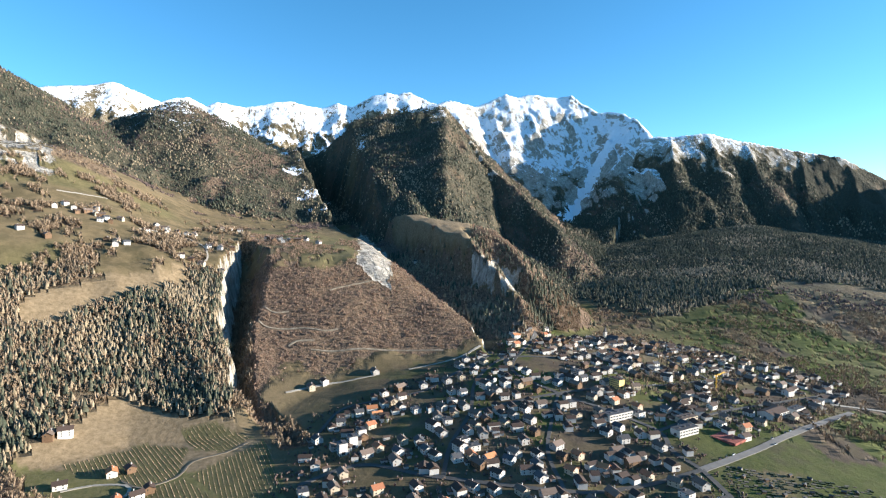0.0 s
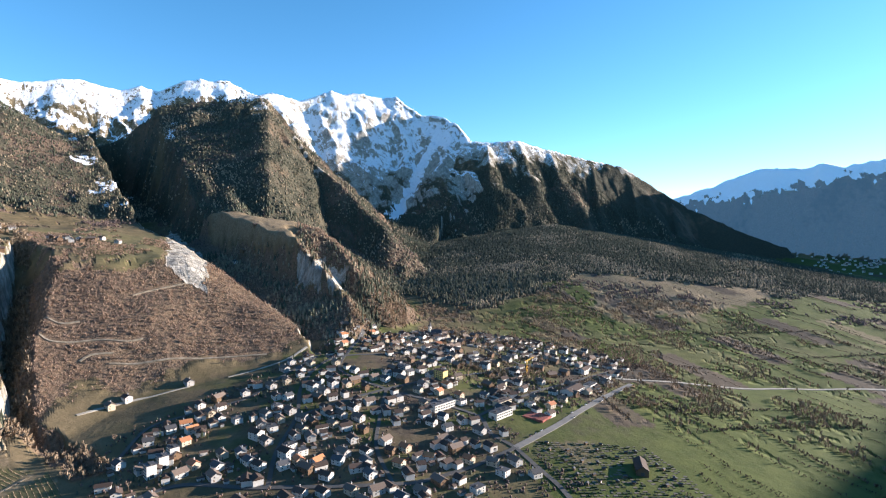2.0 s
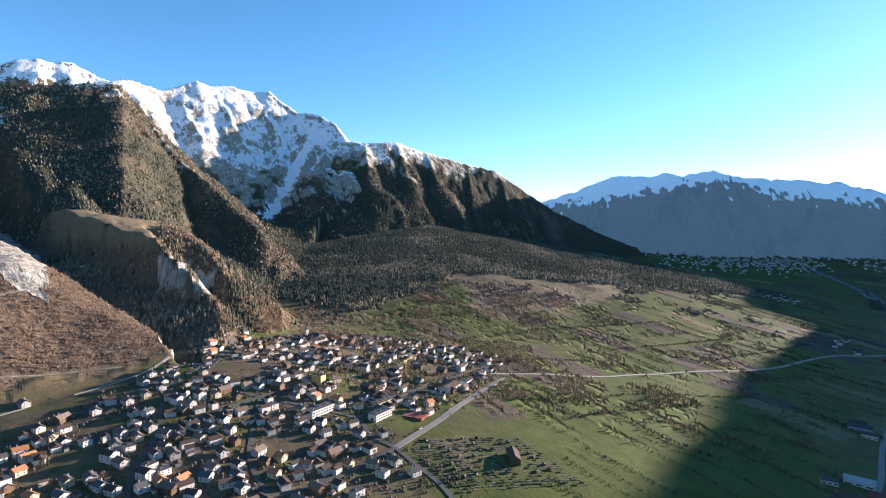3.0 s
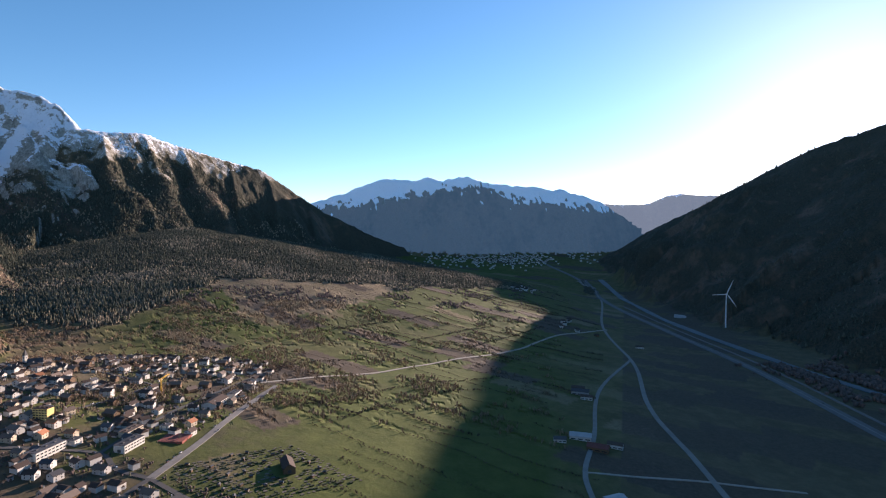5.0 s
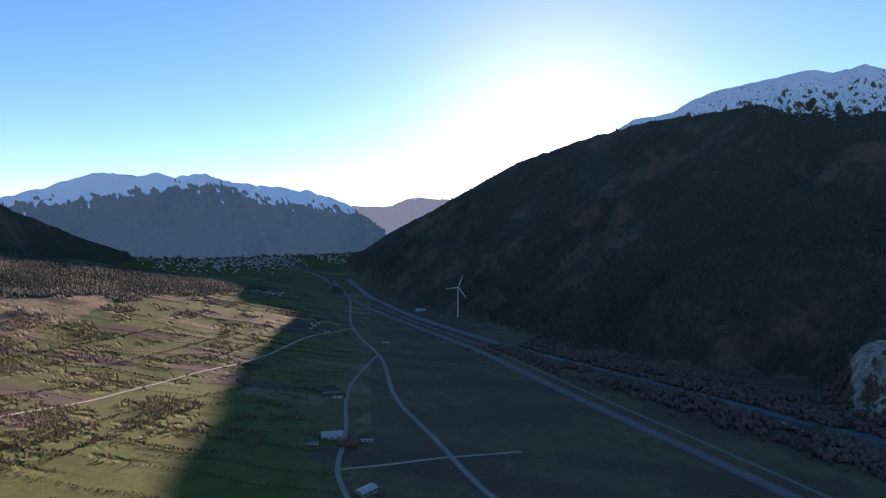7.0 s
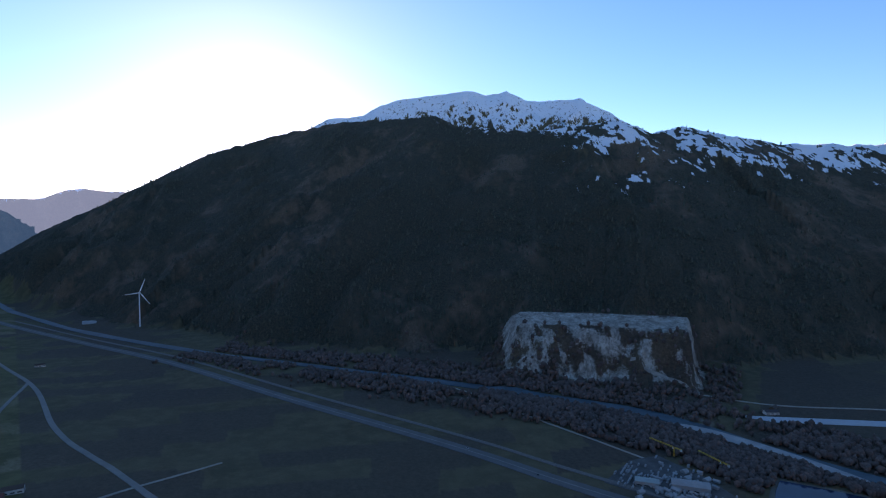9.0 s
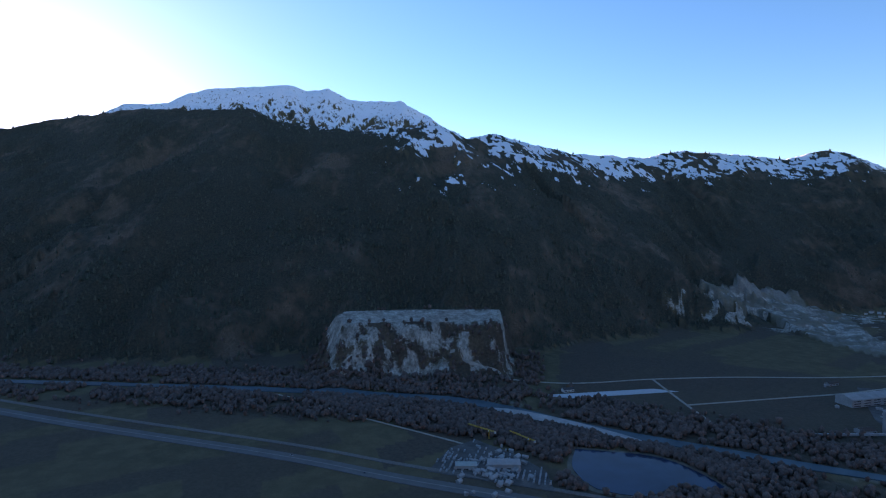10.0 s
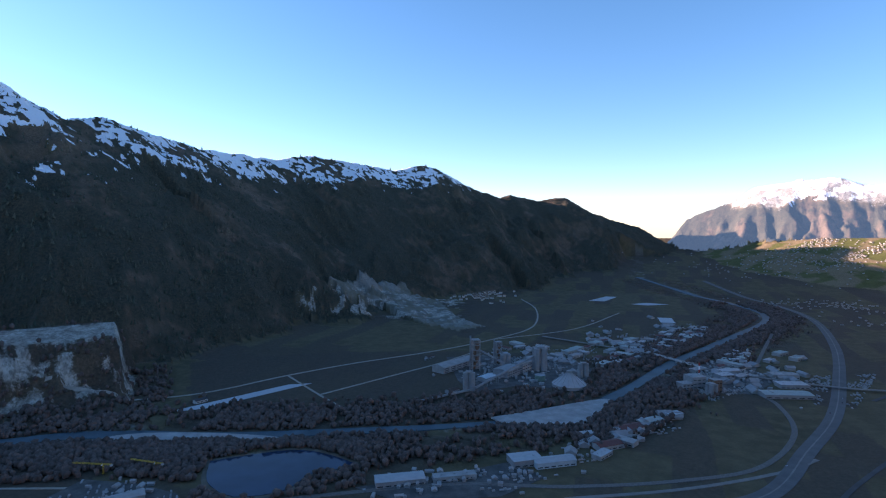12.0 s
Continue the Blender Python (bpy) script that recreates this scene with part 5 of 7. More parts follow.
def plant_hedges():
    """Rows of bare shrubs between the meadow strips."""
    rng = np.random.RandomState(5)
    xs, ys, hs = [], [], []
    ux, uy = np.array([-0.05, 1.0]), np.array([1.0, 0.05])
    for k in range(5, 52):
        for s in range(1, 12):
            if rng.rand() < 0.3:
                continue
            fy, fx = k * 62 + rng.uniform(-12, 12), s * 190 + rng.uniform(-30, 30)
            length, bend = rng.uniform(100, 420), rng.uniform(-0.08, 0.08)
            m = int(length / 1.7)
            t = np.linspace(0, length, m)
            p = np.outer(fx + t, ux) + np.outer(fy + bend * t + 5 * np.sin(t / 30 + s), uy)
            keep = rng.rand(m) < 0.85
            xs.append(p[keep, 0] + rng.randn(keep.sum()) * 2)
            ys.append(p[keep, 1] + rng.randn(keep.sum()) * 2)
            hs.append(rng.uniform(1.8, 4.2, keep.sum()) * rng.choice((0.7, 0.9, 1.0, 1.8)))
    x, y, h = np.concatenate(xs), np.concatenate(ys), np.concatenate(hs)
    az, r = np.degrees(np.arctan2(x, y)), np.hypot(x, y)
    ok = (az > 26) & (az < 70) & (r > 520) & (r < 3300) & (sample(EAST, x, y) > 330) & (sample(COVER["fir"], x, y) < 0.4) & (sample(WHICH, x, y) < 0) & road_gap(x, y) & (within(x, y, STRAW_FIELD) < 0.5)
    ok &= ~((az < 40) & (r < 900))
    # hedges across the strips, and low scrub rows on the straw-coloured field
    for line in ([(430, 750), (509, 722), (594, 676), (765, 676), (905, 641), (1022, 596)], [(560, 600), (700, 612), (830, 600), (905, 560)], [(640, 900), (760, 905), (900, 880)], [(1040, 940), (1250, 925), (1500, 900)], [(960, 1150), (1180, 1120), (1400, 1090)], [(1200, 800), (1420, 792), (1640, 800)]):
        c = smooth_line(line, 2.2)
        x, y = np.concatenate([x, c[:, 0] + rng.randn(len(c)) * 2.5]), np.concatenate([y, c[:, 1] + rng.randn(len(c)) * 2.5])
        h, ok = np.concatenate([h, rng.uniform(2.5, 6, len(c))]), np.concatenate([ok, rng.rand(len(c)) < 0.9])
    for k in range(34):
        t = np.arange(0, 900, 3.2)
        px, py = 930 + k * 23 + 0.25 * t, 1850 - t + 8 * np.sin(t / 60 + k)
        keep = (within(px, py, STRAW_FIELD) > 0.5) & (fbm(px, py, 90, 2) > -0.15)
        x, y, h, ok = np.concatenate([x, px[keep]]), np.concatenate([y, py[keep]]), np.concatenate([h, rng.uniform(1.2, 3, keep.sum())]), np.concatenate([ok, np.ones(keep.sum(), bool)])
    stand("hedges", x[ok], y[ok], 0.85 * h[ok], BARE, BARE_F, hedge_brown, "brown leafless hedgerows between green meadow strips", rng, wide=(1.1, 1.9))


plant_hedges()

# ---- houses ----
def box(bm, x, y, z, sx, sy, sz):
    """A box that stands on z, centred on x, y."""
    m = Matrix.Translation((x, y, z + sz / 2)) @ Matrix.Diagonal((sx, sy, sz, 1))
    bmesh.ops.create_cube(bm, size=1.0, matrix=m)


def drum(bm, x, y, z, r, h, n=16, r2=None):
    bmesh.ops.create_cone(bm, cap_ends=True, segments=n, radius1=r, radius2=r if r2 is None else r2, depth=h, matrix=Matrix.Translation((x, y, z + h / 2)))


def thing(name, label, category, group=""):
    return tagged(new(name), label, category, group)


def shared(name, me, parent, at=(0, 0, 0), turn=0.0):
    ob = new(name, me)
    ob.parent = parent
    ob.location, ob.rotation_euler = at, (0, 0, turn)
    return ob


plaster = [surface("white_plaster", (0.55, 0.53, 0.49), 0.5, 0.12, 0.85), surface("cream_plaster", (0.47, 0.40, 0.30), 0.5, 0.14, 0.85), surface("grey_plaster", (0.38, 0.37, 0.35), 0.5, 0.15, 0.85),
           surface("yellow_plaster", (0.78, 0.58, 0.22), 0.5, 0.12, 0.85), surface("dark_boards", (0.17, 0.105, 0.06), 1.5, 0.35, 0.8), surface("rose_plaster", (0.62, 0.42, 0.33), 0.5, 0.15, 0.85)]
roofing = [surface("brown_tiles", (0.082, 0.056, 0.044), 0.8, 0.35, 0.8, vary=0.4), surface("grey_slates", (0.078, 0.078, 0.082), 0.8, 0.3, 0.7, vary=0.4), surface("red_tiles", (0.36, 0.15, 0.075), 0.8, 0.3, 0.8, vary=0.35),
           surface("orange_tiles", (0.46, 0.20, 0.09), 0.8, 0.3, 0.8, vary=0.3), surface("weathered_tiles", (0.16, 0.12, 0.095), 0.8, 0.35, 0.8, vary=0.4)]
glass = Mat("window_glass", 0.08, 0.0, 0.6).color((0.03, 0.035, 0.04)).m
door_wood = surface("door_wood", (0.16, 0.09, 0.05), 2.0, 0.3, 0.6)
concrete = surface("concrete", (0.42, 0.41, 0.39), 0.12, 0.2, 0.9)
dark_metal = surface("dark_metal", (0.10, 0.10, 0.11), 0.5, 0.3, 0.5, metal=0.6)
steel = surface("pale_steel", (0.55, 0.56, 0.57), 0.3, 0.2, 0.5, metal=0.3)
white_paint = surface("white_paint", (0.8, 0.8, 0.8), 0.2, 0.08, 0.5)
timber = surface("balcony_timber", (0.20, 0.12, 0.07), 2.0, 0.3, 0.8)


def window_mesh(w, h):
    bm = bmesh.new()
    box(bm, 0, 0, 0, w, 0.12, h)
    me = bpy.data.meshes.new("window")
    bm.to_mesh(me)
    bm.free()
    me.materials.append(glass)
    return me


def frame_mesh(w, h, material):
    bm = bmesh.new()
    for sx in (-1, 1):
        box(bm, sx * (w / 2 + 0.06), 0, -0.08, 0.12, 0.2, h + 0.16)
    box(bm, 0, 0, -0.14, w + 0.36, 0.3, 0.12)
    me = bpy.data.meshes.new("frame")
    bm.to_mesh(me)
    bm.free()
    me.materials.append(material)
    return me


def gable_roof(w, l, h0, rise, over, thick=0.35):
    """A pitched roof with eaves, ridge along y."""
    bm = bmesh.new()
    a, b = w / 2 + over, l / 2 + over
    eave = h0 - over * rise / (w / 2)
    out = [(-a, eave), (0, h0 + rise), (a, eave), (a, eave - thick), (0, h0 + rise - thick * 1.2), (-a, eave - thick)]
    f = [bm.verts.new((x, -b, z)) for x, z in out]
    g = [bm.verts.new((x, b, z)) for x, z in out]
    for i in range(6):
        k = (i + 1) % 6
        bm.faces.new((f[i], g[i], g[k], f[k]))
    for q in (f, g):
        bm.faces.new((q[0], q[1], q[4], q[5]))
        bm.faces.new((q[1], q[2], q[3], q[4]))
    bmesh.ops.recalc_face_normals(bm, faces=bm.faces)
    return bm


def gable_wall(w, l, h, rise):
    bm = bmesh.new()
    out = [(-w / 2, -3), (-w / 2, h), (0, h + rise - 0.25), (w / 2, h), (w / 2, -3)]
    f = [bm.verts.new((x, -l / 2, z)) for x, z in out]
    g = [bm.verts.new((x, l / 2, z)) for x, z in out]
    bm.faces.new(f)
    bm.faces.new(g[::-1])
    for i in range(5):
        k = (i + 1) % 5
        bm.faces.new((f[k], f[i], g[i], g[k]))
    bmesh.ops.recalc_face_normals(bm, faces=bm.faces)
    return bm


def house(w, l, floors, rise, wall_mat, roof_mat, label, balcony=True, flat_top=False, name="house"):
    """A house with walls, roof, chimney, door, windows and balcony; ridge along y."""
    w, l, h = w * 1.04, l * 1.04, 2.8 * floors + 0.4
    top = thing(name, label, "house", "houses of the village")
    if flat_top:
        bm = bmesh.new()
        box(bm, 0, 0, -3, w, l, h + 3)
        part("wall", bm, wall_mat, top)
        bm = bmesh.new()
        box(bm, 0, 0, h, w + 0.5, l + 0.5, 0.45)
        box(bm, 0, l * 0.2, h + 0.45, 2.4, 2.4, 1.6)
        part("roof", bm, roof_mat, top)
    else:
        part("wall", gable_wall(w, l, h, rise), wall_mat, top)
        part("roof", gable_roof(w, l, h, rise, 0.9), roof_mat, top)
        bm = bmesh.new()
        box(bm, w * 0.2, l * 0.15, h + rise * 0.3, 0.8, 0.8, rise * 0.7 + 1.0)
        box(bm, w * 0.2, l * 0.15, h + rise + 1.0, 1.0, 1.0, 0.15)
        part("chimney", bm, concrete, top)
    pane = window_mesh(1.3, 1.35)
    n = 2
    for floor in range(floors):
        z = 1.0 + 2.8 * floor
        for i in range(n):
            y = (i + 0.5) / n * l - l / 2
            for s in (-1, 1):
                shared("window", pane, top, (s * (w / 2 + 0.02), y, z), radians(90))
        if floor:
            for s in (-1, 1):
                shared("window", pane, top, (s * w * 0.2, s * (l / 2 + 0.02), z))
    bm = bmesh.new()
    box(bm, -w * 0.24, -l / 2 - 0.02, 0.1, 1.1, 0.16, 2.1)
    part("door", bm, door_wood, top)
    if balcony and not flat_top:
        bm = bmesh.new()
        box(bm, w / 2 + 0.7, 0, 2.75, 1.4, l * 0.7, 0.2)
        box(bm, w / 2 + 1.36, 0, 2.95, 0.08, l * 0.7, 0.95)
        for y in (-0.35, 0.35):
            box(bm, w / 2 + 0.7, y * l, 2.95, 1.4, 0.08, 0.95)
        part("balcony", bm, timber, top)
    return top


MODELS = [
    house(9.5, 12, 2, 2.6, plaster[0], roofing[0], "white plastered house with brown tiled gable roof"),
    house(10, 11, 2, 2.8, plaster[0], roofing[1], "white plastered house with grey slate gable roof"),
    house(9, 11, 2, 3.0, plaster[1], roofing[2], "cream house with red tiled gable roof"),
    house(10, 13, 2, 2.8, plaster[0], roofing[3], "white house with bright orange tiled roof"),
    house(10, 14, 2, 3.2, plaster[2], roofing[4], "grey plastered house with weathered tile roof"),
    house(8.5, 10, 2, 2.6, plaster[4], roofing[0], "dark timber-boarded house with brown roof"),
    house(11, 15, 3, 3.0, plaster[0], roofing[0], "tall white three-storey house with brown roof"),
    house(10, 12, 2, 2.4, plaster[0], roofing[1], "white modern house with flat grey roof", flat_top=True),
    house(10, 16, 2, 3.4, plaster[4], roofing[4], "long weathered timber barn with tiled roof", balcony=False, name="barn"),
    house(9, 12, 2, 2.8, plaster[1], roofing[4], "cream plastered house with weathered brown roof"),
]
WEIGHTS = [20, 16, 8, 5, 14, 9, 8, 6, 9, 12]
VILLAGE = [(-150, 530), (-172, 691), (-124, 760), (-27, 840), (60, 935), (156, 1085), (350, 1190), (480, 1210), (610, 1090), (700, 930), (620, 840), (510, 755), (285, 615), (275, 520), (100, 470), (-60, 490)]
LAWNS = [(-45, 690, 34), (157, 895, 46), (170, 644, 34), (-73, 580, 24), (320, 655, 40), (440, 830, 30), (390, 990, 40), (-20, 770, 20), (290, 770, 24), (500, 900, 30)]


def place_houses():
    rng = random.Random(4)
    poly = np.array(VILLAGE, float)
    spots = []
    tries = 0
    while len(spots) < 282 and tries < 60000:
        tries += 1
        x, y = rng.uniform(-180, 710), rng.uniform(470, 1215)
        if not inside(np.array([x]), np.array([y]), poly)[0]:
            continue
        dense = math.hypot(x - 60, y - 760) < 190 or math.hypot(x - 280, y - 1060) < 120
        gap = 16 if dense else (22 if x < 330 else 30)
        if any(math.hypot(x - a, y - b) < r for a, b, r in LAWNS):
            continue
        if any(math.hypot(x - a, y - b) < gap for a, b in spots):
            continue
        if not road_gap(np.array([x]), np.array([y]), 6.5)[0]:
            continue
        spots.append((x, y))
    extra = [(-202, 838), (-185, 855), (-110, 885), (-454, 656), (-466, 645), (-360, 591), (-306, 542), (-320, 530), (-300, 555), (-345, 600), (-395, 560)]
    used = set()
    base = radians(28)
    for x, y in spots + extra:
        k = rng.choices(range(len(MODELS)), WEIGHTS)[0]
        turn = base + rng.choice((0, 0, 0, math.pi / 2)) + rng.gauss(0, 0.16)
        m = Matrix.LocRotScale((x, y, float(lie(x, y)) + 0.3), Euler((0, 0, turn)), None)
        if k not in used:
            used.add(k)
            MODELS[k].matrix_basis = m
        else:
            copy_thing(MODELS[k], m)
    return spots


SPOTS = place_houses()


def block(name, x, y, w, l, h, turn, wall_mat, roof_mat, label, category, rise=0.0, bays=5, floors=2, group="", z=None):
    """A larger building: body, roof and rows of windows or gates."""
    top = thing(name, label, category, group)
    if rise:
        part("wall", gable_wall(w, l, h, rise), wall_mat, top)
        part("roof", gable_roof(w, l, h, rise, 0.6), roof_mat, top)
    else:
        bm = bmesh.new()
        box(bm, 0, 0, -3, w, l, h + 3)
        part("wall", bm, wall_mat, top)
        bm = bmesh.new()
        box(bm, 0, 0, h, w + 0.4, l + 0.4, 0.5)
        for i in range(3):
            box(bm, 0, (i - 1) * l * 0.3, h + 0.5, 2.0, 3.0, 0.9)
        part("roof", bm, roof_mat, top)
    wide = l / bays * 0.66
    pane = window_mesh(wide, 1.5)
    for f in range(floors):
        zz = 1.0 + f * (h - 0.6) / floors
        for i in range(bays):
            yy = (i + 0.5) / bays * l - l / 2
            for s in (-1, 1):
                shared("window", pane, top, (s * (w / 2 + 0.03), yy, zz), radians(90))
    bm = bmesh.new()
    box(bm, 0, -l / 2 - 0.04, 0, min(4, w * 0.4), 0.16, min(3.5, h * 0.7))
    part("gate", bm, dark_metal, top)
    top.matrix_basis = Matrix.LocRotScale((x, y, (float(lie(x, y)) if z is None else z) + 0.5), Euler((0, 0, radians(turn))), None)
    return top


# school, halls and flats of the village
block("school", 228, 712, 14, 40, 8, -62, plaster[0], roofing[1], "long white school building with flat grey roof", "school", bays=8)
block("school", 300, 676, 14, 34, 8, -62, plaster[0], roofing[1], "low white school wing with flat grey roof", "school", bays=7)
block("school", 318, 712, 13, 28, 7, -62, plaster[1], roofing[4], "cream school wing with flat roof beside the court", "school", bays=6)
block("hall", 455, 752, 22, 40, 8, -58, plaster[0], roofing[0], "wide village hall with dark brown roof", "hall", rise=3.5, bays=7)
block("hall", 500, 772, 13, 24, 9, -58, plaster[0], roofing[1], "white hall annex with grey roof by the road", "hall", bays=4)
block("barn", 399, 512, 13, 30, 6, -30, plaster[4], roofing[0], "long dark farm barn with brown gable roof", "barn", rise=4.5, bays=5, floors=1)
block("apartment_block", 258, 812, 11, 20, 13, 30, plaster[3], roofing[0], "yellow four-storey apartment block", "apartment block", bays=5, floors=4)
block("apartment_block", 205, 838, 11, 20, 12, 30, plaster[2], roofing[1], "grey four-storey apartment block", "apartment block", bays=5, floors=4)
for i, (x, y) in enumerate(((-116, 628), (-107, 644), (-99, 661))):
    block("apartment_block", x, y, 10, 11, 13, 28, plaster[0], roofing[1], "narrow white four-storey apartment tower", "apartment block", bays=3, floors=4, group="white towers")
block("church", 352, 1140, 11, 22, 9, 70, plaster[0], roofing[1], "white village church with steep grey roof", "church", rise=6, bays=4, floors=1)


def church_tower(x, y):
    top = thing("church_tower", "white church tower with pointed grey spire", "church tower")
    bm = bmesh.new()
    box(bm, 0, 0, -2, 5.5, 5.5, 22)
    part("wall", bm, plaster[0], top)
    bm = bmesh.new()
    bmesh.ops.create_cone(bm, cap_ends=True, segments=4, radius1=4.4, radius2=0.1, depth=11, matrix=Matrix.Translation((0, 0, 25.5)) @ Matrix.Rotation(radians(45), 4, "Z"))
    part("spire", bm, roofing[1], top)
    pane = window_mesh(1.4, 2.2)
    for a in range(4):
        shared("window", pane, top, (2.77 * math.cos(a * math.pi / 2), 2.77 * math.sin(a * math.pi / 2), 15), a * math.pi / 2 + math.pi / 2)
    top.matrix_basis = Matrix.LocRotScale((x, y, float(lie(x, y))), Euler((0, 0, radians(20))), None)


church_tower(340, 1150)
# hamlets on the shelf above the gorge
HAMLETS = [(-761, 1177, 9, 26), (-722, 1202, 5, 22), (-646, 1267, 4, 20), (-619, 1307, 6, 24), (-636, 1075, 4, 16), (-761, 1022, 2, 14), (-481, 1108, 4, 18), (-419, 1396, 12, 38), (-580, 1540, 3, 22), (-501, 1214, 5, 22), (-36, 1601, 3, 14)]


def place_hamlets():
    rng = random.Random(9)
    for x, y, n, spread in HAMLETS:
        done = []
        while len(done) < n:
            a, b = x + rng.gauss(0, spread), y + rng.gauss(0, spread * 0.5)
            if all(math.hypot(a - p, b - q) > 17 for p, q in done):
                done.append((a, b))
                copy_thing(MODELS[rng.choice((0, 1, 4, 5, 8, 9))], Matrix.LocRotScale((a, b, float(lie(a, b)) + 0.3), Euler((0, 0, rng.uniform(0, 3))), None))


place_hamlets()

# ---- works, halls and far towns ----
def place(top, x, y, turn=0.0, lift=0.5, scale=None):
    top.matrix_basis = Matrix.LocRotScale((x, y, float(lie(x, y)) + lift), Euler((0, 0, radians(turn))), scale)
    return top


works_grey = surface("works_concrete", (0.34, 0.34, 0.33), 0.08, 0.25, 0.9)
works_pale = surface("works_pale", (0.29, 0.295, 0.295), 0.08, 0.2, 0.8)
rust = surface("rusty_steel", (0.26, 0.15, 0.10), 0.2, 0.35, 0.8)
sheet_blue = surface("pale_blue_sheet", (0.42, 0.52, 0.56), 0.15, 0.15, 0.5)
sheet_white = surface("white_sheet_roof", (0.38, 0.39, 0.395), 0.15, 0.12, 0.5)
sheet_red = surface("dark_red_sheet", (0.17, 0.06, 0.05), 0.15, 0.2, 0.7)
sheet_green = surface("grey_green_sheet", (0.30, 0.36, 0.34), 0.15, 0.15, 0.6)
crane_yellow = surface("crane_yellow", (0.62, 0.38, 0.05), 0.5, 0.2, 0.6)
signal_red = surface("signal_red", (0.5, 0.06, 0.04), 0.5, 0.15, 0.6)
tank_green = surface("tank_green", (0.16, 0.25, 0.2), 0.2, 0.2, 0.6)


def heat_tower(x, y, h, w, label):
    """An open preheater tower: columns, floors, drums and a stack."""
    top = thing("preheater_tower", label, "tower")
    for i in (-1, 1):
        for j in (-1, 1):
            bm = bmesh.new()
            box(bm, i * w / 2, j * w / 2, 0, 2.2, 2.2, h)
            part("column", bm, works_grey, top)
    for k in range(6):
        bm = bmesh.new()
        box(bm, 0, 0, (k + 1) * h / 6 - 1, w + 2.4, w + 2.4, 1.4)
        part("floor", bm, works_grey, top)
    for k in range(4):
        bm = bmesh.new()
        drum(bm, (-1) ** k * w * 0.18, w * 0.15, (k + 0.6) * h / 5, w * 0.24, h / 7, 14)
        bmesh.ops.create_cone(bm, cap_ends=True, segments=14, radius1=1, radius2=w * 0.24, depth=h / 14, matrix=Matrix.Translation(((-1) ** k * w * 0.18, w * 0.15, (k + 0.6) * h / 5 - h / 28)))
        part("cyclone", bm, rust, top)
    bm = bmesh.new()
    box(bm, 0, -w * 0.5, 0, w * 0.8, 3, h * 0.9)
    part("cladding", bm, works_pale, top)
    bm = bmesh.new()
    drum(bm, w * 0.75, 0, 0, 2.2, h * 1.12, 14, 1.7)
    part("stack", bm, works_pale, top)
    return place(top, x, y, 25)


def silos(x, y, n, r, h, turn, label, cap=True):
    top = thing("silo_group", label, "silos")
    for i in range(n):
        bm = bmesh.new()
        drum(bm, (i % 2) * 2 * r, (i // 2) * 2 * r, -1, r, h + 1, 20)
        silo = part("silo", bm, works_pale, top)
        bm = bmesh.new()
        drum(bm, (i % 2) * 2 * r, (i // 2) * 2 * r, h, r * 1.02, 0.8, 20)
        part("rim", bm, works_grey, silo)
    if cap:
        bm = bmesh.new()
        box(bm, r, (n // 2 - 1) * r, h + 0.8, r * 2.2, max(1, n // 2) * r * 1.5, h * 0.1)
        part("head_house", bm, works_grey, top)
    return place(top, x, y, turn)


def gallery(x1, y1, z1, x2, y2, z2, label):
    """A sloping conveyor gallery on trestles."""
    top = thing("conveyor", label, "conveyor")
    top.location = (x1, y1, float(lie(x1, y1)) + 0.5)
    a, b = Vector((0, 0, z1)), Vector((x2 - x1, y2 - y1, z2))
    d = b - a
    bm = bmesh.new()
    m = Matrix.Translation((a + b) / 2) @ d.to_track_quat("Y", "Z").to_matrix().to_4x4() @ Matrix.Diagonal((4, d.length, 3.4, 1))
    bmesh.ops.create_cube(bm, size=1.0, matrix=m)
    part("gallery", bm, works_pale, top)
    n = max(2, int(d.length / 40))
    for i in range(1, n):
        p = a + d * i / n
        bm = bmesh.new()
        for s in (-1.6, 1.6):
            box(bm, p.x + s, p.y, 0, 0.7, 0.7, p.z - 1.6)
        part("trestle", bm, works_grey, top)
    return top


def dome(x, y, r, h):
    top = thing("dome_store", "white ribbed conical dome store at the works", "dome")
    bm = bmesh.new()
    drum(bm, 0, 0, 0, r, h * 0.2, 32)
    part("ring_wall", bm, works_pale, top)
    bm = bmesh.new()
    drum(bm, 0, 0, h * 0.2, r * 1.02, h * 0.7, 32, r * 0.14)
    part("roof", bm, sheet_white, top)
    for i in range(16):
        a = i * math.pi / 8
        bm = bmesh.new()
        p, q = Vector((r * 1.03 * math.cos(a), r * 1.03 * math.sin(a), h * 0.2)), Vector((r * 0.14 * math.cos(a), r * 0.14 * math.sin(a), h * 0.92))
        m = Matrix.Translation((p + q) / 2) @ (q - p).to_track_quat("Y", "Z").to_matrix().to_4x4() @ Matrix.Diagonal((0.7, (q - p).length, 0.6, 1))
        bmesh.ops.create_cube(bm, size=1.0, matrix=m)
        part("rib", bm, works_grey, top)
    bm = bmesh.new()
    drum(bm, 0, 0, h * 0.88, r * 0.16, h * 0.14, 16)
    part("cap", bm, works_grey, top)
    return place(top, x, y)


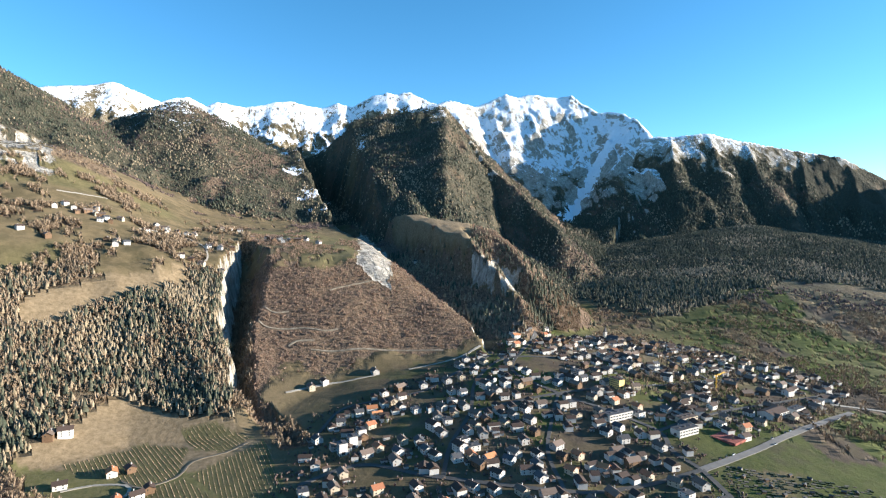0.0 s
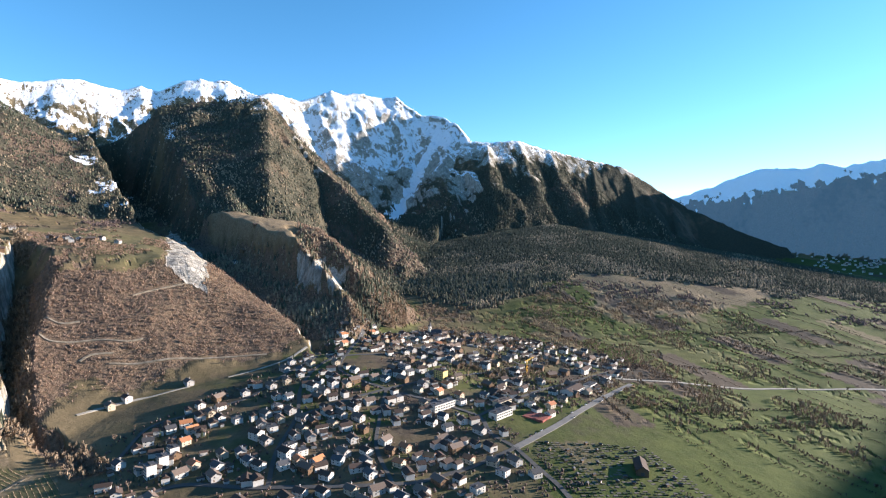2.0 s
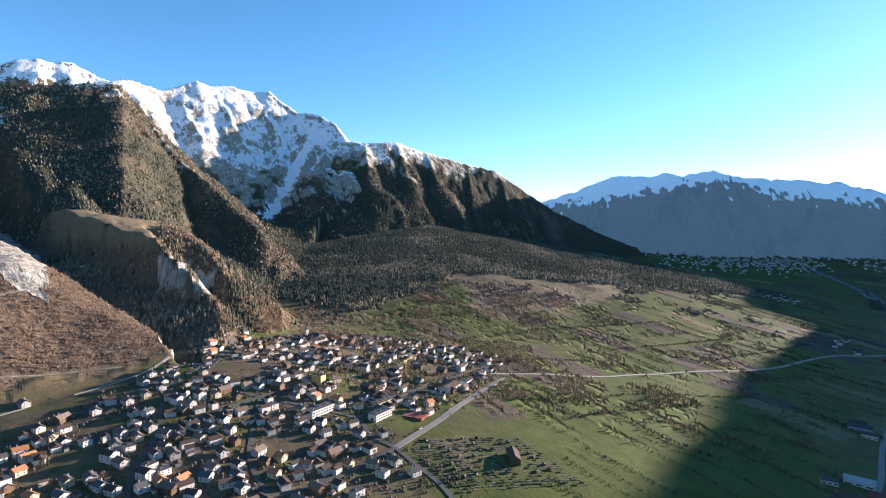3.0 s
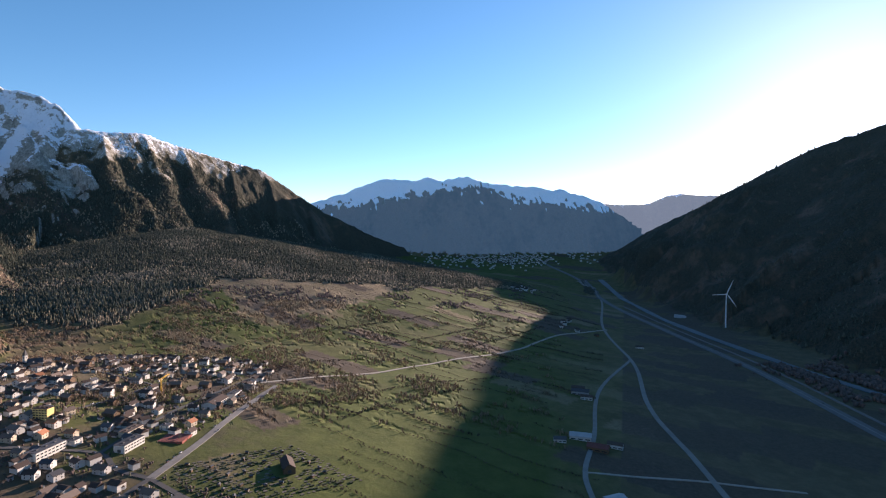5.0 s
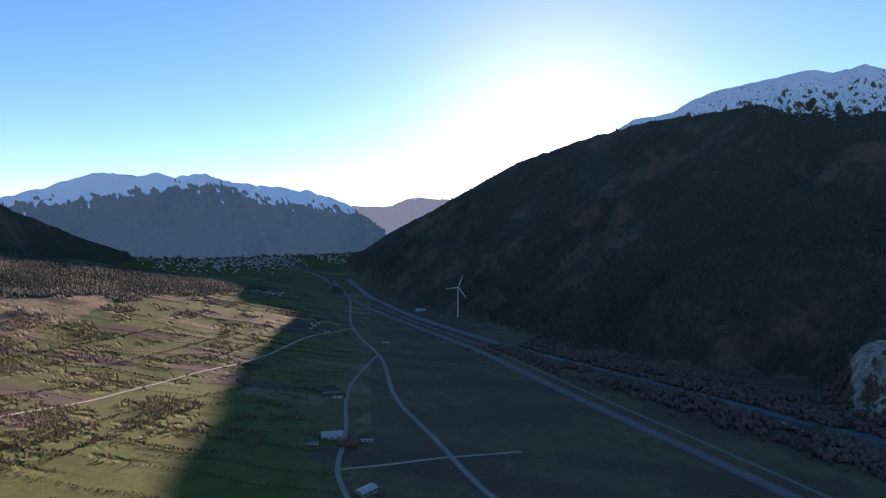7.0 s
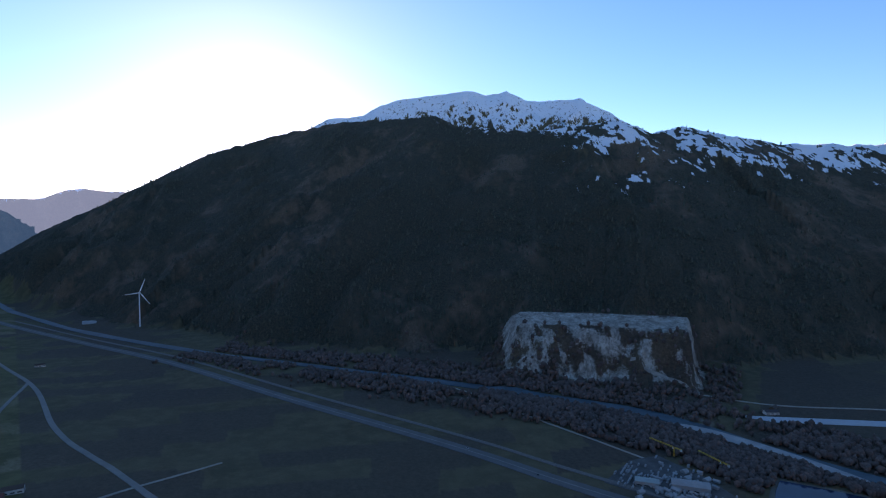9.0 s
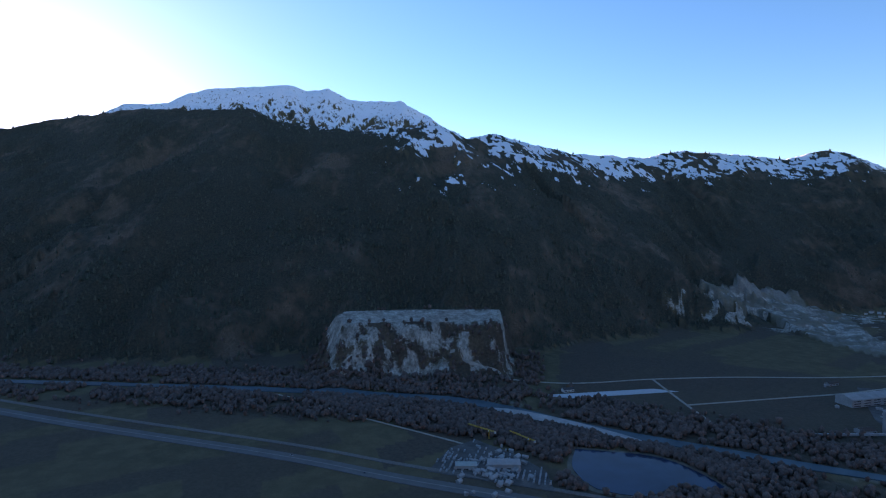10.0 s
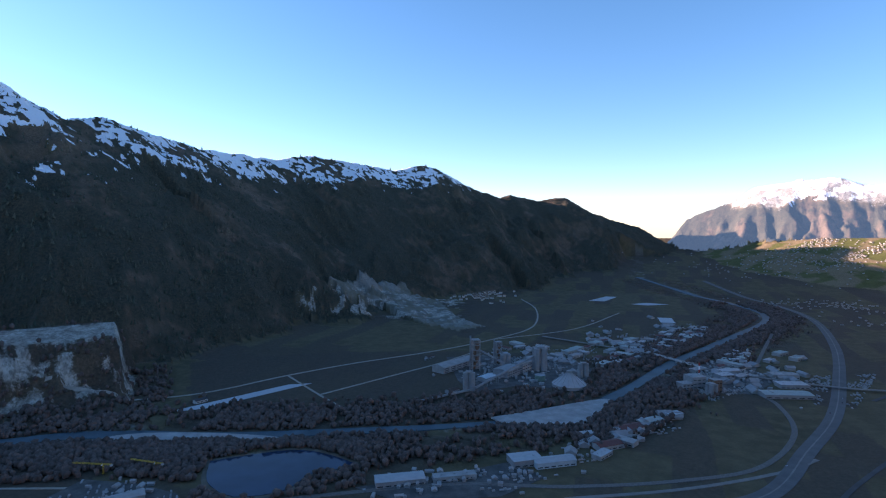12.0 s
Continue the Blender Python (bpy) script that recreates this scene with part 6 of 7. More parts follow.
heat_tower(270, -1285, 74, 17, "tall open concrete preheater tower of the cement works")
heat_tower(228, -1360, 56, 14, "shorter concrete tower of the cement works")
silos(244, -1128, 2, 6.5, 36, 10, "pair of pale concrete silos beside the field")
silos(118, -1345, 4, 8, 52, 20, "four tall pale concrete silos of the works")
silos(200, -1330, 4, 6, 34, 20, "grey silo group between the works halls")
silos(14, -1300, 2, 6.5, 30, 20, "two pale silos near the river")
dome(48, -1212, 36, 34)
gallery(236, -1124, 6, 132, -1340, 34, "long pale sloping conveyor gallery")
gallery(240, -1120, 4, 330, -1010, 3, "low conveyor gallery to the rail siding")
gallery(200, -1290, 20, 262, -1290, 48, "steep conveyor gallery up to the tower")


def tank(x, y, r, h, material, label):
    top = thing("tank", label, "tank")
    bm = bmesh.new()
    drum(bm, 0, 0, 0, r, h, 24)
    part("shell", bm, material, top)
    bm = bmesh.new()
    drum(bm, 0, 0, h, r * 1.01, h * 0.12, 24, r * 0.3)
    part("lid", bm, works_pale, top)
    return place(top, x, y)


tank(113, -1243, 12, 12, tank_green, "round green tank with pale lid")
HALLS = [
    (320, -1300, 36, 140, 14, -25, 6, works_grey, works_grey, "huge grey storage hall with low gable roof"),
    (190, -1270, 40, 60, 16, -25, 3, works_pale, works_grey, "grey works hall with shallow roof"),
    (160, -1310, 26, 40, 22, -25, 0, works_grey, works_grey, "tall grey mill building"),
    (228, -1210, 24, 40, 9, -25, 2, works_pale, sheet_blue, "low works hall with pale blue roof"),
    (280, -1100, 16, 28, 6, -28, 3, works_pale, roofing[0], "white works house with brown roof"),
    (93, -800, 30, 46, 9, -60, 0, works_pale, sheet_white, "white warehouse with flat roof by the dark field"),
    (52, -806, 22, 62, 8, -60, 3, sheet_blue, sheet_white, "long pale blue hall with white gable roof"),
    (248, -690, 24, 66, 8, -62, 3, works_pale, sheet_white, "long white hall with ribbed roof"),
    (180, -722, 14, 60, 6, -62, 0, works_grey, works_grey, "low flat-roofed grey shed"),
    (-25, -892, 22, 44, 7, -52, 3, works_grey, sheet_red, "warehouse with dark red roof"),
    (-62, -975, 24, 46, 8, -50, 3, works_grey, sheet_red, "hall with dark red gable roof"),
    (-98, -1020, 20, 50, 8, -50, 2, works_pale, sheet_green, "hall with grey-green sheet roof"),
    (-145, -1068, 17, 30, 8, -50, 0, works_pale, sheet_blue, "small warehouse with pale blue roof"),
    (10, -930, 14, 26, 6, -50, 2, works_pale, sheet_white, "small white hall near the riverside wood"),
    (-382, -1265, 34, 96, 8, -78, 2, works_pale, sheet_green, "very long warehouse with grey-green roof"),
    (-418, -1345, 30, 60, 8, -78, 0, works_pale, sheet_white, "flat white warehouse beside the highway"),
    (-425, -1425, 26, 60, 9, -78, 0, works_grey, works_grey, "flat grey warehouse beside the highway"),
    (-310, -1430, 22, 50, 8, -60, 2, works_pale, sheet_white, "white hall with gable roof near the mill"),
    (-290, -1370, 26, 36, 12, -60, 0, works_pale, sheet_white, "white cube-shaped store of the mill"),
    (-215, -1290, 30, 34, 24, -60, 0, works_grey, works_grey, "tall grey mill block"),
    (-190, -1255, 22, 26, 16, -60, 0, works_pale, works_grey, "pale flat-roofed mill annex"),
    (-250, -1262, 18, 20, 26, -60, 0, rust, works_grey, "tall brown-grey grain store"),
    (560, -545, 20, 46, 8, -40, 3, works_grey, works_grey, "grey hall of the gravel works"),
    (590, -500, 14, 30, 7, -40, 2, works_grey, sheet_green, "small workshop of the gravel works"),
    (410, -1370, 12, 26, 5, -20, 3, works_pale, roofing[0], "farmhouse with brown roof at the field edge"),
    (735, -900, 12, 24, 5, -20, 3, plaster[0], roofing[1], "white farmstead below the quarry"),
    (750, -925, 10, 18, 5, 20, 3, plaster[4], roofing[0], "dark farm barn below the quarry"),
    (1045, 425, 18, 34, 7, 20, 4, works_grey, roofing[1], "farm barn with grey roof in the shade"),
    (1020, 402, 12, 22, 6, 20, 3, plaster[0], roofing[0], "white farmhouse in the shade"),
    (1070, 440, 12, 26, 6, 20, 3, plaster[4], roofing[0], "timber barn beside the shaded lane"),
    (795, 322, 16, 32, 6, 20, 4, plaster[0], sheet_white, "pale farm shed near the lane"),
    (770, 285, 16, 30, 6, 10, 4, plaster[4], sheet_red, "barn with dark red roof near the lane"),
    (800, 270, 12, 22, 6, 10, 3, plaster[0], roofing[0], "white farmhouse by the lane"),
    (760, 340, 10, 18, 5, 30, 3, plaster[0], roofing[1], "small white house by the farm"),
    (630, 212, 14, 24, 5, 60, 2, works_pale, sheet_white, "pale roofed shed beside the lane"),
    (1650, 490, 12, 22, 5, 20, 3, plaster[0], roofing[0], "lone white farmhouse in the plain"),
    (1700, 640, 10, 16, 5, 20, 3, plaster[4], roofing[0], "lone barn in the plain"),
]
for x, y, w, l, h, turn, rise, wall_mat, roof_mat, label in HALLS:
    block("hall", x, y, w, l, h, turn, wall_mat, roof_mat, label, "building", rise=rise, bays=max(3, min(6, int(l / 10))), floors=1 if h < 12 else 3)


def more_halls():
    """The rows of sheds along both banks."""
    rng = random.Random(21)
    models = []
    for w, l, h, rise, wm, rm, lab in ((16, 34, 6, 0, works_pale, sheet_white, "low white flat-roofed workshop"), (18, 40, 7, 2, works_grey, works_grey, "grey shed with shallow gable roof"), (12, 24, 6, 3, plaster[0], roofing[0], "small white house with brown roof"),
                                       (22, 44, 8, 0, works_grey, sheet_green, "flat grey-green roofed workshop"), (14, 30, 6, 2, works_pale, sheet_red, "shed with dark red roof")):
        models.append(block("workshop", -100, -1480, w, l, h, 0, wm, rm, lab, "workshop", rise=rise, bays=3, floors=1, group="riverside workshops"))
    spots, used = [], set()
    zones = [((-60, -1430), (-330, -2010), 60, 46), ((60, -1500), (-120, -1760), 60, 10), ((-250, -1420), (-420, -1640), 70, 16), ((-640, -1240), (-800, -1420), 40, 6), ((-20, -860), (-140, -1080), 14, 8), ((60, -1440), (200, -1560), 60, 10)]
    for a, b, spread, n in zones:
        tries = 0
        made = 0
        while made < n and tries < 400:
            tries += 1
            t = rng.random()
            x, y = a[0] + (b[0] - a[0]) * t + rng.gauss(0, spread * 0.5), a[1] + (b[1] - a[1]) * t + rng.gauss(0, spread * 0.5)
            d = float(along(np.array([x]), np.array([y]), RIVER)[0][0])
            if d < 70 or any(math.hypot(x - p, y - q) < 34 for p, q in spots) or not road_gap_only(x, y, 16):
                continue
            if any(math.hypot(x - q[0], y - q[1]) < 38 for q in HALLS):
                continue
            spots.append((x, y))
            made += 1
            k = rng.randrange(len(models))
            m = Matrix.LocRotScale((x, y, float(lie(x, y)) + 0.4), Euler((0, 0, math.atan2(b[1] - a[1], b[0] - a[0]) + math.pi / 2 + rng.choice((0, 0, math.pi / 2)) + rng.gauss(0, 0.06))), None)
            if k not in used:
                used.add(k)
                models[k].matrix_basis = m
            else:
                copy_thing(models[k], m)


def road_gap_only(x, y, extra):
    px, py = np.array([float(x)]), np.array([float(y)])
    return all(along(px, py, line)[0][0] > width / 2 + extra for line, width in ROADS)


more_halls()


def striped_stack(x, y, h):
    top = thing("chimney_stack", "slim chimney with red and white bands", "chimney")
    for i in range(6):
        bm = bmesh.new()
        drum(bm, 0, 0, i * h / 6, 1.9 - 0.1 * i, h / 6, 16, 1.8 - 0.1 * i)
        part("band", bm, white_paint if i % 2 == 0 else signal_red, top)
    return place(top, x, y)


striped_stack(-228, -1318, 46)
silos(-240, -1240, 4, 5, 22, 30, "four brown-grey mill silos")


def wind_turbine(x, y):
    """Tower, nacelle, hub and three blades at rest."""
    top = thing("wind_turbine", "white three-bladed wind turbine standing on the plain", "wind turbine")
    bm = bmesh.new()
    drum(bm, 0, 0, 0, 2.6, 118, 24, 1.5)
    part("tower", bm, white_paint, top)
    bm = bmesh.new()
    box(bm, 0, 1.5, 117.5, 4, 10, 4)
    bmesh.ops.bevel(bm, geom=bm.edges[:], offset=0.8, segments=2, affect="EDGES")
    part("nacelle", bm, white_paint, top)
    bm = bmesh.new()
    bmesh.ops.create_uvsphere(bm, u_segments=16, v_segments=10, radius=2.2, matrix=Matrix.Translation((0, -5, 119.5)))
    part("hub", bm, white_paint, top)
    for k in range(3):
        bm = bmesh.new()
        rings = []
        for s, wd, th in ((1, 1.8, 1.8), (6, 2.2, 1.4), (12, 4.0, 0.9), (30, 2.6, 0.5), (48, 1.5, 0.25), (56, 0.4, 0.1)):
            rings.append([bm.verts.new(v) for v in ((-wd * 0.3, th / 2, s), (wd * 0.7, 0, s), (-wd * 0.3, -th / 2, s))])
        for a, b in zip(rings, rings[1:]):
            for i in range(3):
                bm.faces.new((a[i], a[(i + 1) % 3], b[(i + 1) % 3], b[i]))
        bm.faces.new(rings[-1])
        bmesh.ops.recalc_face_normals(bm, faces=bm.faces)
        bm.transform(Matrix.Translation((0, -5, 119.5)) @ Matrix.Rotation(radians(-22 + 120 * k), 4, "Y"))
        part("blade", bm, white_paint, top)
    return place(top, x, y, 180 - 100)


wind_turbine(2179, 347)


def tower_crane(x, y, h, reach, turn, label):
    top = thing("tower_crane", label, "crane")

    def lattice(length, axis, at):
        bm = bmesh.new()
        n = int(length / 3)
        for i, j in ((-0.7, -0.7), (0.7, -0.7), (0.7, 0.7), (-0.7, 0.7)):
            box(bm, i, j, 0, 0.3, 0.3, length)
        for k in range(n):
            box(bm, 0, 0.7, k * 3, 1.6, 0.2, 0.2)
            box(bm, 0, -0.7, k * 3, 1.6, 0.2, 0.2)
            box(bm, 0.7, 0, k * 3 + 1.5, 0.2, 1.6, 0.2)
            box(bm, -0.7, 0, k * 3 + 1.5, 0.2, 1.6, 0.2)
        bm.transform(Matrix.Translation(at) @ Matrix.Rotation(axis, 4, "Y"))
        return bm

    part("mast", lattice(h, 0, (0, 0, 0)), crane_yellow, top)
    part("jib", lattice(reach, radians(90), (-1, 0, h)), crane_yellow, top)
    part("counter_jib", lattice(reach * 0.3, radians(-90), (1, 0, h)), crane_yellow, top)
    bm = bmesh.new()
    box(bm, -reach * 0.26, 0, h - 2.5, 3, 2, 3)
    part("counterweight", bm, concrete, top)
    bm = bmesh.new()
    box(bm, 1.6, 0, h - 2.4, 1.6, 1.6, 2.2)
    part("cab", bm, white_paint, top)
    return place(top, x, y, turn)


tower_crane(425, 850, 24, 30, 40, "yellow tower crane at a building site")
tower_crane(650, -600, 14, 46, 10, "yellow gantry-like crane in the gravel yard")
tower_crane(588, -628, 12, 44, 0, "low yellow crane in the gravel yard")


def block_stacks():
    """Pallets of concrete goods in the storage yard."""
    rng = random.Random(3)
    made = None
    for i in range(9):
        for j in range(11):
            if rng.random() < 0.3:
                continue
            u, v = (i - 4) * 15 + rng.uniform(-1, 1), (j - 5) * 10 + rng.uniform(-1, 1)
            a = radians(-52)
            x, y = 585 + u * math.cos(a) - v * math.sin(a), -520 + u * math.sin(a) + v * math.cos(a)
            if within(np.array([x]), np.array([y]), [(616, -451), (661, -528), (660, -579), (582, -589), (511, -581), (465, -545)])[0] < 0.5:
                continue
            if made is None:
                made = thing("pallet_stack", "stack of pale concrete goods in the yard", "pallet stack", "stacks in the yard")
                bm = bmesh.new()
                box(bm, 0, 0, 0.2, 7, 2.4, 1.2)
                box(bm, 0.3, 0, 1.42, 6, 2.0, 0.9)
                part("load", bm, works_pale, made)
                place(made, x, y, -52, 0.6)
            else:
                copy_thing(made, Matrix.LocRotScale((x, y, float(lie(x, y)) + 0.6), Euler((0, 0, a)), None))


block_stacks()


def stored_goods():
    """Rows of small stacks, skips and parked trailers on the paved yards."""
    rng = np.random.RandomState(52)
    for label, material, turn, outline in (
            ("pale rows of concrete goods on the paved yard", works_pale, -52, [(616, -451), (661, -528), (660, -579), (582, -589), (511, -581), (465, -545)]),
            ("grey stacks and vehicles between the low halls", works_grey, 30, [(224, -701), (132, -785), (102, -762), (26, -905), (-55, -1010), (-155, -1071), (-164, -1032), (-24, -857), (61, -740), (86, -700)]),
            ("grey stored goods round the cement works", works_grey, -25, [(273, -1165), (81, -1323), (23, -1571), (262, -1538), (330, -1300)]),
            ("pale goods and trailers in the riverside yards", works_pale, -65, [(81, -1343), (-140, -1540), (-390, -2065), (-318, -2122), (23, -1571)]),
            ("grey goods and trailers round the mill", works_grey, -60, [(-160, -1249), (-259, -1438), (-380, -1454), (-365, -1350), (-199, -1144)]),
            ("pale goods beside the long warehouses", works_pale, -78, [(-377, -1261), (-499, -1455), (-640, -1500), (-470, -1178)])):
        p = np.array(outline, float)
        n = 1600
        x, y = rng.uniform(p[:, 0].min(), p[:, 0].max(), n), rng.uniform(p[:, 1].min(), p[:, 1].max(), n)
        a = radians(turn)
        u, v = x * math.cos(a) + y * math.sin(a), -x * math.sin(a) + y * math.cos(a)
        v = np.round(v / 7.5) * 7.5
        x, y = u * math.cos(a) - v * math.sin(a), u * math.sin(a) + v * math.cos(a)
        keep = (within(x, y, outline) > 0.5) & road_gap_many(x, y) & (along(x, y, RIVER)[0] > 60) & (fbm(x, y, 60, 2) > -0.1)
        for q in HALLS:
            keep &= (x - q[0]) ** 2 + (y - q[1]) ** 2 > (q[3] * 0.55) ** 2
        x, y = x[keep][:330], y[keep][:330]
        m = len(x)
        w, l, h = rng.uniform(2, 6.5, m), rng.uniform(1.6, 3, m), rng.uniform(0.8, 3.2, m)
        t = np.array([(-0.5, -0.5, 0), (0.5, -0.5, 0), (0.5, 0.5, 0), (-0.5, 0.5, 0), (-0.46, -0.46, 1), (0.46, -0.46, 1), (0.46, 0.46, 1), (-0.46, 0.46, 1)])
        px, py = t[None, :, 0] * w[:, None], t[None, :, 1] * l[:, None]
        co = np.stack([px * math.cos(a) - py * math.sin(a) + x[:, None], px * math.sin(a) + py * math.cos(a) + y[:, None], lie(x, y)[:, None] + 0.3 + t[None, :, 2] * h[:, None]], -1)
        f = (np.array([(0, 1, 5, 4), (1, 2, 6, 5), (2, 3, 7, 6), (3, 0, 4, 7), (4, 5, 6, 7)])[None] + (np.arange(m) * 8)[:, None, None]).reshape(-1, 4)
        tagged(mesh_from("stored_goods", co.reshape(-1, 3), f, material), label, "stored goods", kind="stuff")


def road_gap_many(x, y):
    free = np.ones(len(x), bool)
    for line, width in ROADS:
        free &= along(x, y, line)[0] > width / 2 + 3
    return free


stored_goods()


def bridge(x1, y1, x2, y2):
    top = thing("bridge", "grey concrete road bridge over the river", "bridge")
    top.location = (0, 0, 0)
    a, b = Vector((x1, y1, 8.4)), Vector((x2, y2, 8.4))
    d = b - a
    q = d.to_track_quat("Y", "Z").to_matrix().to_4x4()
    bm = bmesh.new()
    bmesh.ops.create_cube(bm, size=1.0, matrix=Matrix.Translation((a + b) / 2 - Vector((0, 0, 1.1))) @ q @ Matrix.Diagonal((10, d.length, 1.4, 1)))
    part("deck", bm, concrete, top)
    for s in (-1, 1):
        bm = bmesh.new()
        bmesh.ops.create_cube(bm, size=1.0, matrix=Matrix.Translation((a + b) / 2) @ q @ Matrix.Translation((s * 4.9, 0, 0.6)) @ Matrix.Diagonal((0.3, d.length, 1.0, 1)))
        part("parapet", bm, concrete, top)
    for t in (0.2, 0.5, 0.8):
        p = a + d * t
        bm = bmesh.new()
        box(bm, p.x, p.y, -3, 2.2, 6, 10)
        part("pier", bm, concrete, top)


bridge(-150, -1575, -262, -1440)


# ---- far towns, too small to tell apart singly ----
def town(name, spots, material_w, material_r, label, seed, size=(9, 13), h=(6, 9)):
    rng = np.random.RandomState(seed)
    x, y = spots[:, 0], spots[:, 1]
    n = len(x)
    z = lie(x, y) - 1
    w, l, hh = rng.uniform(*size, n), rng.uniform(size[0], size[1] * 1.4, n), rng.uniform(*h, n) + 1
    a = rng.rand(n) * 0.5 + (rng.rand(n) < 0.4) * 1.57

    def emit(tag, template, faces, material):
        t = np.array(template, float)
        px = t[None, :, 0] * w[:, None]
        py = t[None, :, 1] * l[:, None]
        c, s = np.cos(a)[:, None], np.sin(a)[:, None]
        co = np.stack([px * c - py * s + x[:, None], px * s + py * c + y[:, None], z[:, None] + t[None, :, 2] * hh[:, None] + t[None, :, 3] * w[:, None] * 0.3], -1)
        f = (np.array(faces)[None] + (np.arange(n) * len(t))[:, None, None]).reshape(-1, len(faces[0]))
        ob = mesh_from(tag, co.reshape(-1, 3), f, material)
        tagged(ob, label, "houses", kind="stuff")

    q = [(-0.5, -0.5, 0, 0), (0.5, -0.5, 0, 0), (0.5, 0.5, 0, 0), (-0.5, 0.5, 0, 0), (-0.5, -0.5, 1, 0), (0.5, -0.5, 1, 0), (0.5, 0.5, 1, 0), (-0.5, 0.5, 1, 0)]
    emit(name, q, [(0, 1, 5, 4), (1, 2, 6, 5), (2, 3, 7, 6), (3, 0, 4, 7)], material_w)
    p = [(-0.58, -0.56, 1, -0.08), (0.58, -0.56, 1, -0.08), (0.58, 0.56, 1, -0.08), (-0.58, 0.56, 1, -0.08), (0, -0.56, 1, 1), (0, 0.56, 1, 1)]
    emit("town_roofs", p, [(0, 4, 5, 3), (1, 2, 5, 4), (0, 1, 4, 4), (2, 3, 5, 5)], material_r)


def scattered(cx, cy, sx, sy, n, seed, turn=0.0):
    rng = np.random.RandomState(seed)
    u, v = rng.randn(n) * sx, rng.randn(n) * sy
    c, s = math.cos(radians(turn)), math.sin(radians(turn))
    out = np.stack([cx + u * c - v * s, cy + u * s + v * c], 1)
    r = np.hypot(out[:, 0], out[:, 1])
    own = sample(WHICH, out[:, 0], out[:, 1])
    return out[(r < 4800) & ((own < 0) | (own == INDEX["sunny_slope"])) & (along(out[:, 0], out[:, 1], RIVER)[0] > 70)]


town("far_village", scattered(560, -2720, 150, 70, 150, 1, -70), plaster[0], roofing[4], "far village of white houses at the mountain's foot", 1)
town("works_sheds", np.vstack([scattered(-120, -1600, 150, 34, 46, 61, -62), scattered(-60, -960, 90, 9, 12, 62, 52), scattered(-300, -1400, 70, 34, 12, 63, -60), scattered(-400, -1480, 40, 50, 14, 64, -78), scattered(120, -1450, 80, 60, 16, 65, -25), scattered(-330, -1900, 110, 36, 24, 66, -62)]), works_grey, works_pale, "low pale-roofed workshops beside the river", 12, (12, 22), (4, 7))
town("far_town", np.vstack([scattered(-1300, -3700, 380, 190, 420, 2, -20), scattered(-1000, -2750, 170, 90, 120, 5, -20), scattered(-1100, -2200, 150, 50, 60, 6, -40)]), plaster[2], roofing[4], "far town of pale houses across the plain", 2, (4, 7), (3, 5))
town("slope_village", np.vstack([scattered(-1330, -3960, 130, 40, 110, 71, 20), scattered(-1500, -3650, 170, 36, 130, 72, 20), scattered(-1750, -3750, 120, 50, 60, 73, 20)]), plaster[2], roofing[4], "far sunlit villages of pale houses on the meadow slope", 7, (5, 8), (3, 5))
town("valley_town", scattered(3800, 2150, 330, 190, 620, 3, -48), plaster[0], roofing[4], "distant valley town below the snowy mountain", 3, (8, 13), (5, 11))
town("meadow_hamlet", np.vstack([scattered(2350, 1250, 60, 26, 18, 7, 30), scattered(1760, 760, 36, 16, 8, 8, 30)]), plaster[0], roofing[0], "small hamlet of white houses in the meadows", 4)

g_rng = np.random.RandomState(31)
gx, gy = g_rng.uniform(-170, 700, 1500), g_rng.uniform(480, 1200, 1500)
g_ok = inside(gx, gy, np.array(VILLAGE, float)) & road_gap(gx, gy, 4)
g_ok &= np.array([min((a - p) ** 2 + (b - q) ** 2 for p, q in SPOTS) > 105 for a, b in zip(gx, gy)])
for a, b, r in LAWNS:
    g_ok &= (gx - a) ** 2 + (gy - b) ** 2 > r * r
g_all = np.stack([gx[g_ok], gy[g_ok]], 1)
town("back_houses", g_all[260:540], plaster[0], roofing[0], "further small white houses in the rows behind", 10, (8, 11), (5, 7))
town("outbuildings", g_all[:260], plaster[2], roofing[0], "garages and sheds between the village houses", 9, (4, 6), (2.4, 3.4))
town("yard_clutter", np.vstack([scattered(190, -1290, 90, 60, 90, 41, -25), scattered(-180, -1640, 190, 26, 120, 42, -65), scattered(-330, -1450, 90, 40, 60, 43, -60), scattered(180, -715, 60, 18, 50, 44, 30), scattered(-40, -930, 70, 14, 40, 45, 50), scattered(560, -530, 50, 24, 50, 46, -40)]), works_pale, works_grey, "containers, stacks and small sheds in the yards", 12, (3, 8), (2, 5))

# ---- trees of the village, sheds, cars, vines ----
bark = surface("bark", (0.14, 0.10, 0.07), 2.0, 0.35, 0.9)
twig_mat = surface("twigs", (0.26, 0.19, 0.135), 1.0, 0.35, 0.9, vary=0.5)
needle_mat = surface("needles", (0.035, 0.05, 0.022), 1.0, 0.4, 0.9, vary=0.4)


def limb(bm, a, b, r1, r2, n=5):
    d = Vector(b) - Vector(a)
    bmesh.ops.create_cone(bm, cap_ends=False, segments=n, radius1=r1, radius2=r2, depth=d.length, matrix=Matrix.Translation((Vector(a) + Vector(b)) / 2) @ d.to_track_quat("Z", "Y").to_matrix().to_4x4())


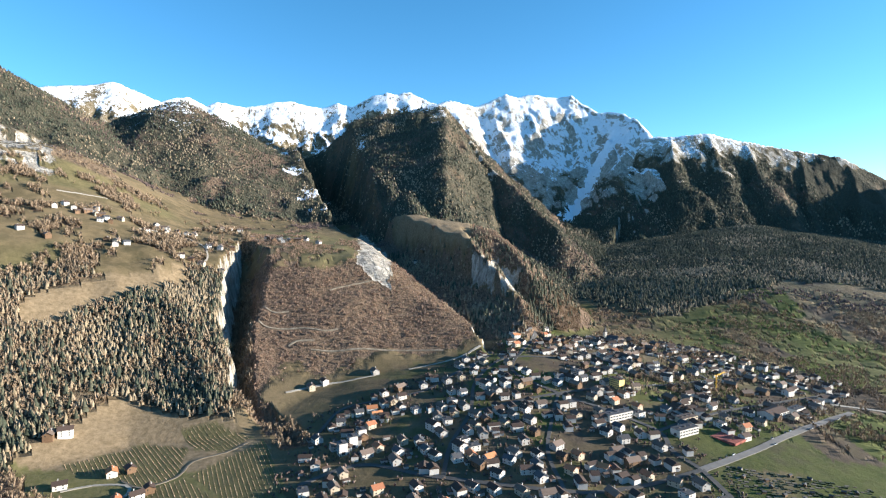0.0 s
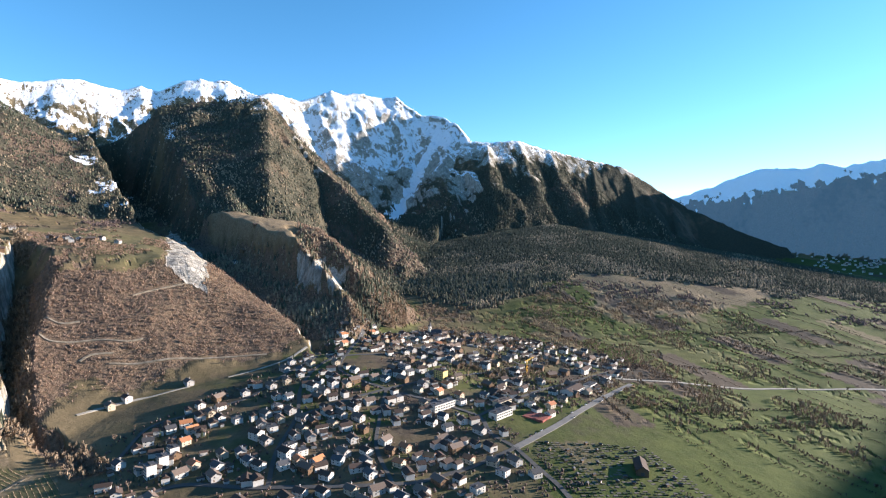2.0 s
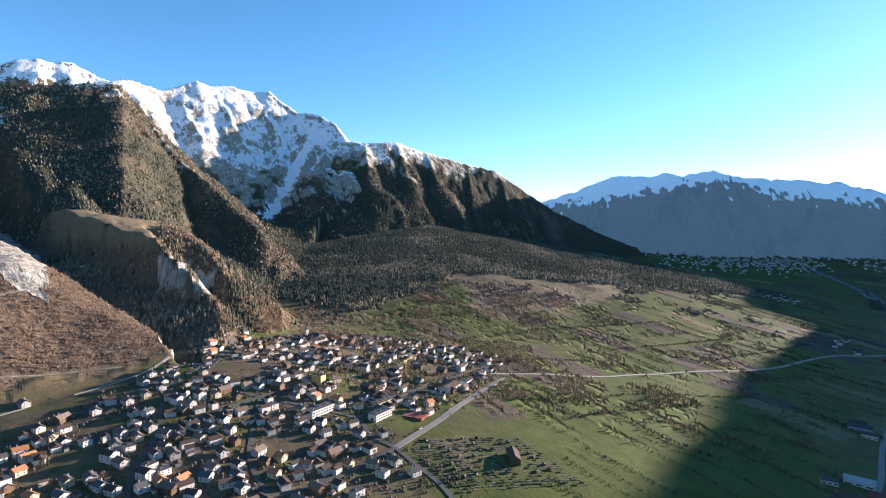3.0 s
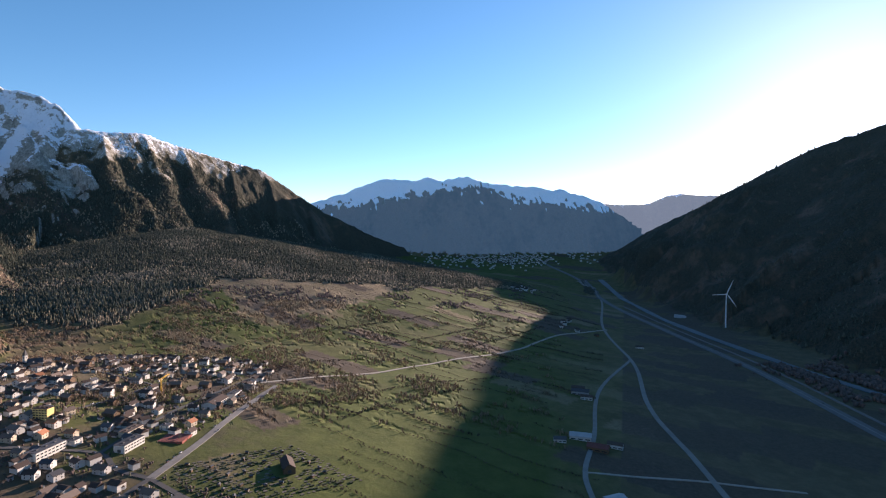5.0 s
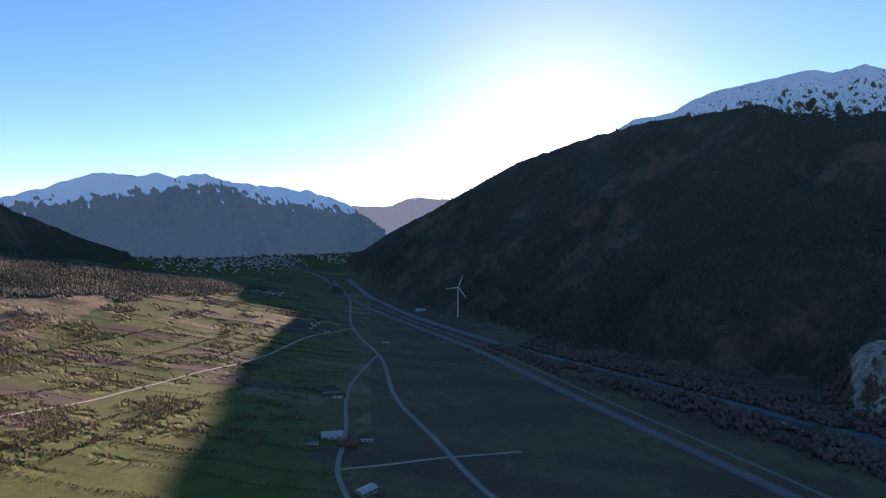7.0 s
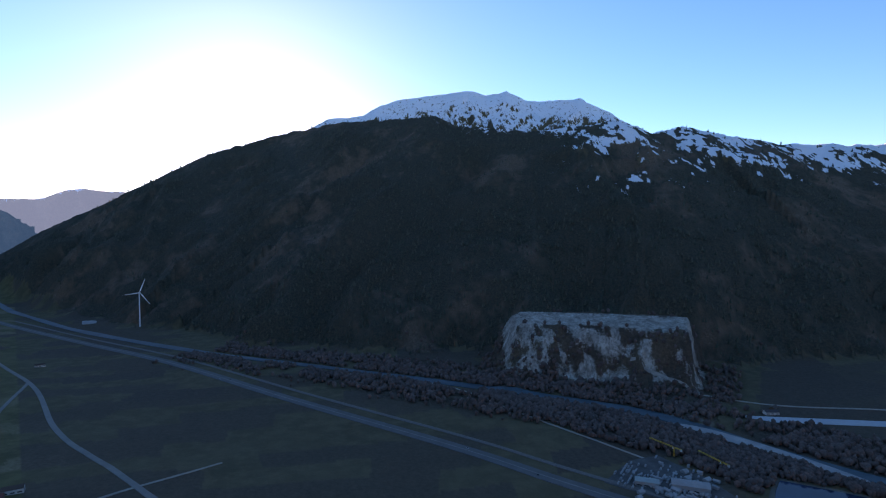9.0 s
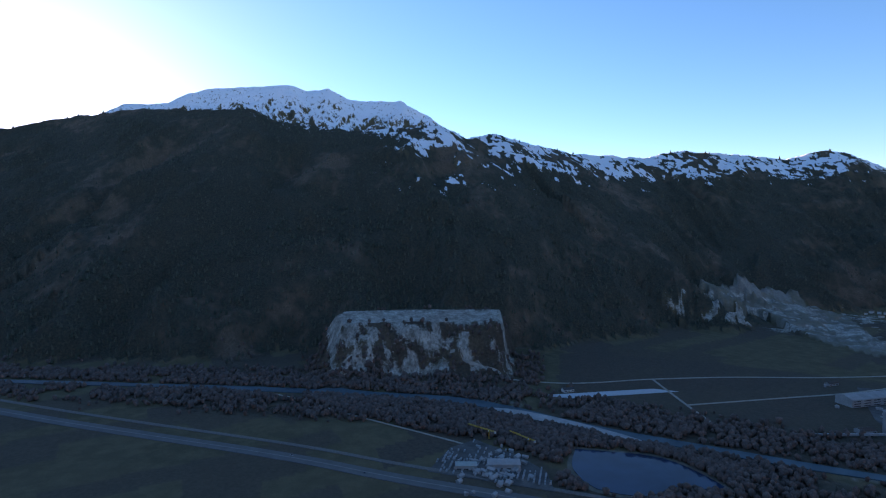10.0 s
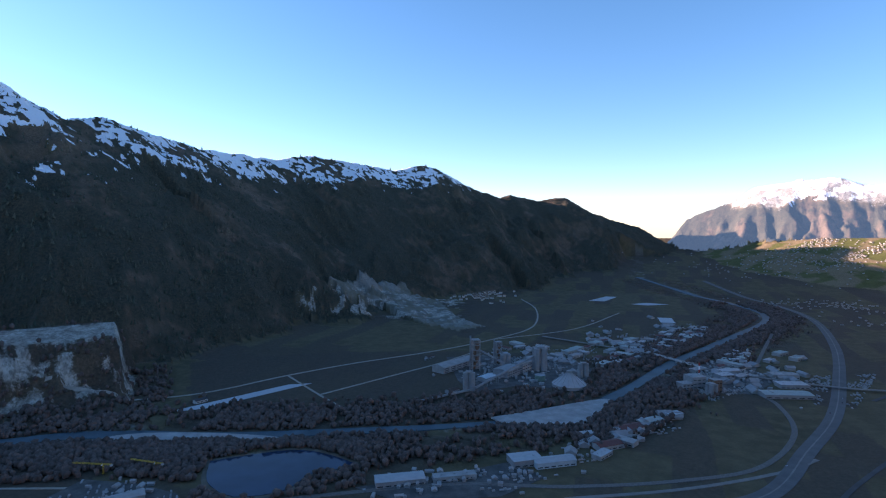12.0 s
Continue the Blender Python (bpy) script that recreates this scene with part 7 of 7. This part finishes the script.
def bare_tree(h, seed):
    rng = random.Random(seed)
    top = thing("bare_tree", "leafless broadleaved tree with fine brown twigs", "tree", "garden trees")
    bm = bmesh.new()
    limb(bm, (0, 0, -0.5), (0.1, 0, h * 0.4), h * 0.025, h * 0.016, 6)
    ends = []
    for i in range(7):
        a = i * 2.4 + rng.random()
        e = Vector((math.cos(a) * h * rng.uniform(0.12, 0.26), math.sin(a) * h * rng.uniform(0.12, 0.26), h * rng.uniform(0.55, 0.82)))
        limb(bm, (0.05, 0, h * rng.uniform(0.25, 0.4)), e, h * 0.011, h * 0.005, 4)
        ends.append(e)
    part("trunk", bm, bark, top)
    bm = bmesh.new()
    for e in ends:
        for k in range(26):
            d = Vector((rng.gauss(0, 1), rng.gauss(0, 1), rng.gauss(0.5, 0.8))).normalized() * h * rng.uniform(0.08, 0.22)
            s = Vector((rng.gauss(0, 1), rng.gauss(0, 1), rng.gauss(0, 1))).normalized() * h * 0.018
            b0 = e * rng.uniform(0.8, 1.0)
            bm.faces.new([bm.verts.new(b0 + s), bm.verts.new(b0 + d), bm.verts.new(b0 - s)])
    part("crown", bm, twig_mat, top)
    return top


def fir_tree(h, seed):
    rng = random.Random(seed)
    top = thing("fir_tree", "dark green fir tree with drooping branches", "tree", "garden trees")
    bm = bmesh.new()
    limb(bm, (0, 0, -0.5), (0, 0, h * 0.9), h * 0.02, h * 0.004, 6)
    part("trunk", bm, bark, top)
    bm = bmesh.new()
    for t in range(11):
        z = h * (0.1 + 0.08 * t)
        out = h * 0.2 * (1 - t / 12) * rng.uniform(0.9, 1.1)
        for i in range(9):
            a = i * 0.7 + t * 0.4 + rng.uniform(-0.15, 0.15)
            o = out * rng.uniform(0.75, 1.15)
            tip = (o * math.cos(a), o * math.sin(a), z - h * 0.05)
            l = (o * 0.45 * math.cos(a + 0.5), o * 0.45 * math.sin(a + 0.5), z)
            r = (o * 0.45 * math.cos(a - 0.5), o * 0.45 * math.sin(a - 0.5), z)
            root = (0, 0, z + h * 0.09)
            v = [bm.verts.new(q) for q in (root, l, tip, r)]
            bm.faces.new(v)
    part("crown", bm, needle_mat, top)
    return top


def place_trees():
    rng = random.Random(17)
    models = [bare_tree(9, 1), bare_tree(12, 2), bare_tree(7, 3), fir_tree(13, 4), fir_tree(9, 5)]
    used, done = set(), []
    tries = 0
    spots = []
    while len(spots) < 200 and tries < 20000:
        tries += 1
        x, y = rng.uniform(-210, 760), rng.uniform(430, 1270)
        if not inside(np.array([x]), np.array([y]), np.array([(-200, 510), (-180, 740), (60, 960), (160, 1130), (400, 1270), (640, 1130), (760, 930), (540, 760), (300, 610), (420, 500), (250, 430), (0, 460)], float))[0]:
            continue
        if any(math.hypot(x - a, y - b) < 10 for a, b in SPOTS) or any(math.hypot(x - a, y - b) < 6 for a, b in spots) or not road_gap_only(x, y, 2.5):
            continue
        spots.append((x, y))
        k = rng.choices(range(5), (5, 4, 5, 2, 2))[0]
        m = Matrix.LocRotScale((x, y, float(lie(x, y))), Euler((0, 0, rng.uniform(0, 6))), None)
        if k not in used:
            used.add(k)
            models[k].matrix_basis = m
        else:
            copy_thing(models[k], m)
    # low garden shrubs between the houses
    g = np.random.RandomState(8)
    n = 15000
    x, y = g.uniform(-200, 740, n), g.uniform(450, 1250, n)
    keep = inside(x, y, np.array([(-180, 510), (-180, 730), (60, 950), (160, 1110), (400, 1240), (620, 1120), (730, 930), (510, 750), (290, 610), (320, 490), (60, 460)], float)) & road_gap(x, y, 2)
    sx, sy = np.array([p[0] for p in SPOTS]), np.array([p[1] for p in SPOTS])
    keep &= np.array([np.min((sx - a) ** 2 + (sy - b) ** 2) > 81 for a, b in zip(x, y)])
    for a, b, r in LAWNS:
        keep &= (x - a) ** 2 + (y - b) ** 2 > (r * 0.85) ** 2
    x, y = x[keep], y[keep]
    half = g.rand(len(x)) < 0.75
    stand("garden_shrubs", x[half], y[half], g.uniform(1.2, 4.2, half.sum()), ROUND, ROUND_F, bank_brown, "brown leafless garden shrubs and hedges", g, wide=(0.9, 1.5))
    stand("garden_conifers", x[~half], y[~half], g.uniform(2, 7, (~half).sum()), FIR, FIR_F, fir_green, "small dark garden conifers between houses", g, wide=(0.9, 1.4))


place_trees()


def garden_shed():
    top = thing("garden_shed", "small wooden allotment shed with pitched roof", "shed", "allotment sheds")
    part("wall", gable_wall(3, 4, 2.2, 0.8), plaster[4], top)
    part("roof", gable_roof(3, 4, 2.2, 0.8, 0.3, 0.15), roofing[1], top)
    bm = bmesh.new()
    box(bm, 0, -2.02, 0, 0.9, 0.1, 1.9)
    part("door", bm, white_paint, top)
    return top


def allotments():
    rng = random.Random(6)
    model = garden_shed()
    first = True
    for i in range(7):
        for j in range(7):
            x, y = 322 + i * 17 + rng.uniform(-3, 3), 590 - j * 15 - i * 4 + rng.uniform(-3, 3)
            if rng.random() < 0.3 or not road_gap_only(x, y, 4) or math.hypot(x - 399, y - 512) < 24:
                continue
            m = Matrix.LocRotScale((x, y, float(lie(x, y)) + 0.1), Euler((0, 0, rng.uniform(0, 3))), None)
            if first:
                model.matrix_basis, first = m, False
            else:
                copy_thing(model, m)


allotments()


def allotment_beds():
    """Small dug and green beds with low hedges between the sheds."""
    rng = random.Random(31)
    dug, leaf = bmesh.new(), bmesh.new()
    for i in range(24):
        for j in range(24):
            x, y = 300 + i * 6.2 + rng.uniform(-1, 1), 600 - j * 5.4 - i * 1.6 + rng.uniform(-1, 1)
            if rng.random() < 0.25 or not road_gap_only(x, y, 3) or math.hypot(x - 399, y - 512) < 20:
                continue
            bm = dug if rng.random() < 0.6 else leaf
            m = Matrix.Translation((x, y, float(lie(x, y)))) @ Matrix.Rotation(-0.25 + rng.uniform(-0.1, 0.1), 4, "Z")
            bmesh.ops.create_cube(bm, size=1, matrix=m @ Matrix.Diagonal((rng.uniform(2, 5), rng.uniform(2, 4), 0.7 if bm is dug else rng.uniform(0.8, 2.4), 1)))
    tagged(part("allotment_beds", dug, bank_earth), "brown dug beds of the allotment gardens", "garden beds", kind="stuff")
    tagged(part("allotment_hedges", leaf, needle_mat), "low clipped green hedges of the allotments", "hedges", kind="stuff")


allotment_beds()


def car(paint, label):
    top = thing("car", label, "car", "parked cars")
    bm = bmesh.new()
    box(bm, 0, 0, 0.35, 1.8, 4.3, 0.55)
    bmesh.ops.bevel(bm, geom=bm.edges[:], offset=0.12, segments=1, affect="EDGES")
    part("body", bm, paint, top)
    bm = bmesh.new()
    v = [(-0.8, -1.3, 0.9), (0.8, -1.3, 0.9), (0.8, 1.5, 0.9), (-0.8, 1.5, 0.9), (-0.65, -0.7, 1.45), (0.65, -0.7, 1.45), (0.65, 1.1, 1.45), (-0.65, 1.1, 1.45)]
    q = [bm.verts.new(p) for p in v]
    for f in ((0, 1, 5, 4), (1, 2, 6, 5), (2, 3, 7, 6), (3, 0, 4, 7), (4, 5, 6, 7)):
        bm.faces.new([q[i] for i in f])
    part("cabin", bm, glass, top)
    for i in (-1, 1):
        for j in (-1.35, 1.35):
            bm = bmesh.new()
            bmesh.ops.create_cone(bm, cap_ends=True, segments=12, radius1=0.33, radius2=0.33, depth=0.22, matrix=Matrix.Translation((i * 0.82, j, 0.33)) @ Matrix.Rotation(radians(90), 4, "Y"))
            part("wheel", bm, dark_metal, top)
    return top


def park_cars():
    rng = random.Random(12)
    models = [car(white_paint, "white parked car on the village road"), car(dark_metal, "dark parked car on the village road"), car(steel, "silver parked car on the village road"), car(sheet_red, "dark red parked car on the village road")]
    used = set()
    lines = [(VILLAGE_ROADS[0][0], 5.0, 14), (VILLAGE_ROADS[2][0], 2.0, 8), (VILLAGE_ROADS[3][0], 1.8, 5), (HIGHWAY[11:16], 7.0, 6), (HIGHWAY[4:8], -6.0, 4)]
    for line, off, n in lines:
        c = smooth_line(line, 6.0)
        for _ in range(n):
            i = rng.randrange(2, len(c) - 2)
            d = c[i + 1] - c[i - 1]
            d /= np.linalg.norm(d)
            x, y = c[i] + np.array([-d[1], d[0]]) * off * rng.choice((-1, 1))
            k = rng.randrange(4)
            m = Matrix.LocRotScale((x, y, float(lie(x, y)) + 0.85), Euler((0, 0, math.atan2(d[1], d[0]) - math.pi / 2)), None)
            if k not in used:
                used.add(k)
                models[k].matrix_basis = m
            else:
                copy_thing(models[k], m)


park_cars()


def vineyards():
    """Rows of bare vines on the slope below the gorge."""
    rng = np.random.RandomState(4)
    xs, ys = [], []
    for poly, a in VINEYARDS:
        p = np.array(poly, float)
        c, s = math.cos(a), math.sin(a)
        for k in range(-40, 40):
            t = np.arange(-110, 110, 1.0)
            x = p[:, 0].mean() + t * c - k * 4.6 * s
            y = p[:, 1].mean() + t * s + k * 4.6 * c
            ok = inside(x, y, p)
            xs.append(x[ok])
            ys.append(y[ok])
    x, y = np.concatenate(xs), np.concatenate(ys)
    stand("vineyard", x, y, rng.uniform(0.9, 1.2, len(x)), np.array([(-0.45, 0.05, 0.3), (0.45, -0.05, 0.4), (0.1, 0, 1.1)]), [(0, 1, 2)], twig_brown, "rows of bare vines on posts", rng)


vineyards()
